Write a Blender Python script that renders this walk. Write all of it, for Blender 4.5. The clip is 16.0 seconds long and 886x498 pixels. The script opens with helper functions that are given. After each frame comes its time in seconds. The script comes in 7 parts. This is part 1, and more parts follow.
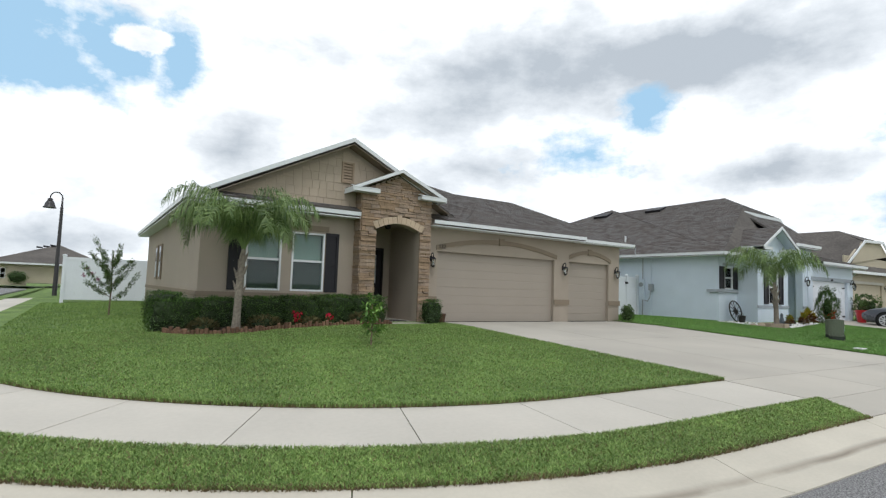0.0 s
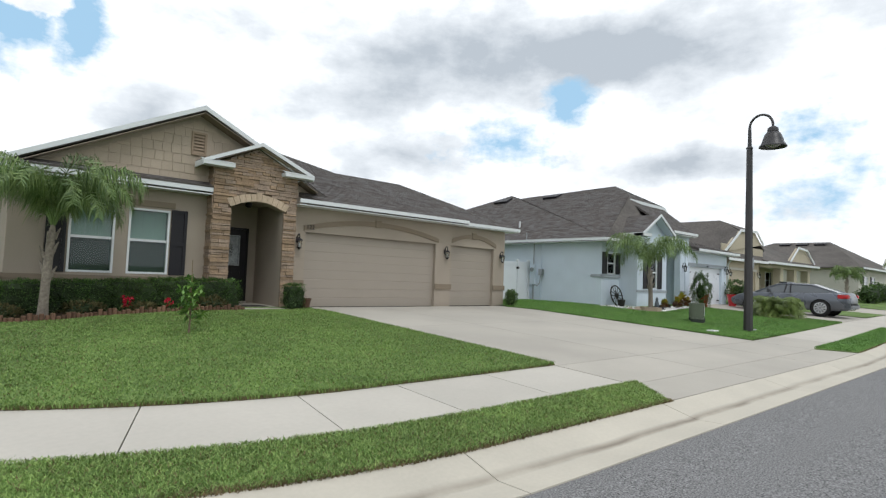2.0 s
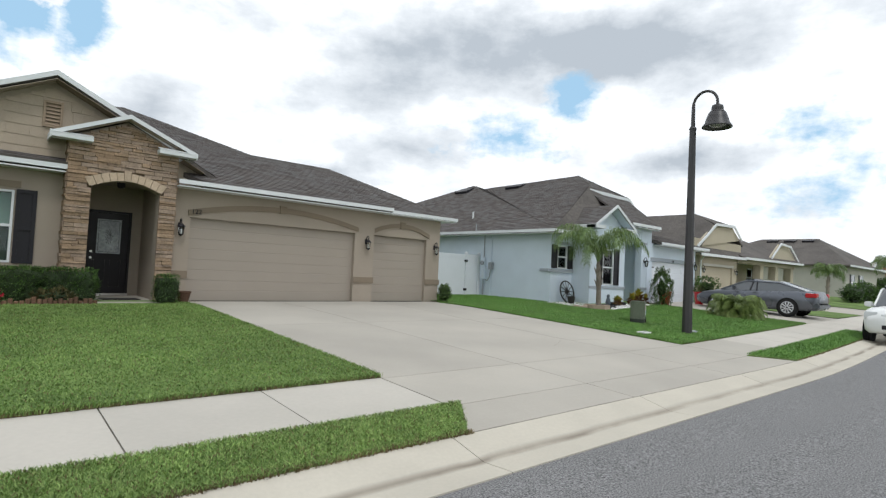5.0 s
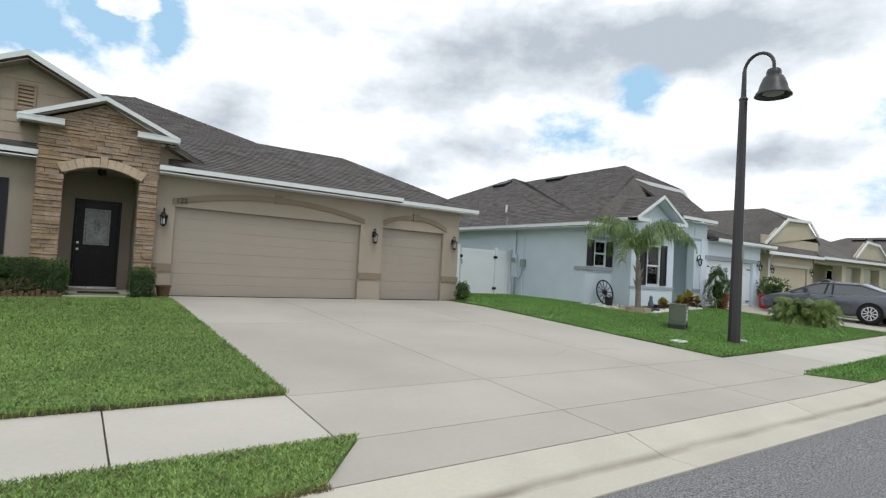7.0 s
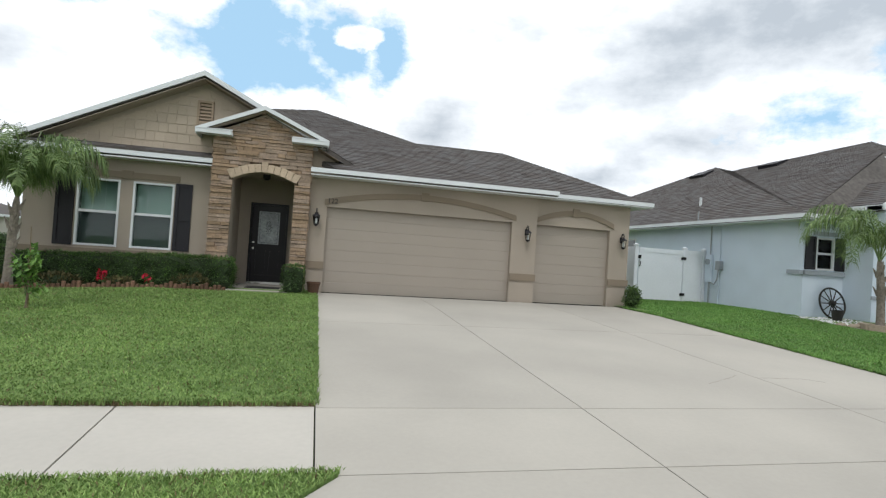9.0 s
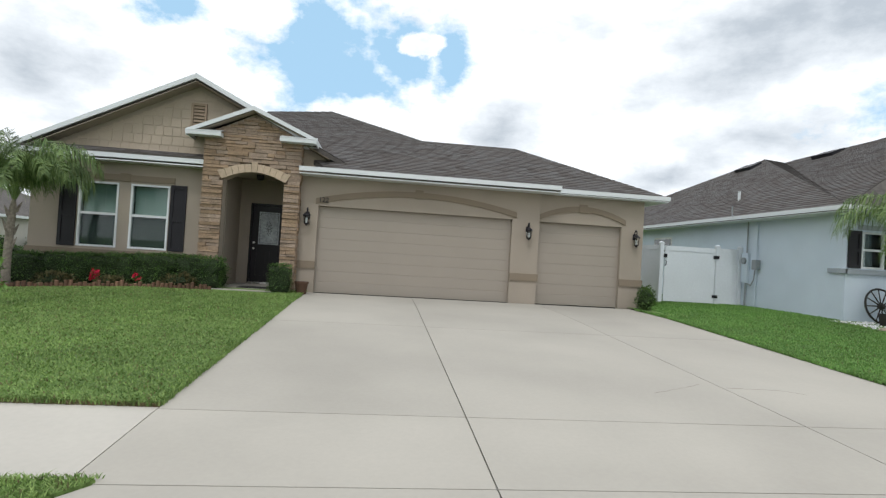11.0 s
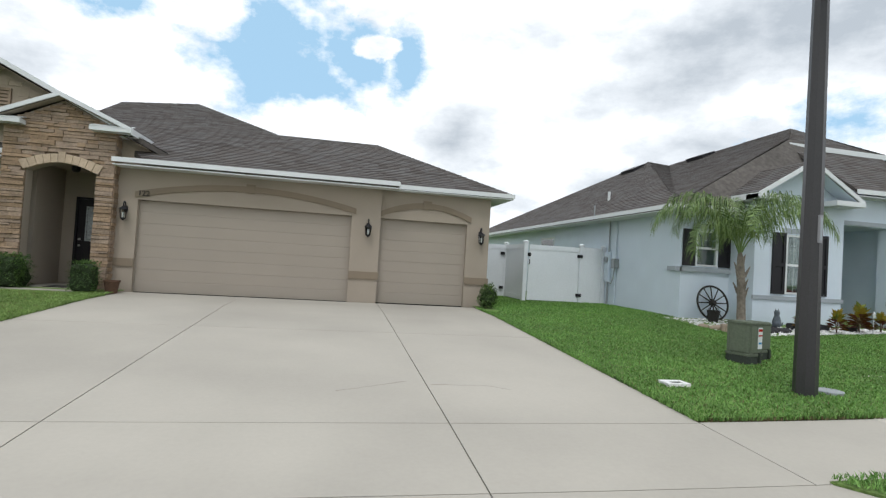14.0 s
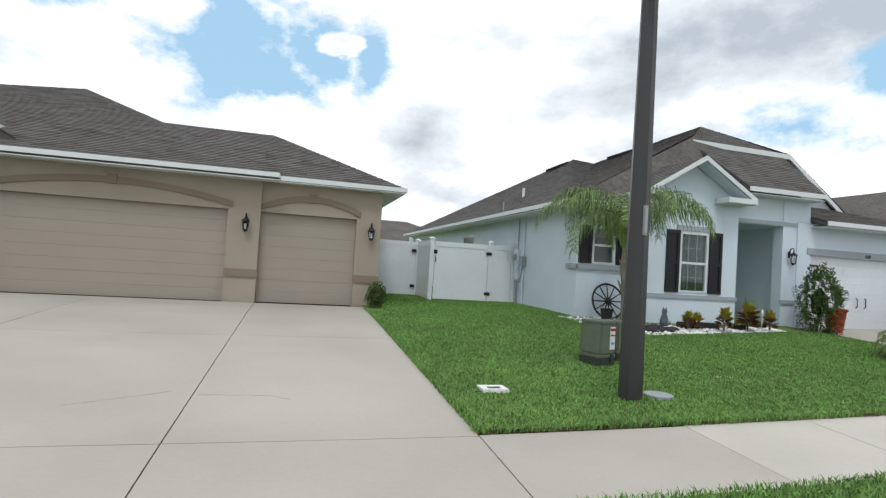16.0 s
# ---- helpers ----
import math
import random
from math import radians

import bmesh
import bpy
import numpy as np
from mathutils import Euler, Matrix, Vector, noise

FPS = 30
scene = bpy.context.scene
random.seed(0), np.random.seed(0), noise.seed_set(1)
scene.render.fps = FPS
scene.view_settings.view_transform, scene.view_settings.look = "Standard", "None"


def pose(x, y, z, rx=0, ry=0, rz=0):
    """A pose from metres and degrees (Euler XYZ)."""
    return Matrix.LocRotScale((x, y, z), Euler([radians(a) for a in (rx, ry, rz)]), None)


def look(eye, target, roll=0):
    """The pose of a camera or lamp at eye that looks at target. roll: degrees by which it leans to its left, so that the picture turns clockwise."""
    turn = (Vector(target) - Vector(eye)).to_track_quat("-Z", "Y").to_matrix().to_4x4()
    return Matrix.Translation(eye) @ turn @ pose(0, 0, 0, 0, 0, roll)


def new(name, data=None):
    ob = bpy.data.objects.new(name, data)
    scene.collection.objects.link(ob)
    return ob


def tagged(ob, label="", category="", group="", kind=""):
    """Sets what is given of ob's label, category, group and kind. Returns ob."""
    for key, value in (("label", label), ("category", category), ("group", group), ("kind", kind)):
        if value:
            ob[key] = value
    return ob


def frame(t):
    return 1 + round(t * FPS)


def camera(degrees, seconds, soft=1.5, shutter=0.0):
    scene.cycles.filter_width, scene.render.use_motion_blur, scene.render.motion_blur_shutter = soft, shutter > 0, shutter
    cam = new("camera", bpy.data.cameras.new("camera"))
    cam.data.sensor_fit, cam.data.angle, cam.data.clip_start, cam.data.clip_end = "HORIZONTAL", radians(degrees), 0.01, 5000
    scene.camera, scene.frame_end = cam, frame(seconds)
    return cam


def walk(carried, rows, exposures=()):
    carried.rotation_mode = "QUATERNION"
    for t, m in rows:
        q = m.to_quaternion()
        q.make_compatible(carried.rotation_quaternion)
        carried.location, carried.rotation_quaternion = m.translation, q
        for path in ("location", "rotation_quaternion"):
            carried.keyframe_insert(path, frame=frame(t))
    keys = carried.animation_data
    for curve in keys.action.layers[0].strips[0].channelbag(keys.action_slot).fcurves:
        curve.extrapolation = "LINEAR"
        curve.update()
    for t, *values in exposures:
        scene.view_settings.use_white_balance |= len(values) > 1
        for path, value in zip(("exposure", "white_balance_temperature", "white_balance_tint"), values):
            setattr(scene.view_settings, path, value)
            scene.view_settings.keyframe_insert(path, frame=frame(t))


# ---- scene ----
cam = camera(78.3, 16.0, soft=1.3)
METRES, EYE, TILT, LEAN, TURN = 15.5, 1.5, 0.0, 0.0, -33.1
ROWS = [
    (0.0, 0.0, 0.0, 0.0, -0.15, 4.23, -2.02),
    (0.5, 0.022, 0.0067, 0.0002, -2.43, 3.99, -2.06),
    (1.0, 0.0489, 0.0188, 0.0005, -5.01, 3.78, -2.07),
    (1.5, 0.0766, 0.0268, 0.0002, -7.14, 3.45, -2.09),
    (2.0, 0.1045, 0.0378, -0.0001, -7.96, 3.02, -2.19),
    (2.5, 0.1334, 0.0481, 0.0009, -8.58, 2.68, -2.27),
    (3.0, 0.1626, 0.0594, 0.0018, -8.7, 2.63, -2.41),
    (3.5, 0.192, 0.0706, 0.0037, -8.76, 2.6, -2.51),
    (4.0, 0.2215, 0.0837, 0.0051, -8.52, 2.55, -2.61),
    (4.5, 0.2512, 0.1009, 0.005, -8.13, 2.45, -2.73),
    (7.0, 0.3839, 0.2158, 0.0037, -1.39, 1.97, -3.33),
    (7.5, 0.4023, 0.2397, 0.0044, 5.25, 1.61, -3.6),
    (8.0, 0.4238, 0.2619, 0.0044, 12.09, 1.35, -3.72),
    (8.5, 0.4431, 0.2856, 0.0037, 16.5, 1.11, -3.8),
    (9.0, 0.4624, 0.3057, 0.0035, 19.88, 0.99, -3.8),
    (11.5, 0.5768, 0.3985, 0.0029, 26.81, 0.98, -3.48),
    (12.0, 0.6018, 0.4175, 0.0039, 26.01, 1.08, -3.45),
    (12.5, 0.6304, 0.4325, 0.0047, 25.26, 1.2, -3.43),
    (13.0, 0.6562, 0.4486, 0.0043, 24.45, 1.39, -3.47),
    (13.5, 0.6842, 0.4642, 0.0045, 23.2, 1.46, -3.47),
    (14.0, 0.7123, 0.4802, 0.0047, 21.88, 1.64, -3.48),
    (14.5, 0.7379, 0.5011, 0.0054, 19.54, 1.78, -3.49),
    (15.0, 0.7635, 0.5237, 0.006, 18.5, 1.83, -3.51),
    (15.5, 0.785, 0.5459, 0.0067, 17.88, 1.83, -3.52),
    (16.0, 0.8083, 0.5625, 0.008, 18.09, 1.83, -3.56),
]
walk(cam, [(t, pose(0, 0, EYE, TILT, LEAN, TURN) @ pose(METRES * x, METRES * y, METRES * z, 90 + pitch, roll, yaw)) for t, x, y, z, yaw, pitch, roll in ROWS],
     exposures=[(0.0, -0.02, 6280, 9), (3.5, -0.03, 6280, 9), (7.0, -0.02, 6280, 9), (9.0, 0.07, 6280, 9), (12.0, 0.04, 6280, 9), (16.0, 0.0, 6280, 9)])

# ---- world and light ----
SUN_ELEV, SUN_AZ = 58.0, 200.0      # degrees; azimuth clockwise from +y
world = bpy.data.worlds.new("sky")
scene.world = world
world.use_nodes = True


def node(tree, kind, *links, **values):
    n = tree.nodes.new(kind)
    for k, v in values.items():
        if k.startswith("i_"):
            n.inputs[int(k[2:])].default_value = v
        elif k == "op":
            n.operation = v
    for socket, source in links:
        tree.links.new(source, n.inputs[socket])
    return n


def ramp(tree, source, *stops):
    n = tree.nodes.new("ShaderNodeValToRGB")
    el = n.color_ramp.elements
    while len(el) < len(stops):
        el.new(0.5)
    for e, (p, c) in zip(el, stops):
        e.position = p
        e.color = (c, c, c, 1) if isinstance(c, (int, float)) else (*c, 1)
    tree.links.new(source, n.inputs[0])
    return n.outputs[0]


def build_sky():
    """A hazy blue Nishita sky behind broken cumulus: billowing noise, opened where the blue gaps stand and greyed where the bellies hang."""
    t = world.node_tree
    t.nodes.clear()
    sky = t.nodes.new("ShaderNodeTexSky")
    sky.sky_type, sky.sun_disc = "NISHITA", False
    sky.sun_elevation, sky.sun_rotation = radians(SUN_ELEV), radians(SUN_AZ)
    sky.air_density, sky.dust_density, sky.ozone_density = 1.0, 0.6, 1.5
    blue = t.nodes.new("ShaderNodeMix")
    blue.data_type = "RGBA"
    blue.inputs[0].default_value = 0.8
    t.links.new(sky.outputs[0], blue.inputs[6])
    blue.inputs[7].default_value = (6.3, 9.8, 12.8, 1)          # thin haze over the blue
    coord = t.nodes.new("ShaderNodeTexCoord").outputs["Generated"]
    xyz = node(t, "ShaderNodeSeparateXYZ", (0, coord)).outputs
    turn = node(t, "ShaderNodeMath", (0, xyz[0]), (1, xyz[1]), op="ARCTAN2").outputs[0]
    lift = node(t, "ShaderNodeMath", (0, xyz[2]), op="ARCSINE").outputs[0]
    chart = node(t, "ShaderNodeCombineXYZ", (0, turn), (1, lift))
    dome = node(t, "ShaderNodeVectorMath", (0, chart.outputs[0]), op="SCALE")
    dome.inputs["Scale"].default_value = 180 / math.pi           # bearing and height above the horizon, in degrees
    dome = dome.outputs[0]

    def cloud_noise(scale, detail, rough, shift, tall=1.5, name="Fac"):
        way = node(t, "ShaderNodeVectorMath", (0, dome), op="MULTIPLY")
        way.inputs[1].default_value = (scale, scale * tall, 1.0)
        off = node(t, "ShaderNodeVectorMath", (0, way.outputs[0]), op="ADD")
        off.inputs[1].default_value = shift
        n = t.nodes.new("ShaderNodeTexNoise")
        n.inputs["Scale"].default_value, n.inputs["Detail"].default_value, n.inputs["Roughness"].default_value = 1.0, detail, rough
        t.links.new(off.outputs[0], n.inputs["Vector"])
        return n.outputs[name]

    def swayed(amount, scale, shift):
        low = node(t, "ShaderNodeVectorMath", (0, cloud_noise(scale, 6.0, 0.6, shift, 1.3, "Color")), op="SUBTRACT")
        low.inputs[1].default_value = (0.5, 0.5, 0.5)
        by = node(t, "ShaderNodeVectorMath", (0, low.outputs[0]), op="MULTIPLY")
        by.inputs[1].default_value = (amount, amount * 0.7, 0.0)
        return node(t, "ShaderNodeVectorMath", (0, dome), (1, by.outputs[0]), op="ADD").outputs[0]

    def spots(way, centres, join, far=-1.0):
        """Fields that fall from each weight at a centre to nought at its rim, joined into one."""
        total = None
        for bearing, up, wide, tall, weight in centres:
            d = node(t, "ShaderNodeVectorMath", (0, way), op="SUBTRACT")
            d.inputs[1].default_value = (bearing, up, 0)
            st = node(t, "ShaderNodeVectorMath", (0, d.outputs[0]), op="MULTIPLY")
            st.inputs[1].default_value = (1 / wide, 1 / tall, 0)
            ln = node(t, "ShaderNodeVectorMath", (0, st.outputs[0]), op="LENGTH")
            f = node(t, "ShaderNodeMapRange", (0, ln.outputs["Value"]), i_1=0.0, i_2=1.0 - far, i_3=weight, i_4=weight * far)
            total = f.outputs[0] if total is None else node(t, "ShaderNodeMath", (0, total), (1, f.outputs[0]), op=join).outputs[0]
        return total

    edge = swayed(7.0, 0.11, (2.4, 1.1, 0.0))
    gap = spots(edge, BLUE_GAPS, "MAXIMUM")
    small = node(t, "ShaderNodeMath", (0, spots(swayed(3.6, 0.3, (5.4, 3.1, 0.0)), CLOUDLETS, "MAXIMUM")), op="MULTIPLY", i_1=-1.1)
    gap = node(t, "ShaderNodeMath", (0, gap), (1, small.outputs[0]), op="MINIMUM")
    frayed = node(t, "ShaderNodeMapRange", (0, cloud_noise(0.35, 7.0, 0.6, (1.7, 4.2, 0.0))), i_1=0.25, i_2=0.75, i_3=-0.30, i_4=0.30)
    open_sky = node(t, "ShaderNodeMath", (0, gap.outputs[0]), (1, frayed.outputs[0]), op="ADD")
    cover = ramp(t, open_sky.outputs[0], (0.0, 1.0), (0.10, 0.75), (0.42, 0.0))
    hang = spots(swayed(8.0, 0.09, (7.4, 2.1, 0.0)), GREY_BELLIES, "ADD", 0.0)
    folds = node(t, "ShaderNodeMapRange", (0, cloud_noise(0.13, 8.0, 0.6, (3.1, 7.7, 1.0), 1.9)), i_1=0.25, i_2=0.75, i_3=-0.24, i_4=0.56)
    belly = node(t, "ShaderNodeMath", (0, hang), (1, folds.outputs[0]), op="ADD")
    body = ramp(t, belly.outputs[0], (0.18, (14.6, 14.8, 15.0)), (0.42, (11.6, 12.0, 12.4)), (1.05, (7.0, 7.6, 8.25)))
    mix = t.nodes.new("ShaderNodeMix")
    mix.data_type = "RGBA"
    t.links.new(cover, mix.inputs[0])
    t.links.new(blue.outputs[2], mix.inputs[6])
    t.links.new(body, mix.inputs[7])
    bg = t.nodes.new("ShaderNodeBackground")
    bg.inputs[1].default_value = SKY_STRENGTH
    t.links.new(mix.outputs[2], bg.inputs[0])
    out = t.nodes.new("ShaderNodeOutputWorld")
    t.links.new(bg.outputs[0], out.inputs[0])


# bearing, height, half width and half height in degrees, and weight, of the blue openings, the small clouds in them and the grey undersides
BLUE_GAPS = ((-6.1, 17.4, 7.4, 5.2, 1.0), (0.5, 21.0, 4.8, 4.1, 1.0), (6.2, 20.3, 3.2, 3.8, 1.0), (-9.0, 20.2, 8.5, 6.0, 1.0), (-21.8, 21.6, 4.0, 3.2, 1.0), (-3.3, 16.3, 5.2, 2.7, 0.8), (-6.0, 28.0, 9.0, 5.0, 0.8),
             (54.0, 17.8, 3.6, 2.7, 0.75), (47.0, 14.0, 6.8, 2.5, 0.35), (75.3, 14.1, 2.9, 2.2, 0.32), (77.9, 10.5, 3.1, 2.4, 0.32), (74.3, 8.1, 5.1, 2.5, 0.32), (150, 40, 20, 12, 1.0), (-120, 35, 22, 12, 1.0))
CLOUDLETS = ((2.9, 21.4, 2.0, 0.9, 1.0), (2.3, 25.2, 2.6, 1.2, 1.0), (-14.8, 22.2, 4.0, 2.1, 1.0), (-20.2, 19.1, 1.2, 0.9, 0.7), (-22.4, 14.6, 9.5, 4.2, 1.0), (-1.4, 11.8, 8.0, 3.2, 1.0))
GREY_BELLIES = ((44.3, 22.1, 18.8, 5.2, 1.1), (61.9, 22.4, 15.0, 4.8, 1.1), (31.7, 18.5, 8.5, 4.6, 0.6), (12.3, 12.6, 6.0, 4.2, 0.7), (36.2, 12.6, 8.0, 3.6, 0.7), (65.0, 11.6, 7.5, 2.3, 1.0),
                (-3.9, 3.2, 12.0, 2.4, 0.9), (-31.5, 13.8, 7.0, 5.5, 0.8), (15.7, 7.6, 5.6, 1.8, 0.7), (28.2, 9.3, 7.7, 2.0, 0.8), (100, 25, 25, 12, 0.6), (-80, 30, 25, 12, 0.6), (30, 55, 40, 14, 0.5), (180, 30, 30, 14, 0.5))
SKY_STRENGTH = 0.078
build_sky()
sun = new("sun", bpy.data.lights.new("sun", "SUN"))
sun.data.energy, sun.data.angle, sun.data.color = 1.1, radians(14), (1.0, 0.97, 0.93)
_az, _el = radians(SUN_AZ), radians(SUN_ELEV)
sun.matrix_world = look((40 * math.sin(_az) * math.cos(_el), 40 * math.cos(_az) * math.cos(_el), 40 * math.sin(_el)), (0, 0, 0))
scene.view_settings.exposure = 0.0

# ---- materials ----


def surface(name, color, rough=0.8, metal=0.0, vary=0.12, grain=60.0, stain=1.2, bump=0.15, bump_scale=90.0, hue=None, island=0.0, each=0.0, spec=0.3, blotch=None):
    """A painted, cast or grown surface: broad stains, fine grain and a little relief, in real-world size."""
    m = bpy.data.materials.new(name)
    m.use_nodes = True
    t = m.node_tree
    b = t.nodes["Principled BSDF"]
    geo = t.nodes.new("ShaderNodeNewGeometry")
    fine = t.nodes.new("ShaderNodeTexNoise")
    fine.inputs["Scale"].default_value, fine.inputs["Detail"].default_value = grain, 4.0
    broad = t.nodes.new("ShaderNodeTexNoise")
    broad.inputs["Scale"].default_value, broad.inputs["Detail"].default_value = stain, 5.0
    t.links.new(geo.outputs["Position"], fine.inputs["Vector"])
    t.links.new(geo.outputs["Position"], broad.inputs["Vector"])
    f = node(t, "ShaderNodeMapRange", (0, fine.outputs[0]), i_1=0.3, i_2=0.7, i_3=1 - vary, i_4=1 + vary)
    blotch = vary if blotch is None else blotch
    g = node(t, "ShaderNodeMapRange", (0, broad.outputs[0]), i_1=0.3, i_2=0.7, i_3=1 - blotch, i_4=1 + blotch)
    k = node(t, "ShaderNodeMath", (0, f.outputs[0]), (1, g.outputs[0]), op="MULTIPLY")
    if island:
        r = node(t, "ShaderNodeMapRange", (0, geo.outputs["Random Per Island"]), i_1=0.0, i_2=1.0, i_3=1 - island, i_4=1 + island)
        k = node(t, "ShaderNodeMath", (0, k.outputs[0]), (1, r.outputs[0]), op="MULTIPLY")
    if each:
        info = t.nodes.new("ShaderNodeObjectInfo")
        r = node(t, "ShaderNodeMapRange", (0, info.outputs["Random"]), i_1=0.0, i_2=1.0, i_3=1 - each, i_4=1 + each)
        k = node(t, "ShaderNodeMath", (0, k.outputs[0]), (1, r.outputs[0]), op="MULTIPLY")
    base = t.nodes.new("ShaderNodeMix")
    base.data_type = "RGBA"
    base.inputs[6].default_value = (*color, 1)
    base.inputs[7].default_value = (*(hue or color), 1)
    if hue:
        source = broad.outputs[0]
        if island:
            source = geo.outputs["Random Per Island"]
        elif each:
            source = t.nodes.new("ShaderNodeObjectInfo").outputs["Random"]
        h = node(t, "ShaderNodeMapRange", (0, source), i_1=0.25, i_2=0.75)
        t.links.new(h.outputs[0], base.inputs[0])
    else:
        base.inputs[0].default_value = 0
    tint = node(t, "ShaderNodeVectorMath", (0, base.outputs[2]), op="SCALE")
    t.links.new(k.outputs[0], tint.inputs["Scale"])
    t.links.new(tint.outputs[0], b.inputs["Base Color"])
    b.inputs["Metallic"].default_value = metal
    b.inputs["Specular IOR Level"].default_value = spec
    rr = node(t, "ShaderNodeMapRange", (0, broad.outputs[0]), i_1=0.3, i_2=0.7, i_3=max(rough - 0.08, 0.02), i_4=min(rough + 0.08, 1))
    t.links.new(rr.outputs[0], b.inputs["Roughness"])
    if bump:
        tex = t.nodes.new("ShaderNodeTexNoise")
        tex.inputs["Scale"].default_value, tex.inputs["Detail"].default_value = bump_scale, 3.0
        t.links.new(geo.outputs["Position"], tex.inputs["Vector"])
        bp = node(t, "ShaderNodeBump", ("Height", tex.outputs[0]))
        bp.inputs["Strength"].default_value, bp.inputs["Distance"].default_value = bump, 0.01
        t.links.new(bp.outputs[0], b.inputs["Normal"])
    return m


def glass_material(name, tint=(0.75, 0.82, 0.8)):
    """Window glass: clear by Fresnel, with a sharp reflection."""
    m = bpy.data.materials.new(name)
    m.use_nodes = True
    t = m.node_tree
    t.nodes.clear()
    clear = t.nodes.new("ShaderNodeBsdfTransparent")
    clear.inputs[0].default_value = (*tint, 1)
    gloss = t.nodes.new("ShaderNodeBsdfGlossy")
    gloss.inputs["Roughness"].default_value = 0.02
    fres = t.nodes.new("ShaderNodeFresnel")
    fres.inputs[0].default_value = 1.42
    mix = t.nodes.new("ShaderNodeMixShader")
    t.links.new(fres.outputs[0], mix.inputs[0])
    t.links.new(clear.outputs[0], mix.inputs[1])
    t.links.new(gloss.outputs[0], mix.inputs[2])
    out = t.nodes.new("ShaderNodeOutputMaterial")
    t.links.new(mix.outputs[0], out.inputs[0])
    return m


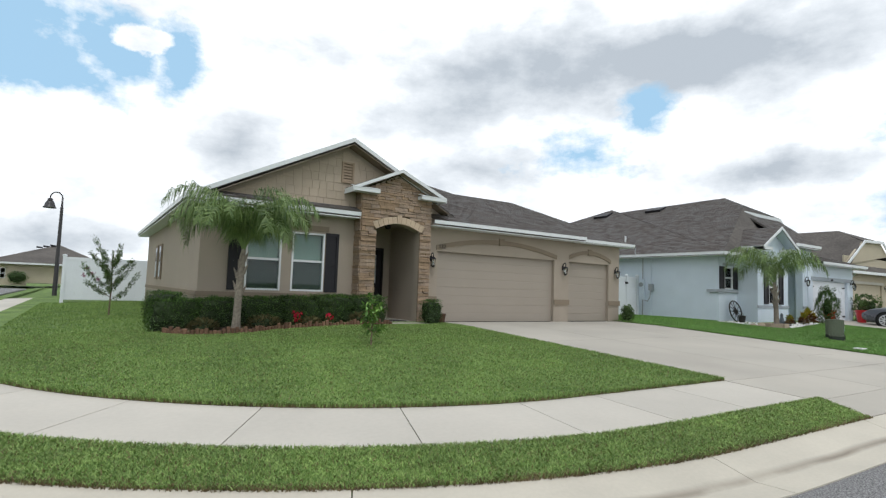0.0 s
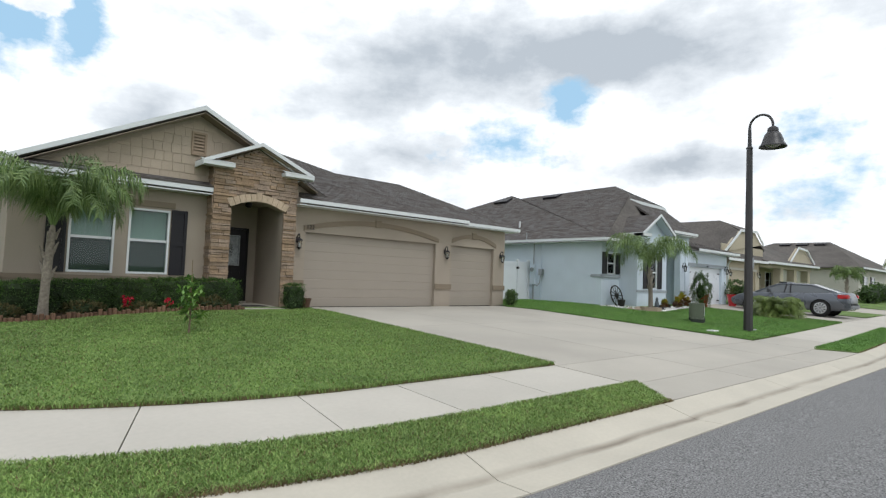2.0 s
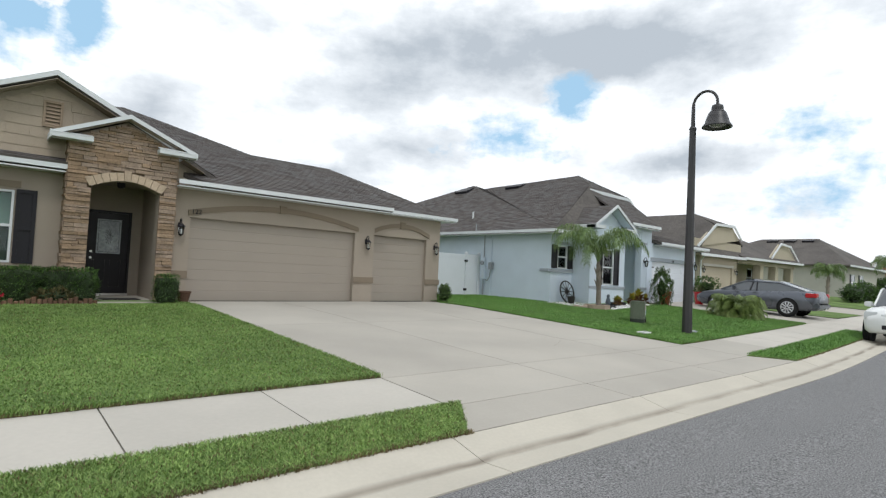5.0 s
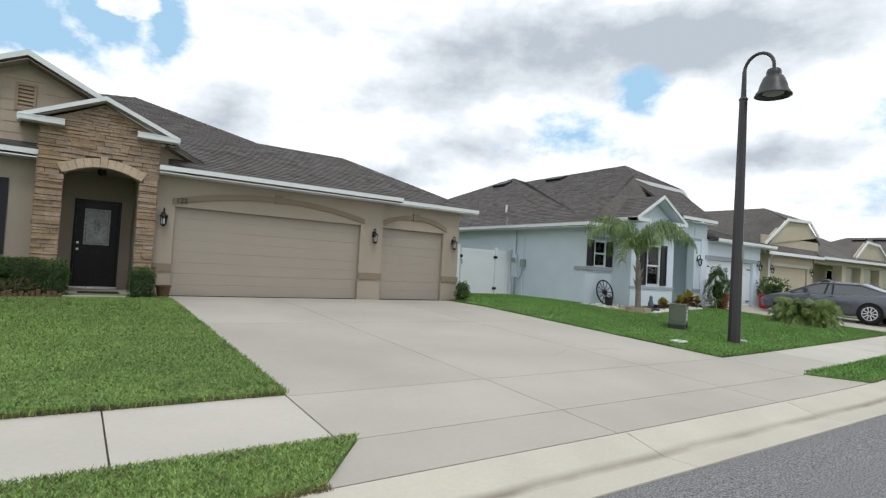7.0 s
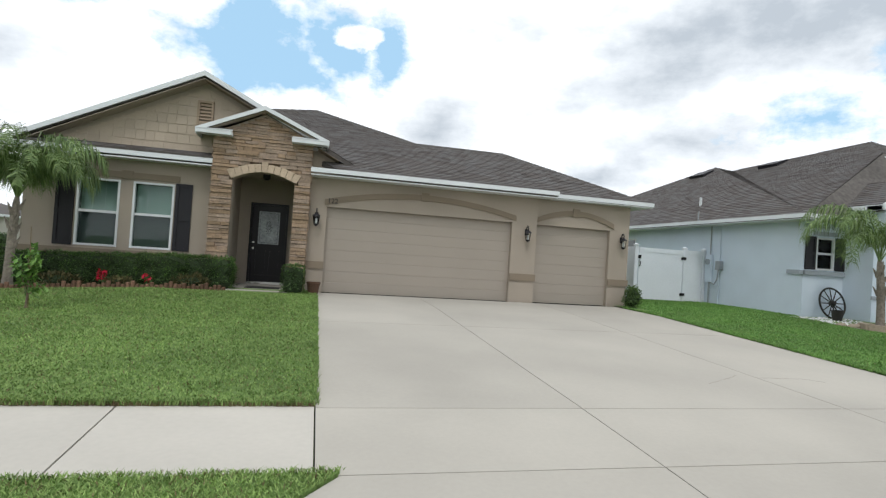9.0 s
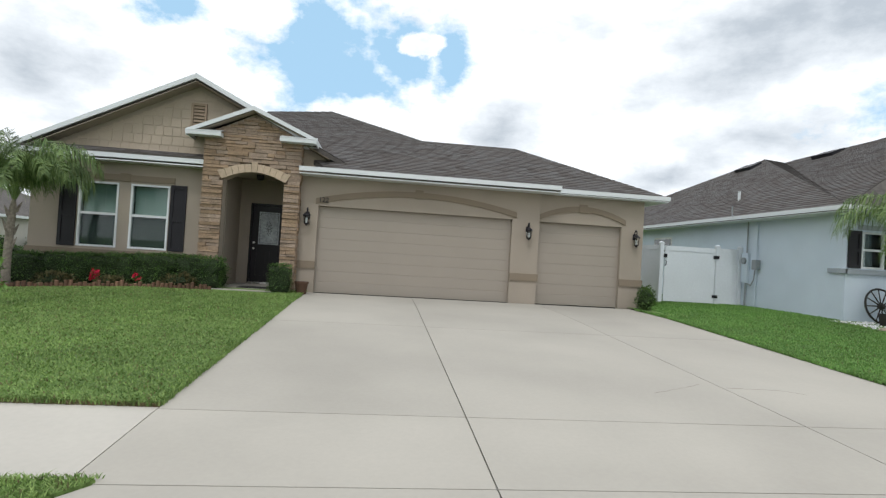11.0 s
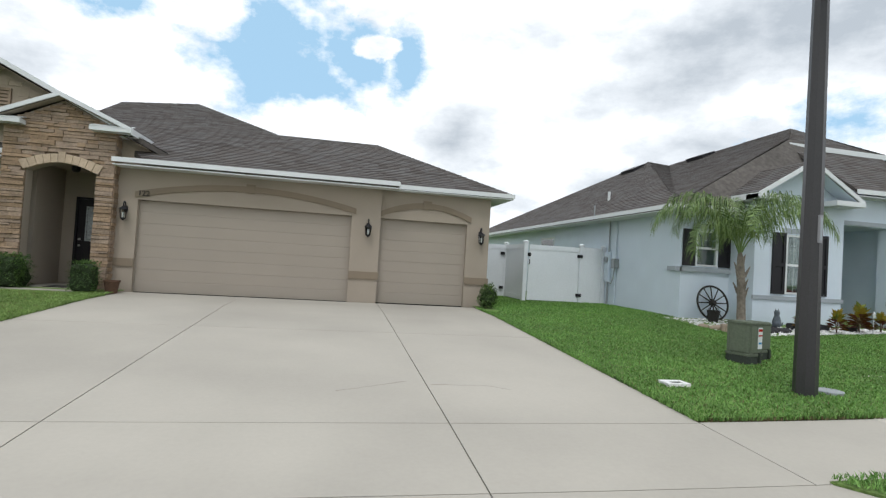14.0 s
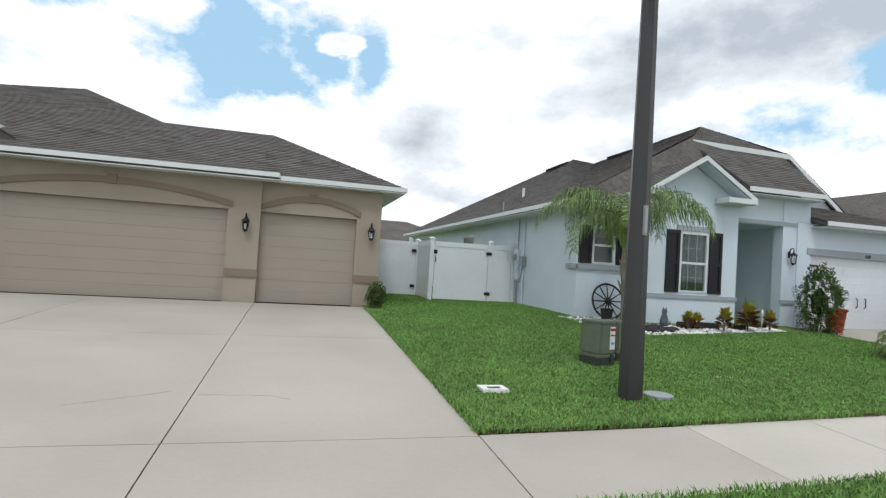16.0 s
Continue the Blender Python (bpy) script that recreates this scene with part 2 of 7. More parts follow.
M = {
    "stucco_tan": surface("stucco_tan", (0.328, 0.280, 0.226), 0.9, vary=0.05, grain=140, bump=0.5, bump_scale=160),
    "trim_brown": surface("trim_brown", (0.215, 0.172, 0.125), 0.9, vary=0.05, grain=140, bump=0.4, bump_scale=160),
    "shake_tan": surface("shake_tan", (0.375, 0.312, 0.242), 0.85, vary=0.05, grain=40, bump=0.3, bump_scale=60, each=0.035),
    "door_tan": surface("door_tan", (0.308, 0.268, 0.223), 0.55, vary=0.025, grain=200, bump=0.15, bump_scale=240),
    "white_paint": surface("white_paint", (0.63, 0.65, 0.655), 0.5, vary=0.03, grain=80, bump=0.08),
    "vinyl": surface("vinyl", (0.66, 0.69, 0.72), 0.35, vary=0.03, grain=20, bump=0.03),
    "stucco_blue": surface("stucco_blue", (0.60, 0.67, 0.74), 0.9, vary=0.04, grain=140, bump=0.5, bump_scale=150),
    "trim_grey": surface("trim_grey", (0.33, 0.36, 0.39), 0.9, vary=0.05, grain=140, bump=0.4, bump_scale=150),
    "stucco_cream": surface("stucco_cream", (0.42, 0.37, 0.28), 0.9, vary=0.05, grain=140, bump=0.4),
    "stucco_pale": surface("stucco_pale", (0.48, 0.46, 0.41), 0.9, vary=0.05, grain=140, bump=0.4),
    "shingle": surface("shingle", (0.118, 0.103, 0.094), 0.95, vary=0.2, grain=60, stain=0.8, bump=0.5, bump_scale=120, island=0.42, hue=(0.090, 0.084, 0.082), blotch=0.06),
    "shingle_far": surface("shingle_far", (0.098, 0.088, 0.080), 0.95, vary=0.25, grain=9, stain=0.6, bump=0.5, bump_scale=40),
    "concrete": surface("concrete", (0.39, 0.363, 0.316), 0.85, vary=0.02, grain=25, stain=0.55, blotch=0.09, bump=0.06, bump_scale=120, each=0.03),
    "concrete_walk": surface("concrete_walk", (0.462, 0.433, 0.382), 0.85, vary=0.025, grain=20, stain=0.9, blotch=0.06, bump=0.1, bump_scale=120, each=0.05),
    "kerb": surface("kerb", (0.47, 0.435, 0.365), 0.85, vary=0.03, grain=30, stain=1.3, bump=0.15, bump_scale=90, each=0.03, blotch=0.06),
    "asphalt": surface("asphalt", (0.187, 0.185, 0.184), 0.9, vary=0.8, grain=72, stain=0.5, bump=1.0, bump_scale=110, blotch=0.05),
    "thatch": surface("thatch", (0.20, 0.145, 0.075), 0.9, vary=0.2, grain=5, bump=0, island=0.35, hue=(0.12, 0.10, 0.05)),
    "soil": surface("soil", (0.09, 0.07, 0.045), 1.0, vary=0.3, grain=40, bump=0.6),
    "grass_bed": surface("grass_bed", (0.105, 0.175, 0.042), 1.0, vary=0.3, grain=25, stain=0.9, bump=1.0, bump_scale=60, hue=(0.125, 0.185, 0.052)),
    "blade": surface("blade", (0.13, 0.235, 0.047), 0.6, vary=0.16, grain=5.0, stain=0.8, bump=0, island=0.32, hue=(0.19, 0.268, 0.078)),
    "blade_verge": surface("blade_verge", (0.152, 0.265, 0.058), 0.6, vary=0.16, grain=5.0, stain=0.8, bump=0, island=0.35, hue=(0.225, 0.31, 0.095)),
    "blade_rich": surface("blade_rich", (0.108, 0.238, 0.046), 0.6, vary=0.16, grain=5.0, stain=0.8, bump=0, island=0.32, hue=(0.152, 0.28, 0.068)),
    "lamp_black": surface("lamp_black", (0.028, 0.026, 0.027), 0.42, vary=0.15, grain=60, bump=0.05, spec=0.5),
    "black_paint": surface("black_paint", (0.014, 0.013, 0.016), 0.5, vary=0.1, bump=0.05),
    "dark_hole": surface("dark_hole", (0.01, 0.01, 0.01), 1.0, vary=0.1, bump=0),
    # dark grey for unlit rooms, their dimness put into the colour
    "room_shade": surface("room_shade", (0.07, 0.075, 0.075), 0.9, vary=0.1, bump=0),
    "blind": surface("blind", (0.46, 0.56, 0.52), 0.7, vary=0.06, grain=3, bump=0),
    "screen": surface("screen", (0.07, 0.085, 0.085), 0.8, vary=0.05, bump=0),
    "leaf_dark": surface("leaf_dark", (0.052, 0.105, 0.026), 0.45, vary=0.2, grain=4, bump=0, island=0.4, hue=(0.078, 0.14, 0.032), spec=0.4),
    "leaf_mid": surface("leaf_mid", (0.06, 0.115, 0.028), 0.5, vary=0.2, grain=4, bump=0, island=0.35, hue=(0.085, 0.14, 0.035), spec=0.4),
    "leaf_olive": surface("leaf_olive", (0.085, 0.09, 0.035), 0.6, vary=0.2, grain=4, bump=0, island=0.35, hue=(0.12, 0.10, 0.045)),
    "palm_light": surface("palm_light", (0.125, 0.19, 0.042), 0.5, vary=0.2, grain=4, bump=0, island=0.3, hue=(0.15, 0.195, 0.05), spec=0.4),
    "palm_leaf": surface("palm_leaf", (0.105, 0.18, 0.05), 0.5, vary=0.2, grain=4, bump=0, island=0.35, hue=(0.145, 0.20, 0.062), spec=0.4),
    "palm_trunk": surface("palm_trunk", (0.20, 0.172, 0.14), 0.95, vary=0.3, grain=18, bump=0.8, bump_scale=40),
    "bark": surface("bark", (0.16, 0.12, 0.085), 0.95, vary=0.25, grain=30, bump=0.6),
    "car_pane": surface("car_pane", (0.06, 0.07, 0.07), 0.08, vary=0.05, bump=0, spec=0.8),
    "vent_brown": surface("vent_brown", (0.29, 0.22, 0.155), 0.8, vary=0.05, bump=0.1),
    # near-black green: shade inside the foliage, put into the colour
    "core_shade": surface("core_shade", (0.022, 0.036, 0.013), 0.9, vary=0.3, grain=20, bump=0.8, bump_scale=40),
    "glass": glass_material("glass"),
    "lantern_glass": glass_material("lantern_glass", (0.97, 0.98, 0.96)),
}


def gutter_dirt():
    """Water-borne dirt lying in the bottom of the gutter, as a broken streak along the kerb."""
    t = M["kerb"].node_tree
    b = t.nodes["Principled BSDF"]
    clean = b.inputs["Base Color"].links[0].from_socket
    uv = node(t, "ShaderNodeUVMap")
    uv.uv_map = "across"
    d = node(t, "ShaderNodeSeparateXYZ", (0, uv.outputs[0])).outputs[0]
    pos = t.nodes.new("ShaderNodeNewGeometry").outputs["Position"]
    patch = t.nodes.new("ShaderNodeTexNoise")
    patch.inputs["Scale"].default_value, patch.inputs["Detail"].default_value = 0.9, 5.0
    t.links.new(pos, patch.inputs["Vector"])
    wave = node(t, "ShaderNodeMapRange", (0, patch.outputs[0]), i_1=0.3, i_2=0.7, i_3=-0.03, i_4=0.03)
    dd = node(t, "ShaderNodeMath", (0, d), (1, wave.outputs[0]), op="ADD")
    dist = node(t, "ShaderNodeMath", (0, dd.outputs[0]), op="SUBTRACT", i_1=2.45)
    away = node(t, "ShaderNodeMath", (0, dist.outputs[0]), op="ABSOLUTE")
    band = node(t, "ShaderNodeMapRange", (0, away.outputs[0]), i_1=0.005, i_2=0.075, i_3=1.0, i_4=0.0)
    much = node(t, "ShaderNodeMapRange", (0, patch.outputs[0]), i_1=0.38, i_2=0.6, i_3=0.4, i_4=0.9)
    k = node(t, "ShaderNodeMath", (0, band.outputs[0]), (1, much.outputs[0]), op="MULTIPLY")
    mix = t.nodes.new("ShaderNodeMix")
    mix.data_type = "RGBA"
    mix.inputs[7].default_value = (0.20, 0.17, 0.135, 1)
    t.links.new(k.outputs[0], mix.inputs[0])
    t.links.new(clean, mix.inputs[6])
    t.links.new(mix.outputs[2], b.inputs["Base Color"])


gutter_dirt()

# ---- building blocks ----


def obj(name, bm, mat, smooth=False):
    me = bpy.data.meshes.new(name)
    bm.to_mesh(me)
    bm.free()
    if mat:
        me.materials.append(M[mat] if isinstance(mat, str) else mat)
    if smooth:
        me.polygons.foreach_set("use_smooth", [True] * len(me.polygons))
    return new(name, me)


def under(ob, parent):
    ob.parent = parent
    m = parent.matrix_basis.copy()
    if parent.parent:
        m = parent.parent.matrix_basis @ parent.matrix_parent_inverse @ m if not parent.parent.parent else m
        m = parent.parent.matrix_basis @ parent.matrix_parent_inverse @ parent.matrix_basis
    ob.matrix_parent_inverse = m.inverted()
    return ob


def part(name, bm, mat, parent, label="", smooth=False):
    ob = under(obj(name, bm, mat, smooth), parent)
    return tagged(ob, label) if label else ob


def thing(name, at, label, category, group="", kind=""):
    e = new(name)
    e.empty_display_size = 0.2
    e.matrix_basis = Matrix.Translation(at)
    return tagged(e, label, category, group, kind)


def box(x0, x1, y0, y1, z0, z1, bm=None, bevel=0.0):
    own = bmesh.new()
    bmesh.ops.create_cube(own, size=1, matrix=Matrix.Translation(((x0 + x1) / 2, (y0 + y1) / 2, (z0 + z1) / 2)) @ Matrix.Diagonal((abs(x1 - x0), abs(y1 - y0), abs(z1 - z0), 1)))
    if bevel:
        bmesh.ops.bevel(own, geom=own.edges[:], offset=bevel, segments=2, affect="EDGES")
    return merge(own, bm)


def merge(own, bm):
    if bm is None:
        return own
    me = bpy.data.meshes.new("tmp")
    own.to_mesh(me)
    own.free()
    bm.from_mesh(me)
    bpy.data.meshes.remove(me)
    return bm


def solid(loop, depth, bm=None):
    """A closed slab: the loop of points and the same loop moved by depth."""
    bm = bm or bmesh.new()
    d = Vector(depth)
    a = [bm.verts.new(p) for p in loop]
    b = [bm.verts.new(Vector(p) + d) for p in loop]
    n = len(loop)
    fs = [bm.faces.new(a), bm.faces.new(b[::-1])]
    for i in range(n):
        fs.append(bm.faces.new((a[i], b[i], b[(i + 1) % n], a[(i + 1) % n])))
    bmesh.ops.recalc_face_normals(bm, faces=fs)
    return bm


def tube(points, radii, sides=10, bm=None, cap=True):
    """A round bar along points, with a radius at each."""
    bm = bm or bmesh.new()
    pts = [Vector(p) for p in points]
    if isinstance(radii, (int, float)):
        radii = [radii] * len(pts)
    rings = []
    ref = None
    for i, p in enumerate(pts):
        d = (pts[min(i + 1, len(pts) - 1)] - pts[max(i - 1, 0)]).normalized()
        if ref is None:
            ref = d.orthogonal().normalized()
        ref = (ref - d * ref.dot(d)).normalized()
        s = d.cross(ref)
        rings.append([bm.verts.new(p + radii[i] * (math.cos(a) * ref + math.sin(a) * s)) for a in (2 * math.pi * k / sides for k in range(sides))])
    for a, b in zip(rings, rings[1:]):
        for k in range(sides):
            bm.faces.new((a[k], a[(k + 1) % sides], b[(k + 1) % sides], b[k]))
    if cap:
        bm.faces.new(rings[0][::-1])
        bm.faces.new(rings[-1])
    return bm


def lathe(profile, at=(0, 0, 0), sides=20, bm=None):
    """A turned body from (radius, height) pairs."""
    bm = bm or bmesh.new()
    rings = []
    for r, z in profile:
        rings.append([bm.verts.new((at[0] + r * math.cos(2 * math.pi * k / sides), at[1] + r * math.sin(2 * math.pi * k / sides), at[2] + z)) for k in range(sides)])
    for a, b in zip(rings, rings[1:]):
        for k in range(sides):
            bm.faces.new((a[k], a[(k + 1) % sides], b[(k + 1) % sides], b[k]))
    bm.faces.new(rings[0][::-1])
    bm.faces.new(rings[-1])
    return bm


def quick(name, verts, faces, mat):
    me = bpy.data.meshes.new(name)
    me.from_pydata(verts, [], faces)
    me.update()
    me.materials.append(M[mat])
    return new(name, me)


# ---- the lie of the land ----
CX, CY = 5.2, 11.8          # centre of the street corner's curve


def bend(x):
    """The street swings gently towards the houses further on."""
    f = min(max((x - 15.0) / 20.0, 0.0), 1.0)
    return 0.8 * f * f * (3 - 2 * f)


def drift(y):
    """The side street leaves the corner a little slantwise."""
    f = min(max((y - CY) / 12.0, 0.0), 1.0)
    return 0.65 * f * f * (3 - 2 * f)


def offset(x, y):
    """How far a place lies in from the street, measured across the pavement."""
    if x >= CX:
        return y - bend(x)
    if y <= CY:
        return CY - math.hypot(x - CX, y - CY)
    return CY - (CX - x) + drift(y)


def rise(x):
    return 0.012 * min(max(x - 17.0, 0.0), 80.0)


PROFILE = ((-60, 0.0), (-5.9, 0.0), (-5.2, 0.12), (-3.0, 0.06), (2.12, 0.0), (2.42, -0.015), (2.82, 0.085), (3.62, 0.13), (4.9, 0.195), (11.8, 0.49), (14.0, 0.52), (400, 0.52))


def height(x, y, d=None):
    d = offset(x, y) if d is None else d
    for (a, za), (b, zb) in zip(PROFILE, PROFILE[1:]):
        if d <= b:
            return za + (zb - za) * (d - a) / (b - a) + rise(x)
    return PROFILE[-1][1] + rise(x)


def along(u, d):
    """A place by its run along the street (0 at the end of the curve, negative round the corner) and its offset."""
    arc = math.pi / 2 * 9.0
    if u >= 0:
        return CX + u, d + bend(CX + u)
    if u > -arc:
        a = -u / 9.0
        r = CY - d
        return CX - r * math.sin(a), CY - r * math.cos(a)
    y = CY + (-u - arc)
    return CX - (CY - d) - drift(y), y


def ribbon(u0, u1, d0, d1, lift=0.0, thick=0.1, step=0.5, cross=None, bm=None):
    """A paving or turf strip along the street between two offsets, with thickness."""
    bm = bm or bmesh.new()
    n = max(1, round(abs(u1 - u0) / step))
    ds = cross or (d0, d1)
    top, low = [], []
    for i in range(n + 1):
        u = u0 + (u1 - u0) * i / n
        ps = [(*along(u, d), d) for d in ds]
        top.append([bm.verts.new((x, y, height(x, y, d) + lift)) for x, y, d in ps])
        low.append([bm.verts.new((x, y, height(x, y, d) + lift - thick)) for x, y, d in ps])
    fs = []
    for i in range(n):
        for k in range(len(ds) - 1):
            fs.append(bm.faces.new((top[i][k], top[i + 1][k], top[i + 1][k + 1], top[i][k + 1])))
        for k, e in ((0, 0), (len(ds) - 1, 0)):
            fs.append(bm.faces.new((top[i][k], top[i + 1][k], low[i + 1][k], low[i][k])))
    for r, l in ((top[0], low[0]), (top[-1], low[-1])):
        for k in range(len(ds) - 1):
            fs.append(bm.faces.new((r[k], r[k + 1], l[k + 1], l[k])))
    bmesh.ops.recalc_face_normals(bm, faces=fs)
    return bm

# ---- ground, street and paving ----


def build_ground():
    """One sheet to the horizon, a little under the paving and turf."""
    def axis(lo, hi, step, far):
        inner = list(np.arange(lo, hi + step / 2, step))
        return [-far, -600.0, -200.0, -80.0] + inner + [hi + 40.0, hi + 150.0, 700.0, far]
    xs, ys = axis(-30, 110, 1.0, 2500.0), axis(-30, 60, 1.0, 2500.0)
    verts = [(x, y, height(x, y) - 0.14) for y in ys for x in xs]
    n = len(xs)
    faces = [(j * n + i, j * n + i + 1, (j + 1) * n + i + 1, (j + 1) * n + i) for j in range(len(ys) - 1) for i in range(n - 1)]
    tagged(quick("ground", verts, faces, "grass_bed"), "flat green ground reaching to the horizon", "ground", kind="structure")


build_ground()
ARC = math.pi / 2 * 9.0
DRIVE_L, DRIVE_R = 8.68, 16.86          # edges of the first driveway
LOT2_L, LOT2_R = 27.6, 32.6             # the second driveway
tagged(obj("road", ribbon(-ARC - 60, 110, -5.2, 2.12, 0.0, 0.1, 1.0), "asphalt"), "grey worn asphalt street curving round a corner", "road", kind="structure")

# turf: the strip by the kerb, the front lawns
for name, u0, u1, d0, d1, lab in (
        ("verge", -ARC - 60, 8.24 - CX, 2.84, 3.60, "narrow strip of thick green grass between kerb and pavement"),
        ("verge", 17.6 - CX, 26.9 - CX, 2.84, 3.60, "narrow strip of thick green grass beyond the driveway"),
        ("verge", 33.2 - CX, 105, 2.84, 3.60, "far strip of green grass along the street")):
    bm = ribbon(u0, u1, d0, d1, 0.022, 0.12, 0.5)
    if u1 < 10:          # slanted ends at the driveway
        solid([(8.24, 2.84, height(8.24, 2.84) + 0.022), (8.84, 3.60, height(8.84, 3.6) + 0.022), (8.24, 3.60, height(8.24, 3.6) + 0.022)], (0, 0, -0.12), bm)
    elif u1 < 40:
        solid([(17.6, 2.84 + bend(17.6), height(17.6, 2.84) + 0.022), (17.6, 3.60 + bend(17.6), height(17.6, 3.6) + 0.022), (17.0, 3.60 + bend(17.0), height(17.0, 3.6) + 0.022)], (0, 0, -0.12), bm)
    tagged(obj(name, bm, "grass_bed"), lab, "grass", kind="structure")


def lawn(name, xs, ys, label, inside):
    bm = bmesh.new()
    grid = {}
    for i, x in enumerate(xs):
        for j, y in enumerate(ys):
            if inside(x, y):
                yy = y + bend(x) * max(0.0, 1 - (y - 4.93) / 6)
                grid[i, j] = bm.verts.new((x, yy, height(x, yy) + 0.035))
    for i in range(len(xs) - 1):
        for j in range(len(ys) - 1):
            q = [(i, j), (i + 1, j), (i + 1, j + 1), (i, j + 1)]
            if all(k in grid for k in q):
                bm.faces.new([grid[k] for k in q])
    return tagged(obj(name, bm, "grass_bed"), label, "lawn", kind="structure")


# the corner lawn: the curved front as a ribbon, the rest up to the house as a sheet
bm = ribbon(-ARC - 60, DRIVE_L - CX, 4.93, 9.0, 0.04, 0.14, 0.5, cross=(4.93, 5.5, 6.5, 7.5, 9.0))
tagged(obj("lawn_front", bm, "grass_bed"), "mown green front lawn of the corner house", "lawn", kind="structure")
lawn("lawn_house", list(np.arange(1.0, 8.7, 0.48)) + [DRIVE_L], np.arange(8.8, 14.0, 0.4), "mown lawn up to the house front", lambda x, y: True)
lawn("lawn_side", np.arange(2.0, 6.0, 0.5), np.arange(11.5, 60, 0.5), "side lawn of the corner house", lambda x, y: True)
lawn("lawn_between", [DRIVE_R] + list(np.arange(17.2, LOT2_L + 0.01, 0.4)), [4.93] + list(np.arange(5.3, 36, 0.45)), "green lawn between the tan house and the pale blue house", lambda x, y: True)
lawn("lawn_third", [LOT2_R] + list(np.arange(33.0, 37.5, 0.5)), [4.93] + list(np.arange(5.3, 30, 0.5)), "green lawn beyond the second driveway", lambda x, y: True)
lawn("lawn_far", np.arange(43.0, 110, 1.0), [4.93] + list(np.arange(5.5, 40, 1.0)), "far green lawns along the street", lambda x, y: True)

# kerb with its gutter, in cast lengths
kerb_base = thing("kerb", (CX, 2.5, 0), "pale rolled concrete kerb with a shallow gutter", "kerb", kind="structure")
KERB = (2.10, 2.25, 2.42, 2.58, 2.74, 2.83)
u = 6.08 - 3.25 * 13
while u < 75:
    bm = ribbon(u + 0.005, u + 3.245, 0, 0, 0.012, 0.16, 0.6, cross=KERB)
    across = bm.loops.layers.uv.new("across")
    for f in bm.faces:
        for l in f.loops:
            l[across].uv = (offset(l.vert.co.x, l.vert.co.y), 0.0)
    part("kerb_stone", bm, "kerb", kerb_base)
    u += 3.25

# pavement slabs
walk_base = thing("pavement", (CX, 4.2, 0), "pale concrete pavement of square slabs", "pavement", kind="structure")
cuts = [3.48, 1.92, 0.42] + [-1.08 - 1.9 * k for k in range(0, 22)]
for a, b in zip(cuts[1:], cuts):
    part("slab", ribbon(a + 0.007, b - 0.007, 3.60, 4.93, 0.0, 0.12, 0.4), "concrete_walk", walk_base)
u = 19.004 - CX
while u < 80:
    part("slab", ribbon(u + 0.006, u + 1.56 - 0.006, 3.60, 4.93, 0.0, 0.12, 0.8), "concrete_walk", walk_base)
    u += 1.56

# driveways: slabs with tooled joints
drive_base = thing("driveway", (12.5, 8, 0), "wide pale concrete driveway with tooled joints", "driveway", kind="structure")


def drive_slab(x0, x1, y0, y1, parent, skew=(0, 0)):
    bm = bmesh.new()
    g = 0.006
    n, k = max(1, round((x1 - x0) / 0.8)), max(1, round((y1 - y0) / 0.6))
    rows = []
    for j in range(k + 1):
        y = y0 + g + (y1 - y0 - 2 * g) * j / k
        f = (y1 - y) / (y1 - y0)
        a, b = x0 + g - skew[0] * f, x1 - g + skew[1] * f
        row = [a + (b - a) * i / n for i in range(n + 1)]
        rows.append([(x, y + bend(x) * min(1.0, max(0.0, 1 - (y - 4.93) / 6))) for x in row])
    top = [[bm.verts.new((x, y, height(x, y) + 0.004)) for x, y in r] for r in rows]
    low = [[bm.verts.new((x, y, height(x, y) - 0.10)) for x, y in r] for r in rows]
    fs = []
    for j in range(k):
        for i in range(n):
            fs.append(bm.faces.new((top[j][i], top[j][i + 1], top[j + 1][i + 1], top[j + 1][i])))
        for i in (0, n):
            fs.append(bm.faces.new((top[j][i], top[j + 1][i], low[j + 1][i], low[j][i])))
    for j in (0, k):
        for i in range(n):
            fs.append(bm.faces.new((top[j][i], top[j][i + 1], low[j][i + 1], low[j][i])))
    bmesh.ops.recalc_face_normals(bm, faces=fs)
    return part("slab", bm, "concrete", parent)


MID1, MID2 = 11.2, 14.38
for x0, x1, ends in ((DRIVE_L, MID1, (1, 0)), (MID1, MID2, (0, 0)), (MID2, DRIVE_R, (0, 1))):
    drive_slab(x0, x1, 9.3, 13.72, drive_base)
    drive_slab(x0, x1, 4.87, 9.3, drive_base)
    drive_slab(x0, x1, 3.58, 4.87, drive_base)
    drive_slab(8.84 if ends[0] else x0, 17.0 if ends[1] else x1, 2.856, 3.58, drive_base, (0.6 * ends[0], 0.6 * ends[1]))
drive_slab(DRIVE_R, 19.0, 3.58, 4.90, drive_base)
part("expansion_joint", ribbon(8.26 - CX, 17.6 - CX, 2.828, 2.862, -0.006, 0.05, 0.6), "dark_hole", drive_base)


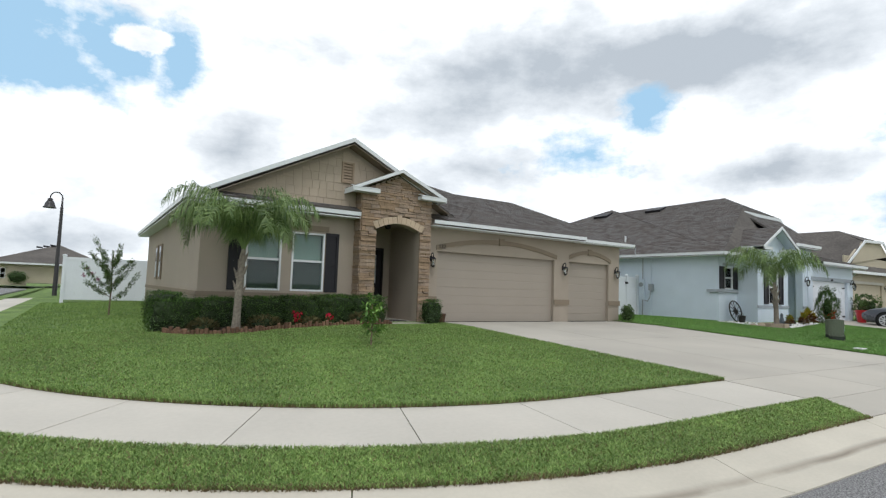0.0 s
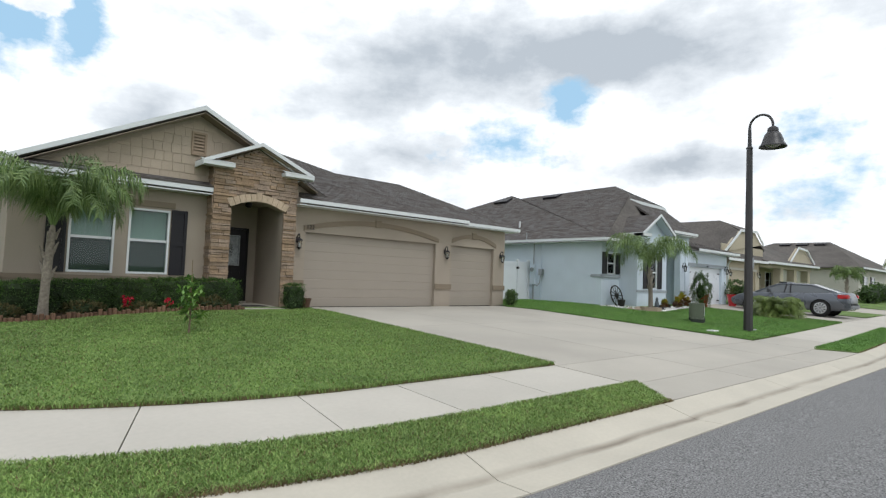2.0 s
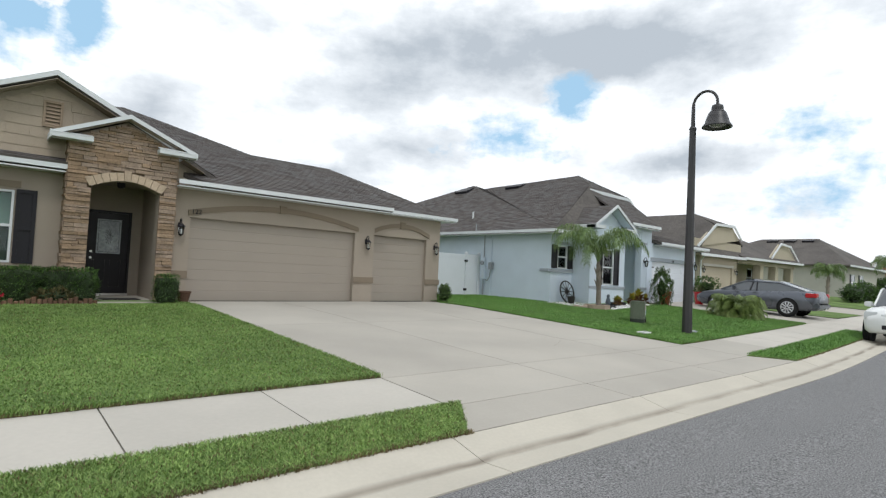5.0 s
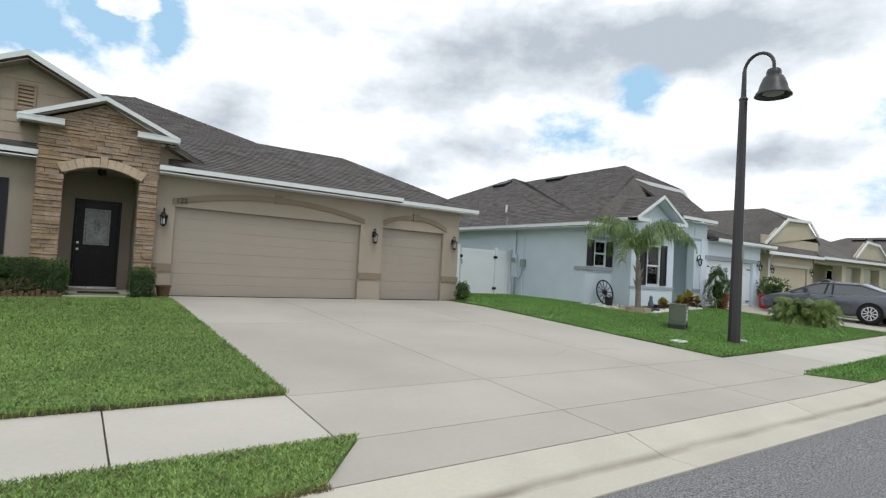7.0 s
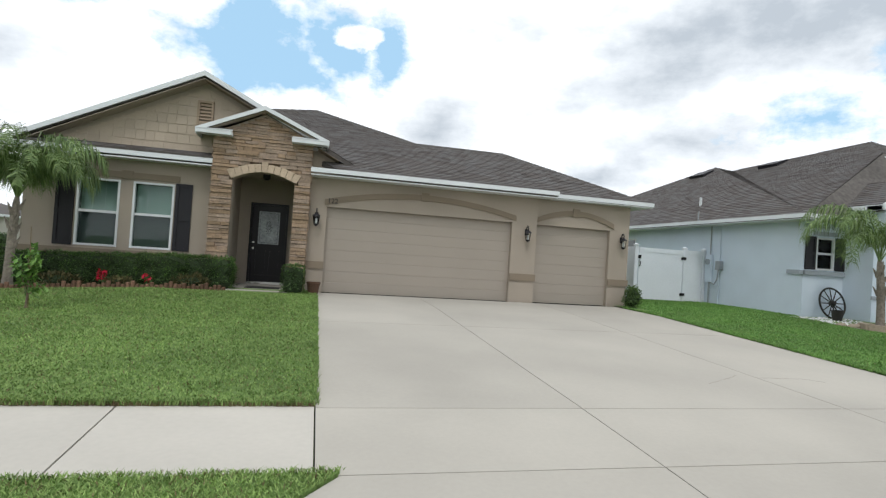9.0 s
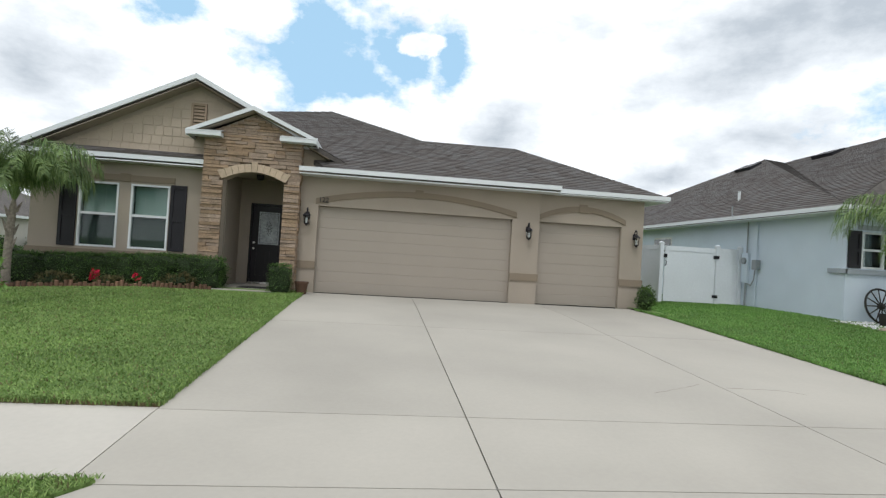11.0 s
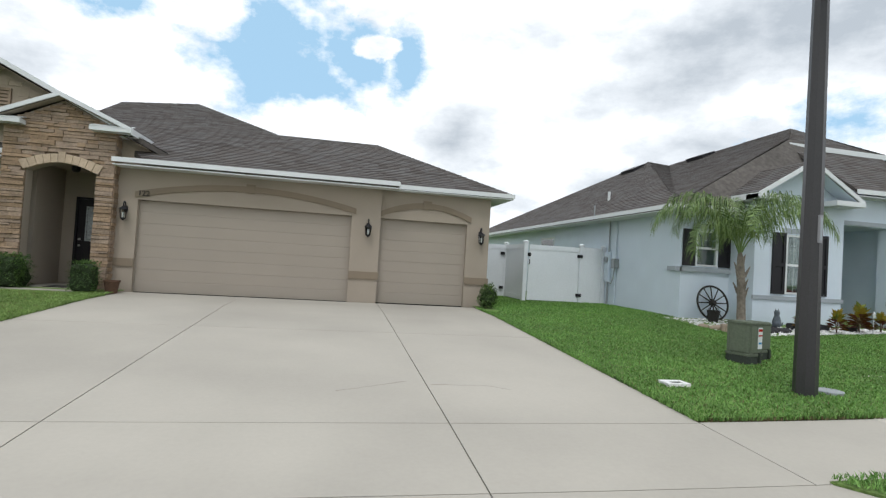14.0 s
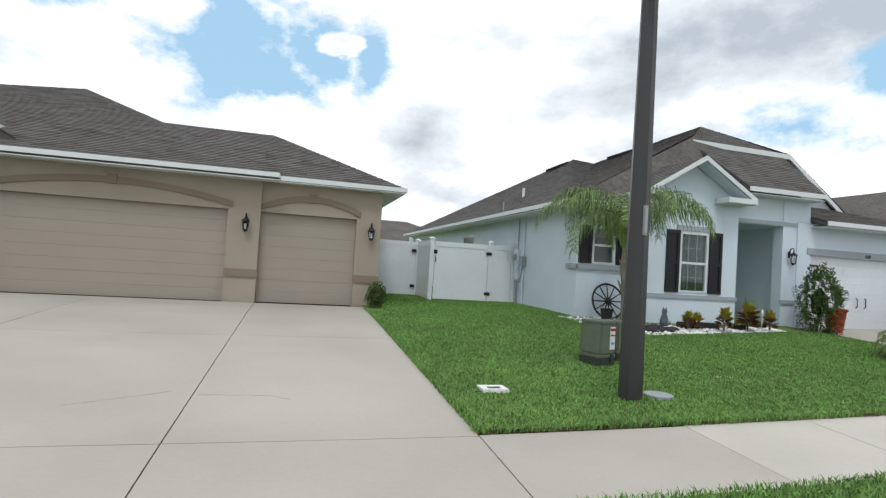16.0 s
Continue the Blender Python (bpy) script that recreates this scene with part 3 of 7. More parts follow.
def crack(places, wide):
    """A hairline crack wandering through the concrete, open a few millimetres."""
    rnd = random.Random(len(places))
    pts = []
    for (ax, ay), (bx, by) in zip(places, places[1:]):
        for k in range(6):
            f = k / 6
            pts.append((ax + (bx - ax) * f + rnd.uniform(-0.012, 0.012), ay + (by - ay) * f + rnd.uniform(-0.012, 0.012)))
    bm = bmesh.new()
    for (ax, ay), (bx, by) in zip(pts, pts[1:]):
        w = wide * rnd.uniform(0.5, 1.3)
        solid([(ax, ay - w, height(ax, ay) + 0.0055), (bx, by - w, height(bx, by) + 0.0055), (bx, by + w, height(bx, by) + 0.0055), (ax, ay + w, height(ax, ay) + 0.0055)], (0, 0, -0.003), bm)
    part("crack", bm, "crack", drive_base, "hairline crack")


M["crack"] = surface("crack", (0.31, 0.288, 0.25), 1.0, vary=0.3, grain=80, bump=0)
crack([(13.40, 5.82), (13.64, 5.94), (13.90, 6.08), (14.22, 6.28)], 0.003)
crack([(14.44, 6.13), (14.78, 6.11), (15.11, 6.09), (15.32, 5.92)], 0.003)
drive2 = thing("driveway", (30, 8, 0.2), "pale concrete driveway of the pale blue house", "driveway", kind="structure")
for x0, x1 in ((LOT2_L, 30.1), (30.1, LOT2_R)):
    drive_slab(x0, x1, 4.93, 12.0, drive2)
    drive_slab(x0, x1, 2.84, 3.60, drive2, (0.3, 0.3))
drive3 = thing("driveway", (40, 8, 0.3), "pale concrete driveway of the cream house", "driveway", kind="structure")
drive_slab(37.2, 43.0, 4.93, 13.0, drive3)
drive_slab(37.2, 43.0, 2.84, 3.60, drive3, (0.3, 0.3))

# ---- houses ----


def clip(poly, axis, limit, keep_less):
    out = []
    for i, p in enumerate(poly):
        q = poly[(i + 1) % len(poly)]
        a, b = (p[axis] <= limit) == keep_less, (q[axis] <= limit) == keep_less
        if a:
            out.append(p)
        if a != b:
            f = (limit - p[axis]) / (q[axis] - p[axis])
            out.append([p[k] + (q[k] - p[k]) * f for k in range(2)])
    return out


def shingles(loop, course=0.145, tab=0.3, lip=0.012, seed=1):
    """Overlapping roof shingles over a flat, convex roof face: verts and faces, each tab tilted up at its lower edge."""
    rnd = random.Random(seed)
    pts = [Vector(p) for p in loop]
    nrm = (pts[1] - pts[0]).cross(pts[2] - pts[0]).normalized()
    if nrm.z < 0:
        nrm = -nrm
    side = Vector((0, 0, 1)).cross(nrm).normalized()
    upv = nrm.cross(side)
    o = pts[0]
    flat = [[(p - o).dot(side), (p - o).dot(upv)] for p in pts]
    lo, hi = min(p[1] for p in flat), max(p[1] for p in flat)
    verts, faces = [], []
    v = lo
    while v < hi:
        row = clip(clip(flat, 1, v, False), 1, v + course, True)
        if len(row) > 2:
            a, b = min(p[0] for p in row), max(p[0] for p in row)
            u = a - rnd.random() * tab
            while u < b:
                w = tab * rnd.uniform(0.55, 1.4)
                t = clip(clip(row, 0, u, False), 0, u + w, True)
                if len(t) > 2:
                    k = len(verts)
                    for p in t:
                        f = 1 - (p[1] - v) / course
                        verts.append(o + side * p[0] + upv * p[1] + nrm * (0.006 + lip * f))
                    faces.append(list(range(k, k + len(t))))
                    m = len(verts)
                    for p in t:
                        verts.append(o + side * p[0] + upv * p[1])
                    for i in range(len(t)):
                        j = (i + 1) % len(t)
                        if abs(t[i][1] - v) < 1e-4 and abs(t[j][1] - v) < 1e-4:
                            faces.append([k + i, k + j, m + j, m + i])
                u += w
        v += course
    return verts, faces


def roof(parent, planes, seed, thick=0.12, tabs=True, name="roof", bare=()):
    """A roof body of slabs, and the shingles laid on it."""
    bm = bmesh.new()
    for loop in planes:
        solid(loop, (0, 0, -thick), bm)
    body = part(name, bm, "shingle_far", parent)
    if tabs:
        vs, fs = [], []
        for i, loop in enumerate(planes):
            if i in bare:
                continue
            v, f = shingles(loop, seed=seed + i)
            fs += [[k + len(vs) for k in q] for q in f]
            vs += v
        ob = under(quick("shingle", vs, fs, "shingle"), body)
        tagged(ob, kind="stuff")
    return body


def bar(p, q, wide, tall, parent, mat="white_paint", name="fascia", label=""):
    """A board between two points, tall downwards, wide along the horizontal normal."""
    p, q = Vector(p), Vector(q)
    d = (q - p).normalized()
    n = d.cross(Vector((0, 0, 1))).normalized() * wide / 2
    return part(name, solid([p - n, q - n, q - n - Vector((0, 0, tall)), p - n - Vector((0, 0, tall))], n * 2), mat, parent, label)


def wall_y(x0, x1, y0, y1, z0, z1, holes=(), bm=None):
    """A wall facing the street, in one piece, with rectangular openings (x0, x1, z0, z1) cut through it."""
    bm = bm or bmesh.new()
    holes = [(max(h[0], x0), min(h[1], x1), max(h[2], z0), min(h[3], z1)) for h in holes]
    xs = sorted({x0, x1, *[h[0] for h in holes], *[h[1] for h in holes]})
    zs = sorted({z0, z1, *[h[2] for h in holes], *[h[3] for h in holes]})
    full = {(i, k) for i in range(len(xs) - 1) for k in range(len(zs) - 1)
            if not any(h[0] <= xs[i] and h[1] >= xs[i + 1] and h[2] <= zs[k] and h[3] >= zs[k + 1] for h in holes)}
    seen = {}

    def v(i, y, k):
        key = (i, y, k)
        if key not in seen:
            seen[key] = bm.verts.new((xs[i], y, zs[k]))
        return seen[key]

    fs = []
    for i, k in full:
        fs.append(bm.faces.new((v(i, y0, k), v(i + 1, y0, k), v(i + 1, y0, k + 1), v(i, y0, k + 1))))
        fs.append(bm.faces.new((v(i, y1, k), v(i, y1, k + 1), v(i + 1, y1, k + 1), v(i + 1, y1, k))))
        for (di, dk), (a, b) in (((-1, 0), ((i, k), (i, k + 1))), ((1, 0), ((i + 1, k), (i + 1, k + 1))), ((0, -1), ((i, k), (i + 1, k))), ((0, 1), ((i, k + 1), (i + 1, k + 1)))):
            if (i + di, k + dk) not in full:
                fs.append(bm.faces.new((v(a[0], y0, a[1]), v(b[0], y0, b[1]), v(b[0], y1, b[1]), v(a[0], y1, a[1]))))
    bmesh.ops.recalc_face_normals(bm, faces=fs)
    return bm


def sash_window(house, x0, x1, z0, z1, y, rail, grid=False, label="white-framed sash window", shade="blind"):
    """Frame, meeting rail, sill, two panes, blind and screen, set into the wall whose face is y."""
    w = part("window", wall_y(x0, x1, y - 0.02, y + 0.09, z0, z1, [(x0 + 0.045, x1 - 0.045, z0 + 0.045, z1 - 0.045)]), "white_paint", house, label)
    part("meeting_rail", box(x0 + 0.045, x1 - 0.045, y + 0.0, y + 0.06, rail - 0.028, rail + 0.028), "white_paint", w)
    for nm, a, b in (("pane", z0 + 0.045, rail - 0.028), ("pane", rail + 0.028, z1 - 0.045)):
        p = part(nm, box(x0 + 0.045, x1 - 0.045, y + 0.03, y + 0.036, a, b), "glass", w)
        p.visible_shadow = False
    part("blind", box(x0 + 0.045, x1 - 0.045, y + 0.16, y + 0.17, rail, z1 - 0.05), shade, w)
    part("insect_screen", box(x0 + 0.045, x1 - 0.045, y + 0.075, y + 0.08, z0 + 0.045, rail - 0.02), "screen", w)
    # added dark sheet that stands for the dim room behind the panes
    part("backing", box(x0 - 0.05, x1 + 0.05, y + 0.30, y + 0.34, z0 - 0.05, z1 + 0.05), "room_shade", w)
    if grid:
        g = bmesh.new()
        for half in ((z0 + 0.045, rail - 0.028), (rail + 0.028, z1 - 0.045))[0 if grid == "both" else 1:]:
            for k in (1, 2):
                xm = x0 + 0.045 + (x1 - x0 - 0.09) * k / 3
                box(xm - 0.005, xm + 0.005, y + 0.037, y + 0.046, *half, g)
            zm = sum(half) / 2
            box(x0 + 0.045, x1 - 0.045, y + 0.037, y + 0.047, zm - 0.005, zm + 0.005, g)
        part("window_grid", g, "white_paint", w)
    return w


def shutter(house, x0, x1, z0, z1, y):
    """A panelled shutter: stiles, rails and two sunk panels."""
    m = z0 + (z1 - z0) * 0.48
    s = part("shutter", wall_y(x0, x1, y - 0.045, y - 0.004, z0, z1, [(x0 + 0.07, x1 - 0.07, z0 + 0.08, m - 0.05), (x0 + 0.07, x1 - 0.07, m + 0.05, z1 - 0.08)]), "black_paint", house, "black panelled shutter")
    for a, b in ((z0 + 0.08, m - 0.05), (m + 0.05, z1 - 0.08)):
        part("panel", box(x0 + 0.07, x1 - 0.07, y - 0.022, y - 0.006, a, b, bevel=0.004), "black_paint", s)
    return s


def garage_door(house, x0, x1, z0, z1, y, mat, sections=4, panels=0):
    """A sectional door: leaves one above the other, each with a shallow embossed field."""
    d = part("garage_door", box(x0 - 0.02, x1 + 0.02, y + 0.04, y + 0.06, z0, z1), mat, house)
    h = (z1 - z0 - 0.02) / sections
    for k in range(sections):
        a = z0 + 0.02 + k * h
        low, top, mid = a + 0.001, a + h - 0.0015, a + h / 2
        side = [(y + 0.04, low), (y + 0.004, low), (y, low + 0.006), (y, mid - 0.009), (y + 0.006, mid), (y, mid + 0.009), (y, top - 0.006), (y + 0.004, top), (y + 0.04, top)]
        bm = solid([(x0, p, q) for p, q in side], (x1 - x0, 0, 0))
        part("section", bm, mat, d)
    part("rubber_seal", box(x0, x1, y - 0.005, y + 0.05, z0 - 0.004, z0 + 0.02), "dark_hole", d)
    return d


def arch_z(x, x0, x1, spring, crown):
    f = 2 * (x - x0) / (x1 - x0) - 1
    return spring + (crown - spring) * (1 - f * f)


def arch_band(house, x0, x1, spring, crown, thick, y0, y1, mat):
    n = 24
    xs = [x0 + (x1 - x0) * i / n for i in range(n + 1)]
    loop = [(x, y0, arch_z(x, x0, x1, spring, crown) + thick) for x in xs] + [(x, y0, arch_z(x, x0, x1, spring, crown)) for x in xs[::-1]]
    bm = bmesh.new()
    for i in range(n):
        solid([loop[i], loop[i + 1], loop[2 * n - i], loop[2 * n + 1 - i]], (0, y1 - y0, 0), bm)
    c = (x0 + x1) / 2
    box(c - 0.1, c + 0.1, y0 - 0.015, y1, crown - 0.02, crown + thick + 0.05, bm)
    return part("arch_trim", bm, mat, house)


def wall_lantern(x, y, z, back=1):
    """A black carriage lantern on its bracket, on a wall that faces the street."""
    L = thing("wall_lantern", (x, y, z), "black carriage lantern with clear panes on the garage wall", "lantern", "garage lanterns")
    part("back_plate", box(x - 0.045, x + 0.045, y - 0.02, y, z + 0.0, z + 0.16, bevel=0.008), "black_paint", L)
    part("bracket", tube([(x, y - 0.01, z + 0.06), (x, y - 0.03, z + 0.20), (x, y - 0.08, z + 0.25), (x, y - 0.13, z + 0.24), (x, y - 0.15, z + 0.19), (x, y - 0.14, z + 0.13)], 0.014, 8), "black_paint", L)
    part("cap", lathe([(0.10, 0.06), (0.085, 0.085), (0.04, 0.12), (0.018, 0.135), (0.012, 0.165)], (x, y - 0.14, z), 12), "black_paint", L)
    g = lathe([(0.055, -0.13), (0.075, 0.06)], (x, y - 0.14, z), 6)
    part("glass_body", g, "lantern_glass", L).visible_shadow = False
    for k in range(6):
        a = 2 * math.pi * k / 6
        c, s = math.cos(a), math.sin(a)
        part("rib", tube([(x + 0.057 * c, y - 0.14 + 0.057 * s, z - 0.13), (x + 0.077 * c, y - 0.14 + 0.077 * s, z + 0.06)], 0.006, 5), "black_paint", L)
    part("base", lathe([(0.012, -0.19), (0.03, -0.165), (0.06, -0.145), (0.062, -0.125)], (x, y - 0.14, z), 12), "black_paint", L)
    part("candle", lathe([(0.026, -0.12), (0.026, 0.0)], (x, y - 0.14, z), 8), "white_paint", L)
    return L


# ---- the tan house on the corner ----
G = 0.50
house = thing("house", (9.5, 20, G), "single-storey tan stucco house with stone portico and garage", "house")
WY = 13.93           # face of the window wall
part("wall", wall_y(2.2, 6.3, WY, WY + 0.2, G - 0.3, 3.45, [(3.26, 4.14, 1.32, 2.86), (4.41, 5.29, 1.32, 2.86)]), "stucco_tan", house)
part("wall", box(2.2, 2.4, WY + 0.2, 27.0, G - 0.3, 3.45), "stucco_tan", house)
part("wall", box(2.4, 15.0, 26.8, 27.0, G - 0.3, 3.45), "stucco_tan", house)
part("wall", box(17.0, 17.2, 13.9, 20.2, G - 0.3, 3.45), "stucco_tan", house)
part("wall", box(15.0, 17.0, 20.0, 20.2, G - 0.3, 3.45), "stucco_tan", house)
part("wall", box(14.8, 15.0, 20.2, 26.8, G - 0.3, 3.45), "stucco_tan", house)
GY, GY2 = 13.78, 13.88  # faces of the two garage bays
part("wall", wall_y(8.3, 14.36, GY, GY + 0.3, G - 0.3, 3.45, [(8.80, 13.65, G - 0.3, 2.64)]), "stucco_tan", house)
part("wall", wall_y(14.36, 17.0, GY2, GY2 + 0.3, G - 0.3, 3.45, [(14.36, 16.60, G - 0.3, 2.64)]), "stucco_tan", house)
part("wall", box(17.0, 17.2, GY2, 13.9, G - 0.3, 3.45), "stucco_tan", house)
# entry recess behind the portico
part("wall", box(6.3, 6.55, WY + 0.2, 15.65, G - 0.3, 3.45), "stucco_tan", house)
part("wall", box(8.06, 8.3, GY + 0.1, 15.65, G - 0.3, 3.45), "stucco_tan", house)
part("wall", wall_y(6.55, 8.06, 15.45, 15.63, G - 0.3, 3.45, [(6.84, 7.82, 0.55, 2.72)]), "stucco_tan", house)
part("entry_ceiling", box(6.55, 8.06, 13.7, 15.45, 3.36, 3.42), "stucco_tan", house)
part("entry_floor", box(6.45, 8.1, 12.9, 15.5, G - 0.2, G + 0.045), "concrete", house)
part("ceiling", box(2.4, 17.0, 14.1, 26.8, 3.40, 3.44), "room_shade", house)
part("lintel_trim", wall_y(3.16, 5.39, WY - 0.03, WY, 2.92, 3.06, []), "trim_brown", house)
part("keystone_trim", box(4.16, 4.39, WY - 0.045, WY, 2.90, 3.09), "trim_brown", house)
part("sill_trim", box(2.17, 6.2, WY - 0.05, WY, 1.14, 1.26), "trim_brown", house)
part("corner_trim", box(2.165, 2.2, WY - 0.05, 26.9, 1.14, 1.26), "trim_brown", house)
for a, b in ((8.36, 8.80), (13.65, 14.38)):
    part("pier_band", box(a, b, GY - 0.035, GY, 1.10, 1.28), "trim_brown", house)
part("pier_band", box(16.60, 17.23, GY2 - 0.035, GY2, 1.10, 1.28), "trim_brown", house)
arch_band(house, 8.74, 13.75, 2.68, 3.0, 0.14, GY - 0.035, GY, "trim_brown")
arch_band(house, 14.36, 16.70, 2.68, 2.96, 0.14, GY2 - 0.035, GY2, "trim_brown")
garage_door(house, 8.80, 13.65, 0.50, 2.64, GY + 0.12, "door_tan", 4)
garage_door(house, 14.36, 16.60, 0.50, 2.64, GY2 + 0.12, "door_tan", 4)
sash_window(house, 3.26, 4.14, 1.32, 2.86, WY, 2.11, grid="upper")
sash_window(house, 4.41, 5.29, 1.32, 2.86, WY, 2.11, grid="upper")
shutter(house, 2.85, 3.22, 1.31, 2.89, WY)
shutter(house, 5.32, 5.68, 1.31, 2.89, WY)
for y0 in (21.4, 22.6):
    side = part("side_window", box(2.15, 2.2, y0, y0 + 0.6, 1.5, 2.75), "trim_brown", house, "narrow side window with brown surround")
    part("pane", box(2.142, 2.15, y0 + 0.08, y0 + 0.52, 1.58, 2.67), "car_pane", side)
# gable: shakes over a backing wall
PEAK = (5.84, 5.50)
SL = 0.50
part("gable_wall", solid([(2.0, WY, 3.44), (9.6, WY, 3.44), (PEAK[0], WY, PEAK[1] - 0.13)], (0, 0.15, 0)), "stucco_tan", house)
gable_siding = part("siding", solid([(2.62, WY - 0.012, 3.60), (9.06, WY - 0.012, 3.60), (PEAK[0], WY - 0.012, PEAK[1] - 0.29)], (0, 0.01, 0)), "shake_tan", house, "tan shake siding")
rnd = random.Random(4)
row = 0
z = 3.62
while z < 5.12:
    half = (PEAK[1] - 0.31 - z) / SL
    x = PEAK[0] - half + rnd.uniform(0, 0.1)
    while x < min(PEAK[0] + half, 6.95) - 0.06:
        w = rnd.choice((0.2, 0.24, 0.27))
        top = min(z + 0.228, PEAK[1] - 0.31 - SL * max(abs(x - PEAK[0]), abs(x + w - PEAK[0])) + 0.06)
        if top > z + 0.05 and not (5.62 < x + w / 2 < 6.08 and z + 0.1 > 4.3 and z < 4.9):
            drop = rnd.uniform(-0.003, 0.003)
            part("shake", solid([(x + 0.004, WY - 0.03, z + drop), (x + w - 0.004, WY - 0.03, z + drop), (x + w - 0.004, WY - 0.018, top), (x + 0.004, WY - 0.018, top)], (0, 0.014, 0)), "shake_tan", gable_siding)
        x += w
    z += 0.225
vent = part("gable_vent", wall_y(5.66, 6.02, WY - 0.06, WY - 0.01, 4.32, 4.90, [(5.71, 5.97, 4.37, 4.85)]), "vent_brown", house, "tan louvred gable vent")
for k in range(6):
    zz = 4.375 + 0.08 * k
    part("slat", solid([(5.71, WY - 0.055, zz), (5.97, WY - 0.055, zz), (5.97, WY - 0.02, zz + 0.06), (5.71, WY - 0.02, zz + 0.06)], (0, 0.008, 0)), "vent_brown", vent)
part("vent_backing", box(5.70, 5.98, WY - 0.016, WY - 0.013, 4.36, 4.86), "trim_brown", vent)

# roofs: left gable, small pent eave, main hip, garage hip, portico gable
EZ = 3.50
FY = 13.33           # front eaves of the garage side
FL = 13.55           # front eaves of the gable side
GE = 13.58           # eaves of the small garage bay
FP = 13.30           # front of the portico's gable
main_slope = (6.63 - EZ) / (20.4 - FY)
roof(house, [
    [(1.80, FL + 0.02, EZ), (1.80, 27.4, EZ), (PEAK[0], 27.4, PEAK[1]), (PEAK[0], FL + 0.02, PEAK[1])],
    [(PEAK[0], FL + 0.02, PEAK[1]), (PEAK[0], 18.2, PEAK[1]), (9.84, 14.0, EZ), (9.84, FY + 0.5, EZ)],
    [(9.0, FY, EZ), (14.72, FY, EZ), (8.3, 20.4, 6.63), (6.25, 19.38, EZ + main_slope * (19.38 - FY)), (6.25, 17.4, EZ + main_slope * (17.4 - FY))],
    [(14.72, FY, EZ), (14.72, 27.4, EZ), (8.3, 20.4, 6.63)],
    [(8.3, 20.4, 6.63), (14.72, 27.4, EZ), (3.5, 27.4, EZ)],
    [(6.25, 19.38, EZ + main_slope * (19.38 - FY)), (8.3, 20.4, 6.63), (3.5, 27.4, EZ)],
    [(11.4, 17.05, 5.12), (14.37, 17.05, 5.12), (17.72, GE + 0.03, EZ - 0.04), (14.5, GE + 0.03, EZ - 0.04)],
    [(14.37, 17.05, 5.12), (17.72, 20.6, EZ - 0.04), (17.72, GE + 0.03, EZ - 0.04)],
    [(11.0, 17.05, 5.12), (14.37, 17.05, 5.12), (17.72, 20.6, EZ - 0.04), (11.0, 20.6, EZ - 0.04)],
], 11)
roof(house, [[(1.80, FL - 0.02, EZ + 0.04), (6.14, FL - 0.02, EZ + 0.04), (6.14, WY - 0.02, EZ + 0.18), (2.2, WY - 0.02, EZ + 0.18)]], 40, thick=0.025, name="pent_roof")
PP = (7.24, 4.80)
PE = 4.17
roof(house, [
    [(5.80, FP + 0.02, PE), (PP[0], FP + 0.02, PP[1]), (PP[0], 16.6, PP[1]), (5.80, 15.2, PE)],
    [(8.70, FP + 0.02, PE), (8.70, 14.86, PE), (PP[0], 16.6, PP[1]), (PP[0], FP + 0.02, PP[1])],
], 50, name="portico_roof", thick=0.08)
# white fascia boards and soffits
bar((1.78, FL, EZ + 0.01), (6.14, FL, EZ + 0.01), 0.03, 0.105, house)
bar((1.78, FL, EZ + 0.01), (1.78, 27.4, EZ + 0.01), 0.03, 0.105, house)
bar((1.72, FL - 0.015, EZ - 0.02), (PEAK[0], FL - 0.015, PEAK[1] + 0.02), 0.035, 0.115, house, name="rake_board")
bar((PEAK[0], FL - 0.016, PEAK[1] + 0.02), (8.6, FL - 0.016, PEAK[1] + 0.02 - SL * 2.76), 0.035, 0.115, house, name="rake_board")
bar((8.36, FY - 0.02, EZ + 0.01), (14.74, FY - 0.02, EZ + 0.01), 0.03, 0.105, house)
bar((14.75, GE, EZ - 0.02), (17.74, GE, EZ - 0.02), 0.03, 0.105, house)
bar((14.74, FY, EZ), (14.74, GE + 0.01, EZ - 0.02), 0.03, 0.105, house)
bar((17.74, GE, EZ - 0.02), (17.74, 20.6, EZ - 0.02), 0.03, 0.105, house)
for a in ((1.80, 6.14, FL, WY), (8.37, 14.74, FY, GY), (14.74, 17.72, GE + 0.01, GY2), (17.2, 17.72, GY2, 20.6), (1.80, 2.2, WY, 27.4)):
    part("soffit", box(*a, EZ - 0.16, EZ - 0.135), "white_paint", house)
part("rake_soffit", solid([(1.85, FL, EZ - 0.15), (PEAK[0], FL, PEAK[1] - 0.15), (PEAK[0], WY, PEAK[1] - 0.15), (1.85, WY, EZ - 0.15)], (0, 0, -0.015)), "stucco_tan", house)
part("rake_soffit", solid([(PEAK[0], FL, PEAK[1] - 0.15), (9.0, FL, PEAK[1] - 0.15 - 1.58), (9.0, WY, PEAK[1] - 0.15 - 1.58), (PEAK[0], WY, PEAK[1] - 0.15)], (0, 0, -0.015)), "trim_brown", house)

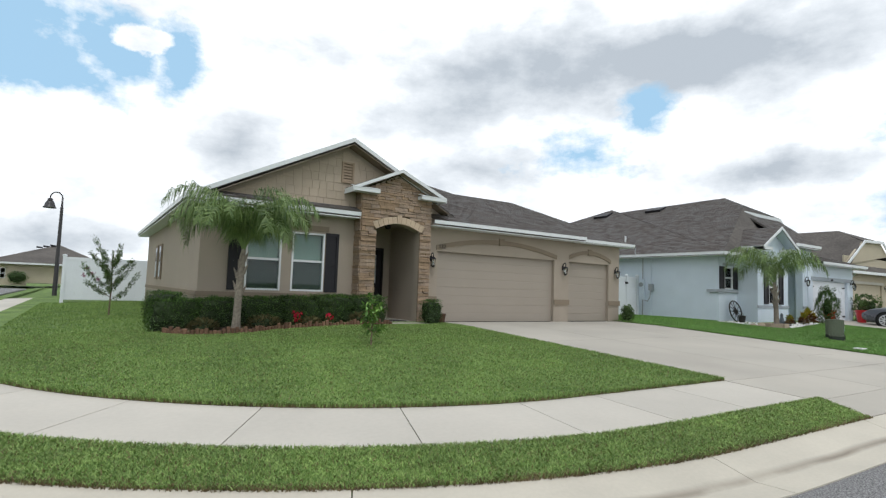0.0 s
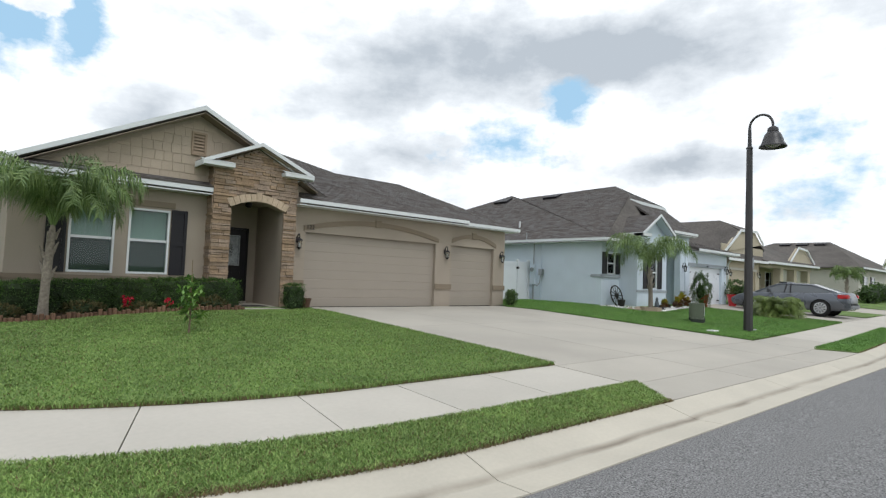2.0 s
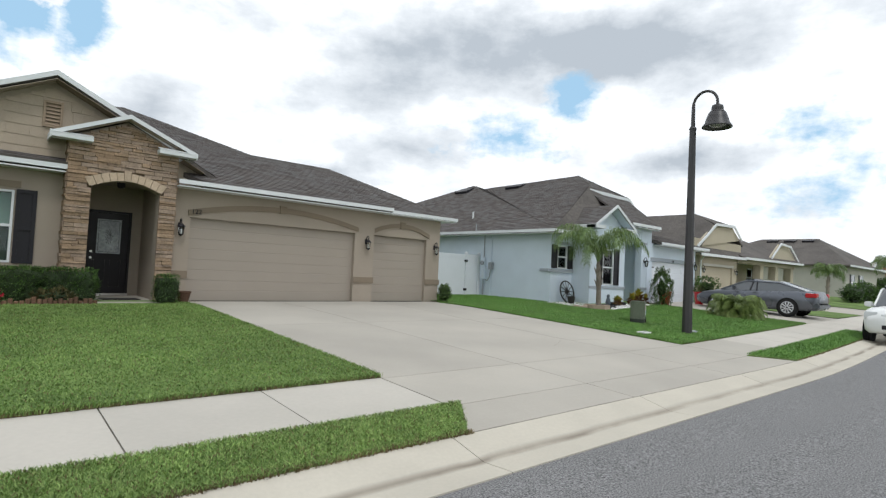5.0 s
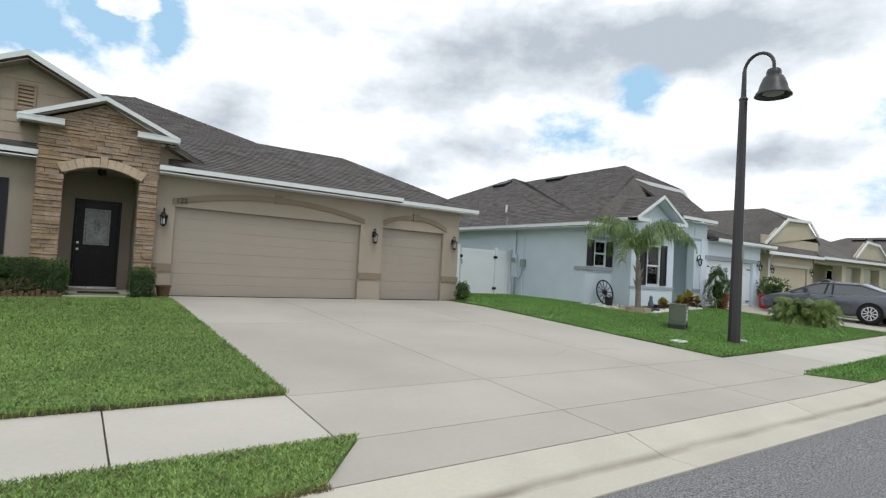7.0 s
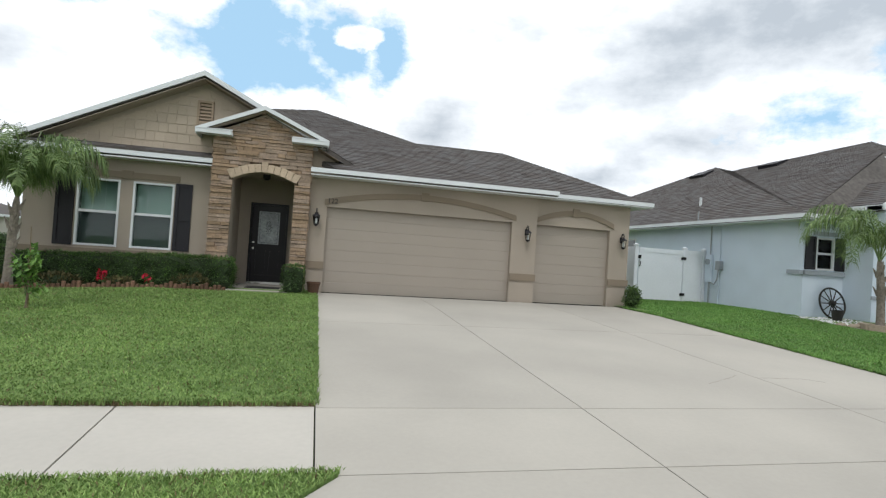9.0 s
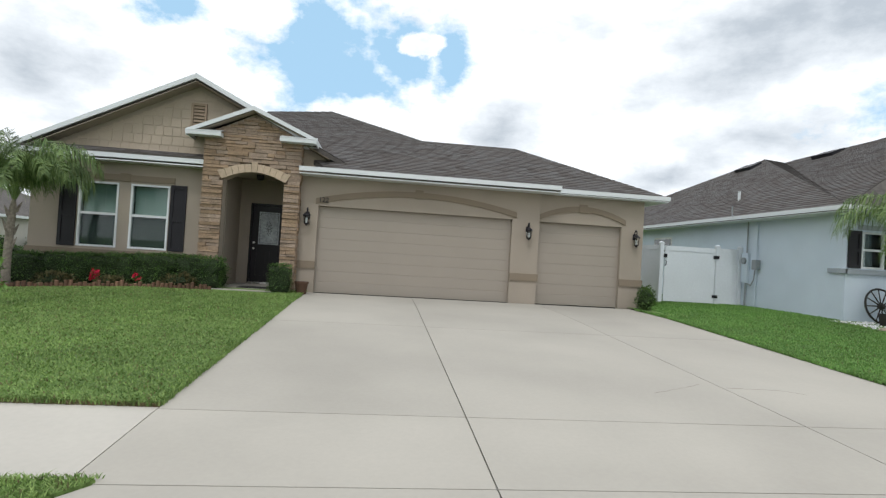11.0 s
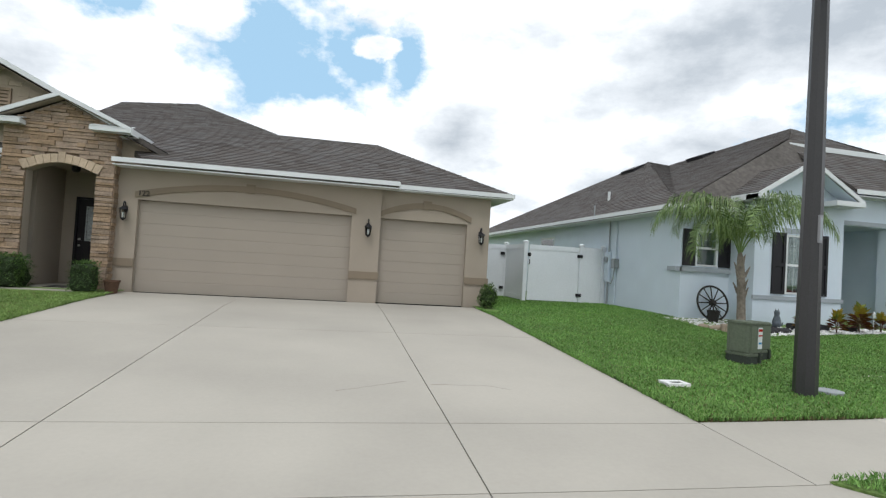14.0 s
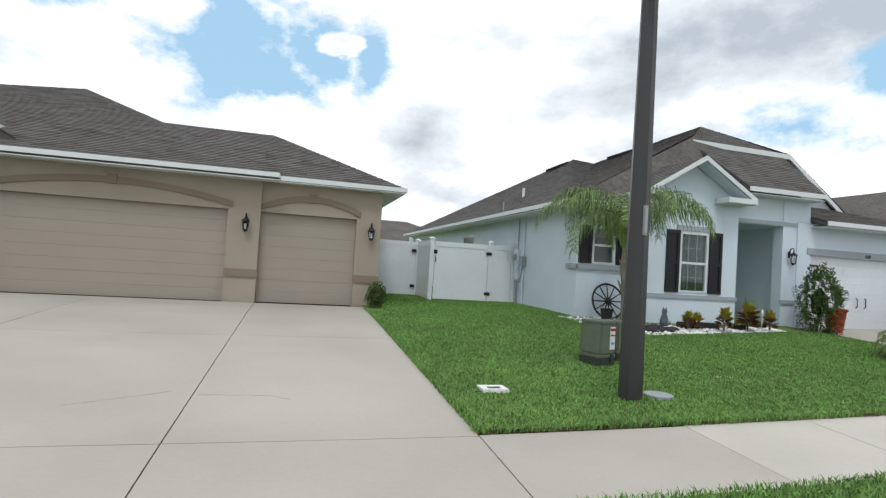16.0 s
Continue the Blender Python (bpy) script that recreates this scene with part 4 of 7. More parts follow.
# portico: stone front with an arched opening
SY = 13.52           # face of the backing behind the stones
AX0, AX1, SPR, CRN = 6.60, 8.00, 3.10, 3.30
portico = part("portico", wall_y(6.16, 8.34, SY + 0.04, SY + 0.32, G - 0.3, SPR, [(AX0, AX1, G - 0.3, SPR)]), "stucco_tan", house, "stone-clad entry portico")
bm = bmesh.new()
n = 16
for i in range(n):
    a, b = AX0 + (AX1 - AX0) * i / n, AX0 + (AX1 - AX0) * (i + 1) / n
    solid([(a, SY + 0.04, arch_z(a, AX0, AX1, SPR, CRN)), (b, SY + 0.04, arch_z(b, AX0, AX1, SPR, CRN)), (b, SY + 0.04, 4.1), (a, SY + 0.04, 4.1)], (0, 0.28, 0), bm)
box(6.16, AX0, SY + 0.04, SY + 0.32, SPR, 4.1, bm)
box(AX1, 8.34, SY + 0.04, SY + 0.32, SPR, 4.1, bm)
solid([(6.16, SY + 0.04, 4.1), (8.34, SY + 0.04, 4.1), (8.34, SY + 0.04, 4.15), (PP[0], SY + 0.04, PP[1] - 0.12), (6.16, SY + 0.04, 4.15)], (0, 0.28, 0), bm)
part("arch_wall", bm, "stucco_tan", portico)
bar((5.76, FP, PE - 0.01), (PP[0], FP, PP[1] + 0.015), 0.035, 0.095, house, name="rake_board")
bar((PP[0], FP - 0.001, PP[1] + 0.015), (8.74, FP - 0.001, PE - 0.01), 0.035, 0.095, house, name="rake_board")
for xe in (5.84, 8.66):
    part("portico_soffit", solid([(xe, FP + 0.04, PE - 0.085), (PP[0], FP + 0.04, PP[1] - 0.085), (PP[0], SY + 0.03, PP[1] - 0.085), (xe, SY + 0.03, PE - 0.085)], (0, 0, -0.012)), "stucco_tan", house)
for a, b in ((5.78, 6.55), (7.88, 8.72)):
    part("eave_return", box(a, b, FP - 0.04, SY + 0.02, PE - 0.125, PE - 0.02, bevel=0.006), "white_paint", house)
    part("return_cap", solid([(a, FP - 0.05, PE - 0.02), (b, FP - 0.05, PE - 0.02), (b, SY, PE + 0.06), (a, SY, PE + 0.06)], (0, 0, -0.012)), "white_paint", house)
part("portico_fascia", box(8.70, 8.73, FP - 0.02, 14.9, PE - 0.15, PE - 0.01), "white_paint", house)
part("portico_fascia", box(5.77, 5.80, FP - 0.02, 14.0, PE - 0.15, PE - 0.01), "white_paint", house)
part("portico_side", box(8.34, 8.68, SY + 0.1, 14.9, PE - 0.16, PE - 0.14), "white_paint", house)
part("portico_cheek", box(8.2, 8.34, SY + 0.32, 15.0, 3.4, PE - 0.1), "stucco_tan", house)
part("portico_cheek", box(6.16, 6.3, SY + 0.32, 15.0, 3.4, PE - 0.1), "stucco_tan", house)

# ---- the pale blue house ----
W = 0.62
house2 = thing("house", (28, 20, W), "single-storey pale blue stucco house with grey shingle roof", "house")
B1, B2 = 12.65, 11.80       # faces of the small-window wall and of the bay and garage
part("wall", wall_y(21.95, 23.36, B1, B1 + 0.2, 0.2, 3.4, [(22.36, 22.99, 1.93, 2.85)]), "stucco_blue", house2)
part("wall", box(21.95, 22.15, B1 + 0.2, 34.0, 0.2, 3.4), "stucco_blue", house2)
part("wall", wall_y(23.36, 25.94, B2, B2 + 0.2, 0.2, 3.75, [(24.25, 25.05, 1.36, 2.83)]), "stucco_blue", house2)
part("wall", box(23.36, 23.54, B2 + 0.2, B1 + 0.2, 0.2, 3.75), "stucco_blue", house2)
part("wall", box(25.74, 25.94, B2 + 0.2, 13.9, 0.2, 3.9), "stucco_blue", house2)
part("wall", box(25.94, 27.83, 13.8, 14.0, 0.2, 3.9), "stucco_blue", house2)
part("wall", box(27.38, 27.83, B2 + 0.03, B2 + 0.33, 0.2, 3.9), "stucco_blue", house2)
part("wall", box(25.94, 27.38, B2 + 0.05, B2 + 0.3, 3.20, 3.9), "stucco_blue", house2)
part("wall", box(27.63, 27.83, B2 + 0.33, 13.8, 0.2, 3.9), "stucco_blue", house2)
part("wall", wall_y(27.83, 32.66, B2, B2 + 0.3, 0.2, 3.35, [(28.29, 32.04, 0.2, 2.52)]), "stucco_blue", house2)
part("wall", box(32.46, 32.66, B2 + 0.3, 34.0, 0.2, 3.35), "stucco_blue", house2)
part("wall", box(22.15, 32.46, 33.8, 34.0, 0.2, 3.35), "stucco_blue", house2)
part("gable_wall", solid([(23.2, B2 + 0.02, 3.75), (25.94, B2 + 0.02, 3.75), (24.6, B2 + 0.02, 4.5)], (0, 0.15, 0)), "stucco_blue", house2)
part("entry_ceiling", box(25.94, 27.63, B2 + 0.3, 13.8, 3.2, 3.24), "stucco_blue", house2)
part("ceiling", box(22.15, 32.46, 14.0, 33.8, 3.3, 3.34), "room_shade", house2)
side = part("side_window", box(21.93, 21.955, 20.9, 22.3, 2.28, 2.95), "white_paint", house2, "small high side window in the pale blue wall")
part("sash", box(21.915, 21.935, 20.98, 21.58, 2.35, 2.88), "car_pane", side)
part("sash", box(21.915, 21.935, 21.62, 22.22, 2.35, 2.88), "car_pane", side)
part("window_sill", box(21.90, 21.95, 20.85, 22.35, 2.2, 2.28), "trim_grey", house2)
part("bay_band", box(23.33, 25.97, B2 - 0.035, B2, 1.20, 1.30), "trim_grey", house2)
part("pier_band", box(27.35, 27.86, B2 - 0.01, B2 + 0.03, 1.20, 1.30), "trim_grey", house2)
part("window_sill", box(21.75, 23.36, B1 - 0.06, B1, 1.78, 1.90), "trim_grey", house2)
part("sill_return", box(21.90, 21.95, B1 - 0.06, B1 + 0.5, 1.78, 1.90), "trim_grey", house2)
part("window_head", box(22.25, 23.1, B1 - 0.03, B1, 2.9, 3.02), "trim_grey", house2)
part("window_head", box(24.13, 25.2, B2 - 0.03, B2, 2.87, 2.99), "trim_grey", house2)
part("garage_head", box(28.15, 32.66, B2 - 0.03, B2, 2.54, 2.70), "trim_grey", house2)
part("entry_head", box(25.94, 27.83, B2 + 0.01, B2 + 0.05, 3.22, 3.32), "trim_grey", house2)
sash_window(house2, 22.36, 22.99, 1.93, 2.85, B1, 2.40, grid="upper", shade="screen")
shutter(house2, 21.98, 22.33, 1.93, 2.87, B1)
shutter(house2, 23.02, 23.35, 1.93, 2.87, B1)
sash_window(house2, 24.25, 25.05, 1.36, 2.83, B2, 2.08, grid="both", shade="screen")
shutter(house2, 23.85, 24.22, 1.35, 2.87, B2)
shutter(house2, 25.09, 25.46, 1.35, 2.87, B2)
garage_door(house2, 28.29, 32.04, 0.56, 2.52, B2 + 0.12, "vinyl", 4, 4)
EW = 3.42
roof(house2, [
    [(21.4, 12.1, EW), (21.4, 33.0, EW), (26.75, 22.2, 6.70)],
    [(21.4, 12.1, EW), (26.75, 22.2, 6.70), (28.0, 22.6, 6.72)],
    [(21.4, 12.1, EW), (28.0, 22.6, 6.72), (28.0, 15.8, 6.83), (26.2, 13.9, 5.88)],
    [(21.4, 12.1, EW), (26.2, 13.9, 5.88), (27.9, 13.86, 5.62), (27.9, 13.4, 5.2), (25.5, 12.1, EW)],
    [(26.15, 13.85, 5.70), (28.0, 15.8, 6.83), (29.6, 13.85, 5.66)],
    [(28.0, 15.8, 6.83), (28.0, 22.6, 6.72), (32.9, 26.0, 3.26), (32.9, 13.85, 3.26), (29.6, 13.85, 5.66)],
    [(26.75, 22.2, 6.70), (21.4, 33.0, EW), (32.9, 33.0, EW), (28.0, 22.6, 6.72)],
], 70, bare=(3,))
roof(house2, [
    [(23.07, 11.38, 3.76), (24.54, 11.38, 4.64), (24.54, 15.0, 4.64), (23.07, 13.2, 3.76)],
    [(26.02, 11.38, 3.76), (26.02, 14.0, 3.76), (24.54, 15.0, 4.64), (24.54, 11.38, 4.64)],
], 90, name="bay_roof", thick=0.08)
roof(house2, [[(25.9, 11.45, 4.06), (28.3, 11.45, 4.06), (29.4, 13.83, 5.58), (26.2, 13.83, 5.58)]], 95, name="entry_roof", thick=0.08)
roof(house2, [[(28.28, 11.35, 3.38), (33.2, 11.35, 3.38), (31.2, 13.85, 4.15), (28.28, 13.85, 4.15)]], 97, name="garage_roof", thick=0.1)
part("jerkin_wall", solid([(26.3, 13.87, 5.2), (30.1, 13.87, 5.2), (29.5, 13.87, 5.6), (26.3, 13.87, 5.6)], (0, 0.1, 0)), "trim_grey", house2)
part("jerkin_wall", solid([(28.4, 13.88, 4.0), (31.6, 13.88, 4.0), (30.1, 13.88, 5.22), (28.4, 13.88, 5.22)], (0, 0.1, 0)), "trim_grey", house2)
bar((21.4, 12.08, EW + 0.01), (23.36, 12.08, EW + 0.01), 0.03, 0.11, house2)
bar((21.38, 12.08, EW + 0.01), (21.38, 33.0, EW + 0.01), 0.03, 0.11, house2)
bar((23.03, 11.36, 3.75), (24.54, 11.36, 4.66), 0.035, 0.115, house2, name="rake_board")
bar((24.54, 11.359, 4.66), (26.06, 11.359, 3.75), 0.035, 0.115, house2, name="rake_board")
for a, b in ((23.05, 23.7), (25.2, 26.06)):
    part("eave_return", box(a, b, 11.33, B2, 3.60, 3.73, bevel=0.006), "white_paint", house2)
for xe in (23.1, 25.99):
    part("bay_soffit", solid([(xe, 11.4, 3.675), (24.54, 11.4, 4.555), (24.54, B2, 4.555), (xe, B2, 3.675)], (0, 0, -0.012)), "stucco_blue", house2)
part("bay_soffit", box(23.07, 23.36, 11.4, 13.2, 3.60, 3.64), "white_paint", house2)
part("bay_fascia", box(23.05, 23.07, 11.38, 13.2, 3.60, 3.75), "white_paint", house2)
bar((25.9, 11.43, 4.07), (28.32, 11.43, 4.07), 0.03, 0.115, house2)
bar((28.26, 11.33, 3.39), (33.22, 11.33, 3.39), 0.03, 0.115, house2)
bar((26.1, 13.80, 5.75), (29.6, 13.80, 5.70), 0.06, 0.15, house2, name="rake_board")
bar((29.6, 13.80, 5.70), (31.75, 13.80, 4.12), 0.06, 0.15, house2, name="rake_board")
for a in ((21.4, 23.36, 12.1, B1), (21.4, 21.95, B1, 33.0)):
    part("soffit", box(*a, EW - 0.14, EW - 0.12), "white_paint", house2)
part("soffit", box(28.26, 33.2, 11.35, B2, 3.24, 3.26), "white_paint", house2)
part("soffit", box(25.94, 28.3, 11.45, B2 + 0.05, 3.90, 3.92), "white_paint", house2)
part("jerkin_backing", solid([(26.2, 13.98, 3.5), (32.3, 13.98, 3.5), (29.6, 13.98, 5.58), (26.2, 13.98, 5.62)], (0, 0.1, 0)), "trim_grey", house2)
part("entry_corner", box(27.83, 28.26, B2 + 0.03, B2 + 0.3, 3.36, 3.92), "stucco_blue", house2)
part("entry_flank", box(28.18, 28.26, B2 + 0.3, 13.85, 3.5, 4.2), "stucco_blue", house2)
part("entry_side_wall", box(27.63, 27.825, B2 + 0.34, 13.85, 3.91, 4.4), "stucco_blue", house2)

# ---- street lamps ----


def street_lamp(x, y, z, turn, name_label, size=1.0):
    """A tapered square-sided post with a gooseneck and a bell shade; the arm points along -y before it is turned."""
    L = thing("street_lamp", (0, 0, 0), name_label, "street lamp", "street lamps")
    post = bmesh.new()
    tube([(0, 0, -0.15), (0, 0, 5.450)], [0.135, 0.085], 8, post)
    part("post", post, "lamp_black", L)
    part("collar", lathe([(0.09, 5.430), (0.095, 5.460), (0.07, 5.500)], (0, 0, 0), 12), "lamp_black", L)
    pts = [(0, 0, 5.480), (0, 0, 6.060)]
    for k in range(1, 13):
        a = math.pi * k / 12
        pts.append((0, -0.31 + 0.31 * math.cos(a), 6.060 + 0.34 * math.sin(a)))
    pts.append((0, -0.62, 5.960))
    part("gooseneck", tube(pts, [0.06] + [0.045] + [0.036] * (len(pts) - 2), 8), "lamp_black", L)
    part("cap", lathe([(0.06, 6.000), (0.13, 5.960), (0.145, 5.900), (0.145, 5.820), (0.20, 5.780)], (0, -0.62, 0), 20), "lamp_black", L)
    part("shade", lathe([(0.149, 5.840), (0.211, 5.760), (0.258, 5.630), (0.290, 5.510), (0.345, 5.430), (0.360, 5.395), (0.353, 5.390), (0.282, 5.490), (0.243, 5.610), (0.188, 5.730)], (0, -0.62, 0), 28), "lamp_black", L, smooth=True)
    part("lens", lathe([(0.10, 5.400), (0.2, 5.440), (0.25, 5.520)], (0, -0.62, 0), 16), "utility_lens", L)
    L.matrix_basis = pose(x, y, z, 0, 0, turn) @ Matrix.Scale(size, 4)
    return L


M["utility_lens"] = surface("utility_lens", (0.2, 0.2, 0.2), 0.3, vary=0.1, bump=0)
M["grey_tag"] = surface("grey_tag", (0.26, 0.26, 0.27), 0.6, vary=0.1, bump=0)
lamp = street_lamp(18.91, 5.77, height(18.91, 5.77) - 0.03, 0, "dark bronze street lamp with a bell shade on a gooseneck")
part("number_tag", box(18.91 - 0.022, 18.91 + 0.022, 5.77 - 0.135, 5.77 - 0.10, 2.10, 2.43), "grey_tag", lamp, "white strip of pole numbers")
part("number_bar", box(18.91 - 0.012, 18.91 + 0.012, 5.77 - 0.139, 5.77 - 0.12, 2.13, 2.40), "trim_grey", lamp)
street_lamp(-1.55, 41.0, height(-1.55, 41.0), -80, "dark street lamp with a bell shade beside the side street", 1.0)

# ---- plants ----


def leaf_mesh(name, leaves, mat, fold=0.25):
    """Many small pointed leaves from (place, direction, length, width)."""
    verts, faces = [], []
    for p, d, ln, w in leaves:
        s = d.cross(Vector((0.3, 0.2, 1))).normalized() * w / 2
        up = s.cross(d).normalized() * w * fold
        k = len(verts)
        verts += [p, p + d * ln * 0.5 + s + up, p + d * ln, p + d * ln * 0.5 - s + up]
        faces += [(k, k + 1, k + 2), (k, k + 2, k + 3)]
    return quick(name, verts, faces, mat)


def rand_dir(rnd):
    while True:
        v = Vector((rnd.uniform(-1, 1), rnd.uniform(-1, 1), rnd.uniform(-1, 1)))
        if 0.05 < v.length < 1:
            return v.normalized()


def bush(name, at, size, count, leaf, mat, label, category, seed, square=False, core=0.8, lumps=0.15, group=""):
    """A shrub: stems, leaves all through an uneven outline, and a near-black core for the shade inside."""
    rnd = random.Random(seed)
    B = thing(name, at, label, category, group)
    x, y, z = at
    sx, sy, sz = size[0] / 2, size[1] / 2, size[2] / 2
    c = Vector((x, y, z + sz))
    leaves = []
    for _ in range(count):
        v = rand_dir(rnd)
        if square:
            m = max(abs(v.x), abs(v.y), abs(v.z))
            v = v / m * (0.9 + 0.1 * m)
        r = (1 + lumps * noise.noise(v * 2.2 + Vector((seed, 0, 0))) * 2) * rnd.uniform(0.72, 1.05) ** 0.5
        p = c + Vector((v.x * sx, v.y * sy, v.z * sz)) * r
        p.z = max(p.z, z + 0.02)
        d = (v + rand_dir(rnd) * 0.9 + Vector((0, 0, 0.3))).normalized()
        leaves.append((p, d, leaf * rnd.uniform(0.7, 1.3), leaf * rnd.uniform(0.4, 0.6)))
    under(leaf_mesh("foliage", leaves, mat), B)
    # added solid core, coloured near-black as the shade between the leaves
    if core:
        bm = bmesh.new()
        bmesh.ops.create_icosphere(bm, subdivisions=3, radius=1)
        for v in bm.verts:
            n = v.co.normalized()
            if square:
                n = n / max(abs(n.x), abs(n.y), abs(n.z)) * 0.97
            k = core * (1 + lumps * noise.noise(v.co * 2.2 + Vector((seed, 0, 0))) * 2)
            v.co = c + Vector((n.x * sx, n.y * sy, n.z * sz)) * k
        part("inner_core", bm, "core_shade", B)
    for k in range(4):
        a = rnd.uniform(0, 6.28)
        part("stem", tube([(x + 0.03 * math.cos(a), y + 0.03 * math.sin(a), z - 0.05), (x + sx * 0.4 * math.cos(a), y + sy * 0.4 * math.sin(a), z + sz)], [0.014, 0.006], 5), "bark", B)
    return B


def palm(at, trunk_h, trunk_r, fronds, seed, label, length=1.7, lean=(0.1, 0.0), rise=0.55):
    """A young feather palm: fibrous tapered trunk, old leaf bases, arching fronds with drooping leaflets."""
    rnd = random.Random(seed)
    P = thing("palm_tree", at, label, "palm tree", "young palms")
    x, y, z = at
    pts = [(x + lean[0] * f * f, y + lean[1] * f * f, z - 0.1 + (trunk_h + 0.1) * f) for f in (0, 0.08, 0.2, 0.4, 0.6, 0.8, 0.92, 1)]
    part("trunk", tube(pts, [trunk_r * k for k in (1.35, 1.2, 1.0, 0.9, 0.92, 0.85, 0.7, 0.4)], 12), "palm_trunk", P)
    top = Vector(pts[-1])
    for k in range(9):
        f = 0.45 + 0.05 * k
        a = k * 2.4
        b = Vector((x + lean[0] * f * f, y + lean[1] * f * f, z + trunk_h * f))
        o = Vector((math.cos(a), math.sin(a), 0))
        part("leaf_base", tube([b + o * trunk_r * 0.7, b + o * trunk_r * 1.25 + Vector((0, 0, 0.12)), b + o * trunk_r * 1.8 + Vector((0, 0, 0.22))], [0.04, 0.026, 0.008], 6), "palm_trunk", P)
    for k in range(fronds):
        a = k * 2.39996 + rnd.uniform(-0.25, 0.25)
        inner = 1 - k / (fronds - 1)
        start = rise + (1.50 - rise) * inner ** 0.6 * rnd.uniform(0.9, 1.03)
        ln = length * (0.88 + 0.2 * inner) * rnd.uniform(0.9, 1.1)
        drop = rnd.uniform(2.6, 3.15)
        o = Vector((math.cos(a), math.sin(a), 0))
        spine, p, n = [], top + Vector((0, 0, -0.08)), 16
        for i in range(n + 1):
            spine.append(p.copy())
            ang = start - drop * ((i + 0.5) / n) ** 1.65
            p = p + (o * math.cos(ang) + Vector((0, 0, math.sin(ang)))) * ln / n
        fr = part("frond", tube(spine, [0.016 * (1 - 0.88 * i / n) for i in range(n + 1)], 5), "palm_leaf", P)
        side = o.cross(Vector((0, 0, 1)))
        verts, faces = [], []
        for i in range(16, 98):
            f = i / 100
            j = min(int(f * n), n - 1)
            b = spine[j].lerp(spine[j + 1], f * n - j)
            t = (spine[j + 1] - spine[j]).normalized()
            size = 0.58 * math.sin(math.pi * (0.2 + 0.68 * f)) * rnd.uniform(0.75, 1.2)
            for sgn in (-1, 1):
                d = (side * sgn * rnd.uniform(0.45, 0.9) + t * 0.6 + Vector((0, 0, rnd.uniform(-0.5, 0.4)))).normalized()
                d2 = (d * 0.5 + Vector((0, 0, -1)) * rnd.uniform(0.9, 1.9)).normalized()
                w = (t + side * rnd.uniform(-0.3, 0.3)) * 0.0095
                m = b + d * size * 0.4
                e = m + d2 * size * 0.7
                q = len(verts)
                verts += [b - w * 0.6, b + w * 0.6, m + w, m - w, e]
                faces += [(q, q + 1, q + 2, q + 3), (q + 3, q + 2, q + 4)]
        under(quick("leaf_blade", verts, faces, "palm_leaf"), fr)
    return P


palm((2.78, 12.35, height(2.78, 12.35)), 1.85, 0.085, 24, 5, "young palm with arching feathery fronds in a planting bed", 2.3, (0.06, 0.0), 1.1)
palm((21.85, 10.35, height(21.85, 10.35)), 1.75, 0.092, 13, 8, "young palm with arching fronds in white gravel", 2.75, (-0.06, 0.05), 0.98)

# hedge along the window wall: leafy blocks
for k in range(6):
    x = 1.75 + 0.9 * k
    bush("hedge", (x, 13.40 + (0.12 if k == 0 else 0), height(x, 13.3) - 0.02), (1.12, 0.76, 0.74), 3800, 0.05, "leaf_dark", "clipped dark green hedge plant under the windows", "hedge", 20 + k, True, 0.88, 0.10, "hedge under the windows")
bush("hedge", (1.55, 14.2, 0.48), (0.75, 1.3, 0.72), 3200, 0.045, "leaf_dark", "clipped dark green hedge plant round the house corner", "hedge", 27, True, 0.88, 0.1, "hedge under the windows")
for k, (x, y, w, h) in enumerate(((2.2, 12.78, 0.6, 0.28), (3.5, 12.78, 0.75, 0.3), (4.6, 12.84, 0.5, 0.22), (6.0, 12.85, 0.7, 0.3))):
    bush("ground_shrub", (x, y, height(x, y)), (w, 0.45, h), 420, 0.09, "leaf_olive", "low brownish-green shrub in the planting bed", "shrub", 40 + k, False, 0.7, 0.2, "bed shrubs")
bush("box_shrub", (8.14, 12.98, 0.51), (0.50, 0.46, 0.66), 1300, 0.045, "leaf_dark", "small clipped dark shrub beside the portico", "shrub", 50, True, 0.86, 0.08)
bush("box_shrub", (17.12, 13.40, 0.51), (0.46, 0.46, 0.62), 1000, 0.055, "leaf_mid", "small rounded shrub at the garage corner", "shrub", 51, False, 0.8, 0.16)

# log edging of the bed
edging = thing("bed_edging", (4.2, 12.55, 0.48), "weathered reddish log edging round the planting bed", "edging")
M["log"] = surface("log", (0.15, 0.085, 0.055), 0.95, vary=0.25, grain=40, bump=0.5, each=0.3)
rnd = random.Random(9)
path = [(1.45, 13.1), (1.8, 12.3), (2.35, 12.05), (3.05, 12.05), (3.6, 12.4), (4.8, 12.58), (5.8, 12.6), (6.75, 12.66)]
for (ax, ay), (bx, by) in zip(path, path[1:]):
    ln = math.hypot(bx - ax, by - ay)
    n = max(1, round(ln / 0.088))
    for i in range(n):
        f = (i + 0.5) / n
        x, y = ax + (bx - ax) * f, ay + (by - ay) * f
        h = rnd.uniform(0.10, 0.19)
        z = height(x, y)
        part("log", lathe([(0.040, -0.1), (0.042, h - 0.012), (0.034, h)], (x, y, z), 8), "log", edging)
M["mulch"] = surface("mulch", (0.075, 0.05, 0.035), 1.0, vary=0.4, grain=60, bump=1.0, bump_scale=70)
bm = solid([(x, y, height(x, y) + 0.03) for x, y in path] + [(6.75, WY, 0.53), (2.2, WY, 0.53), (1.3, 14.9, 0.53)], (0, 0, -0.08))
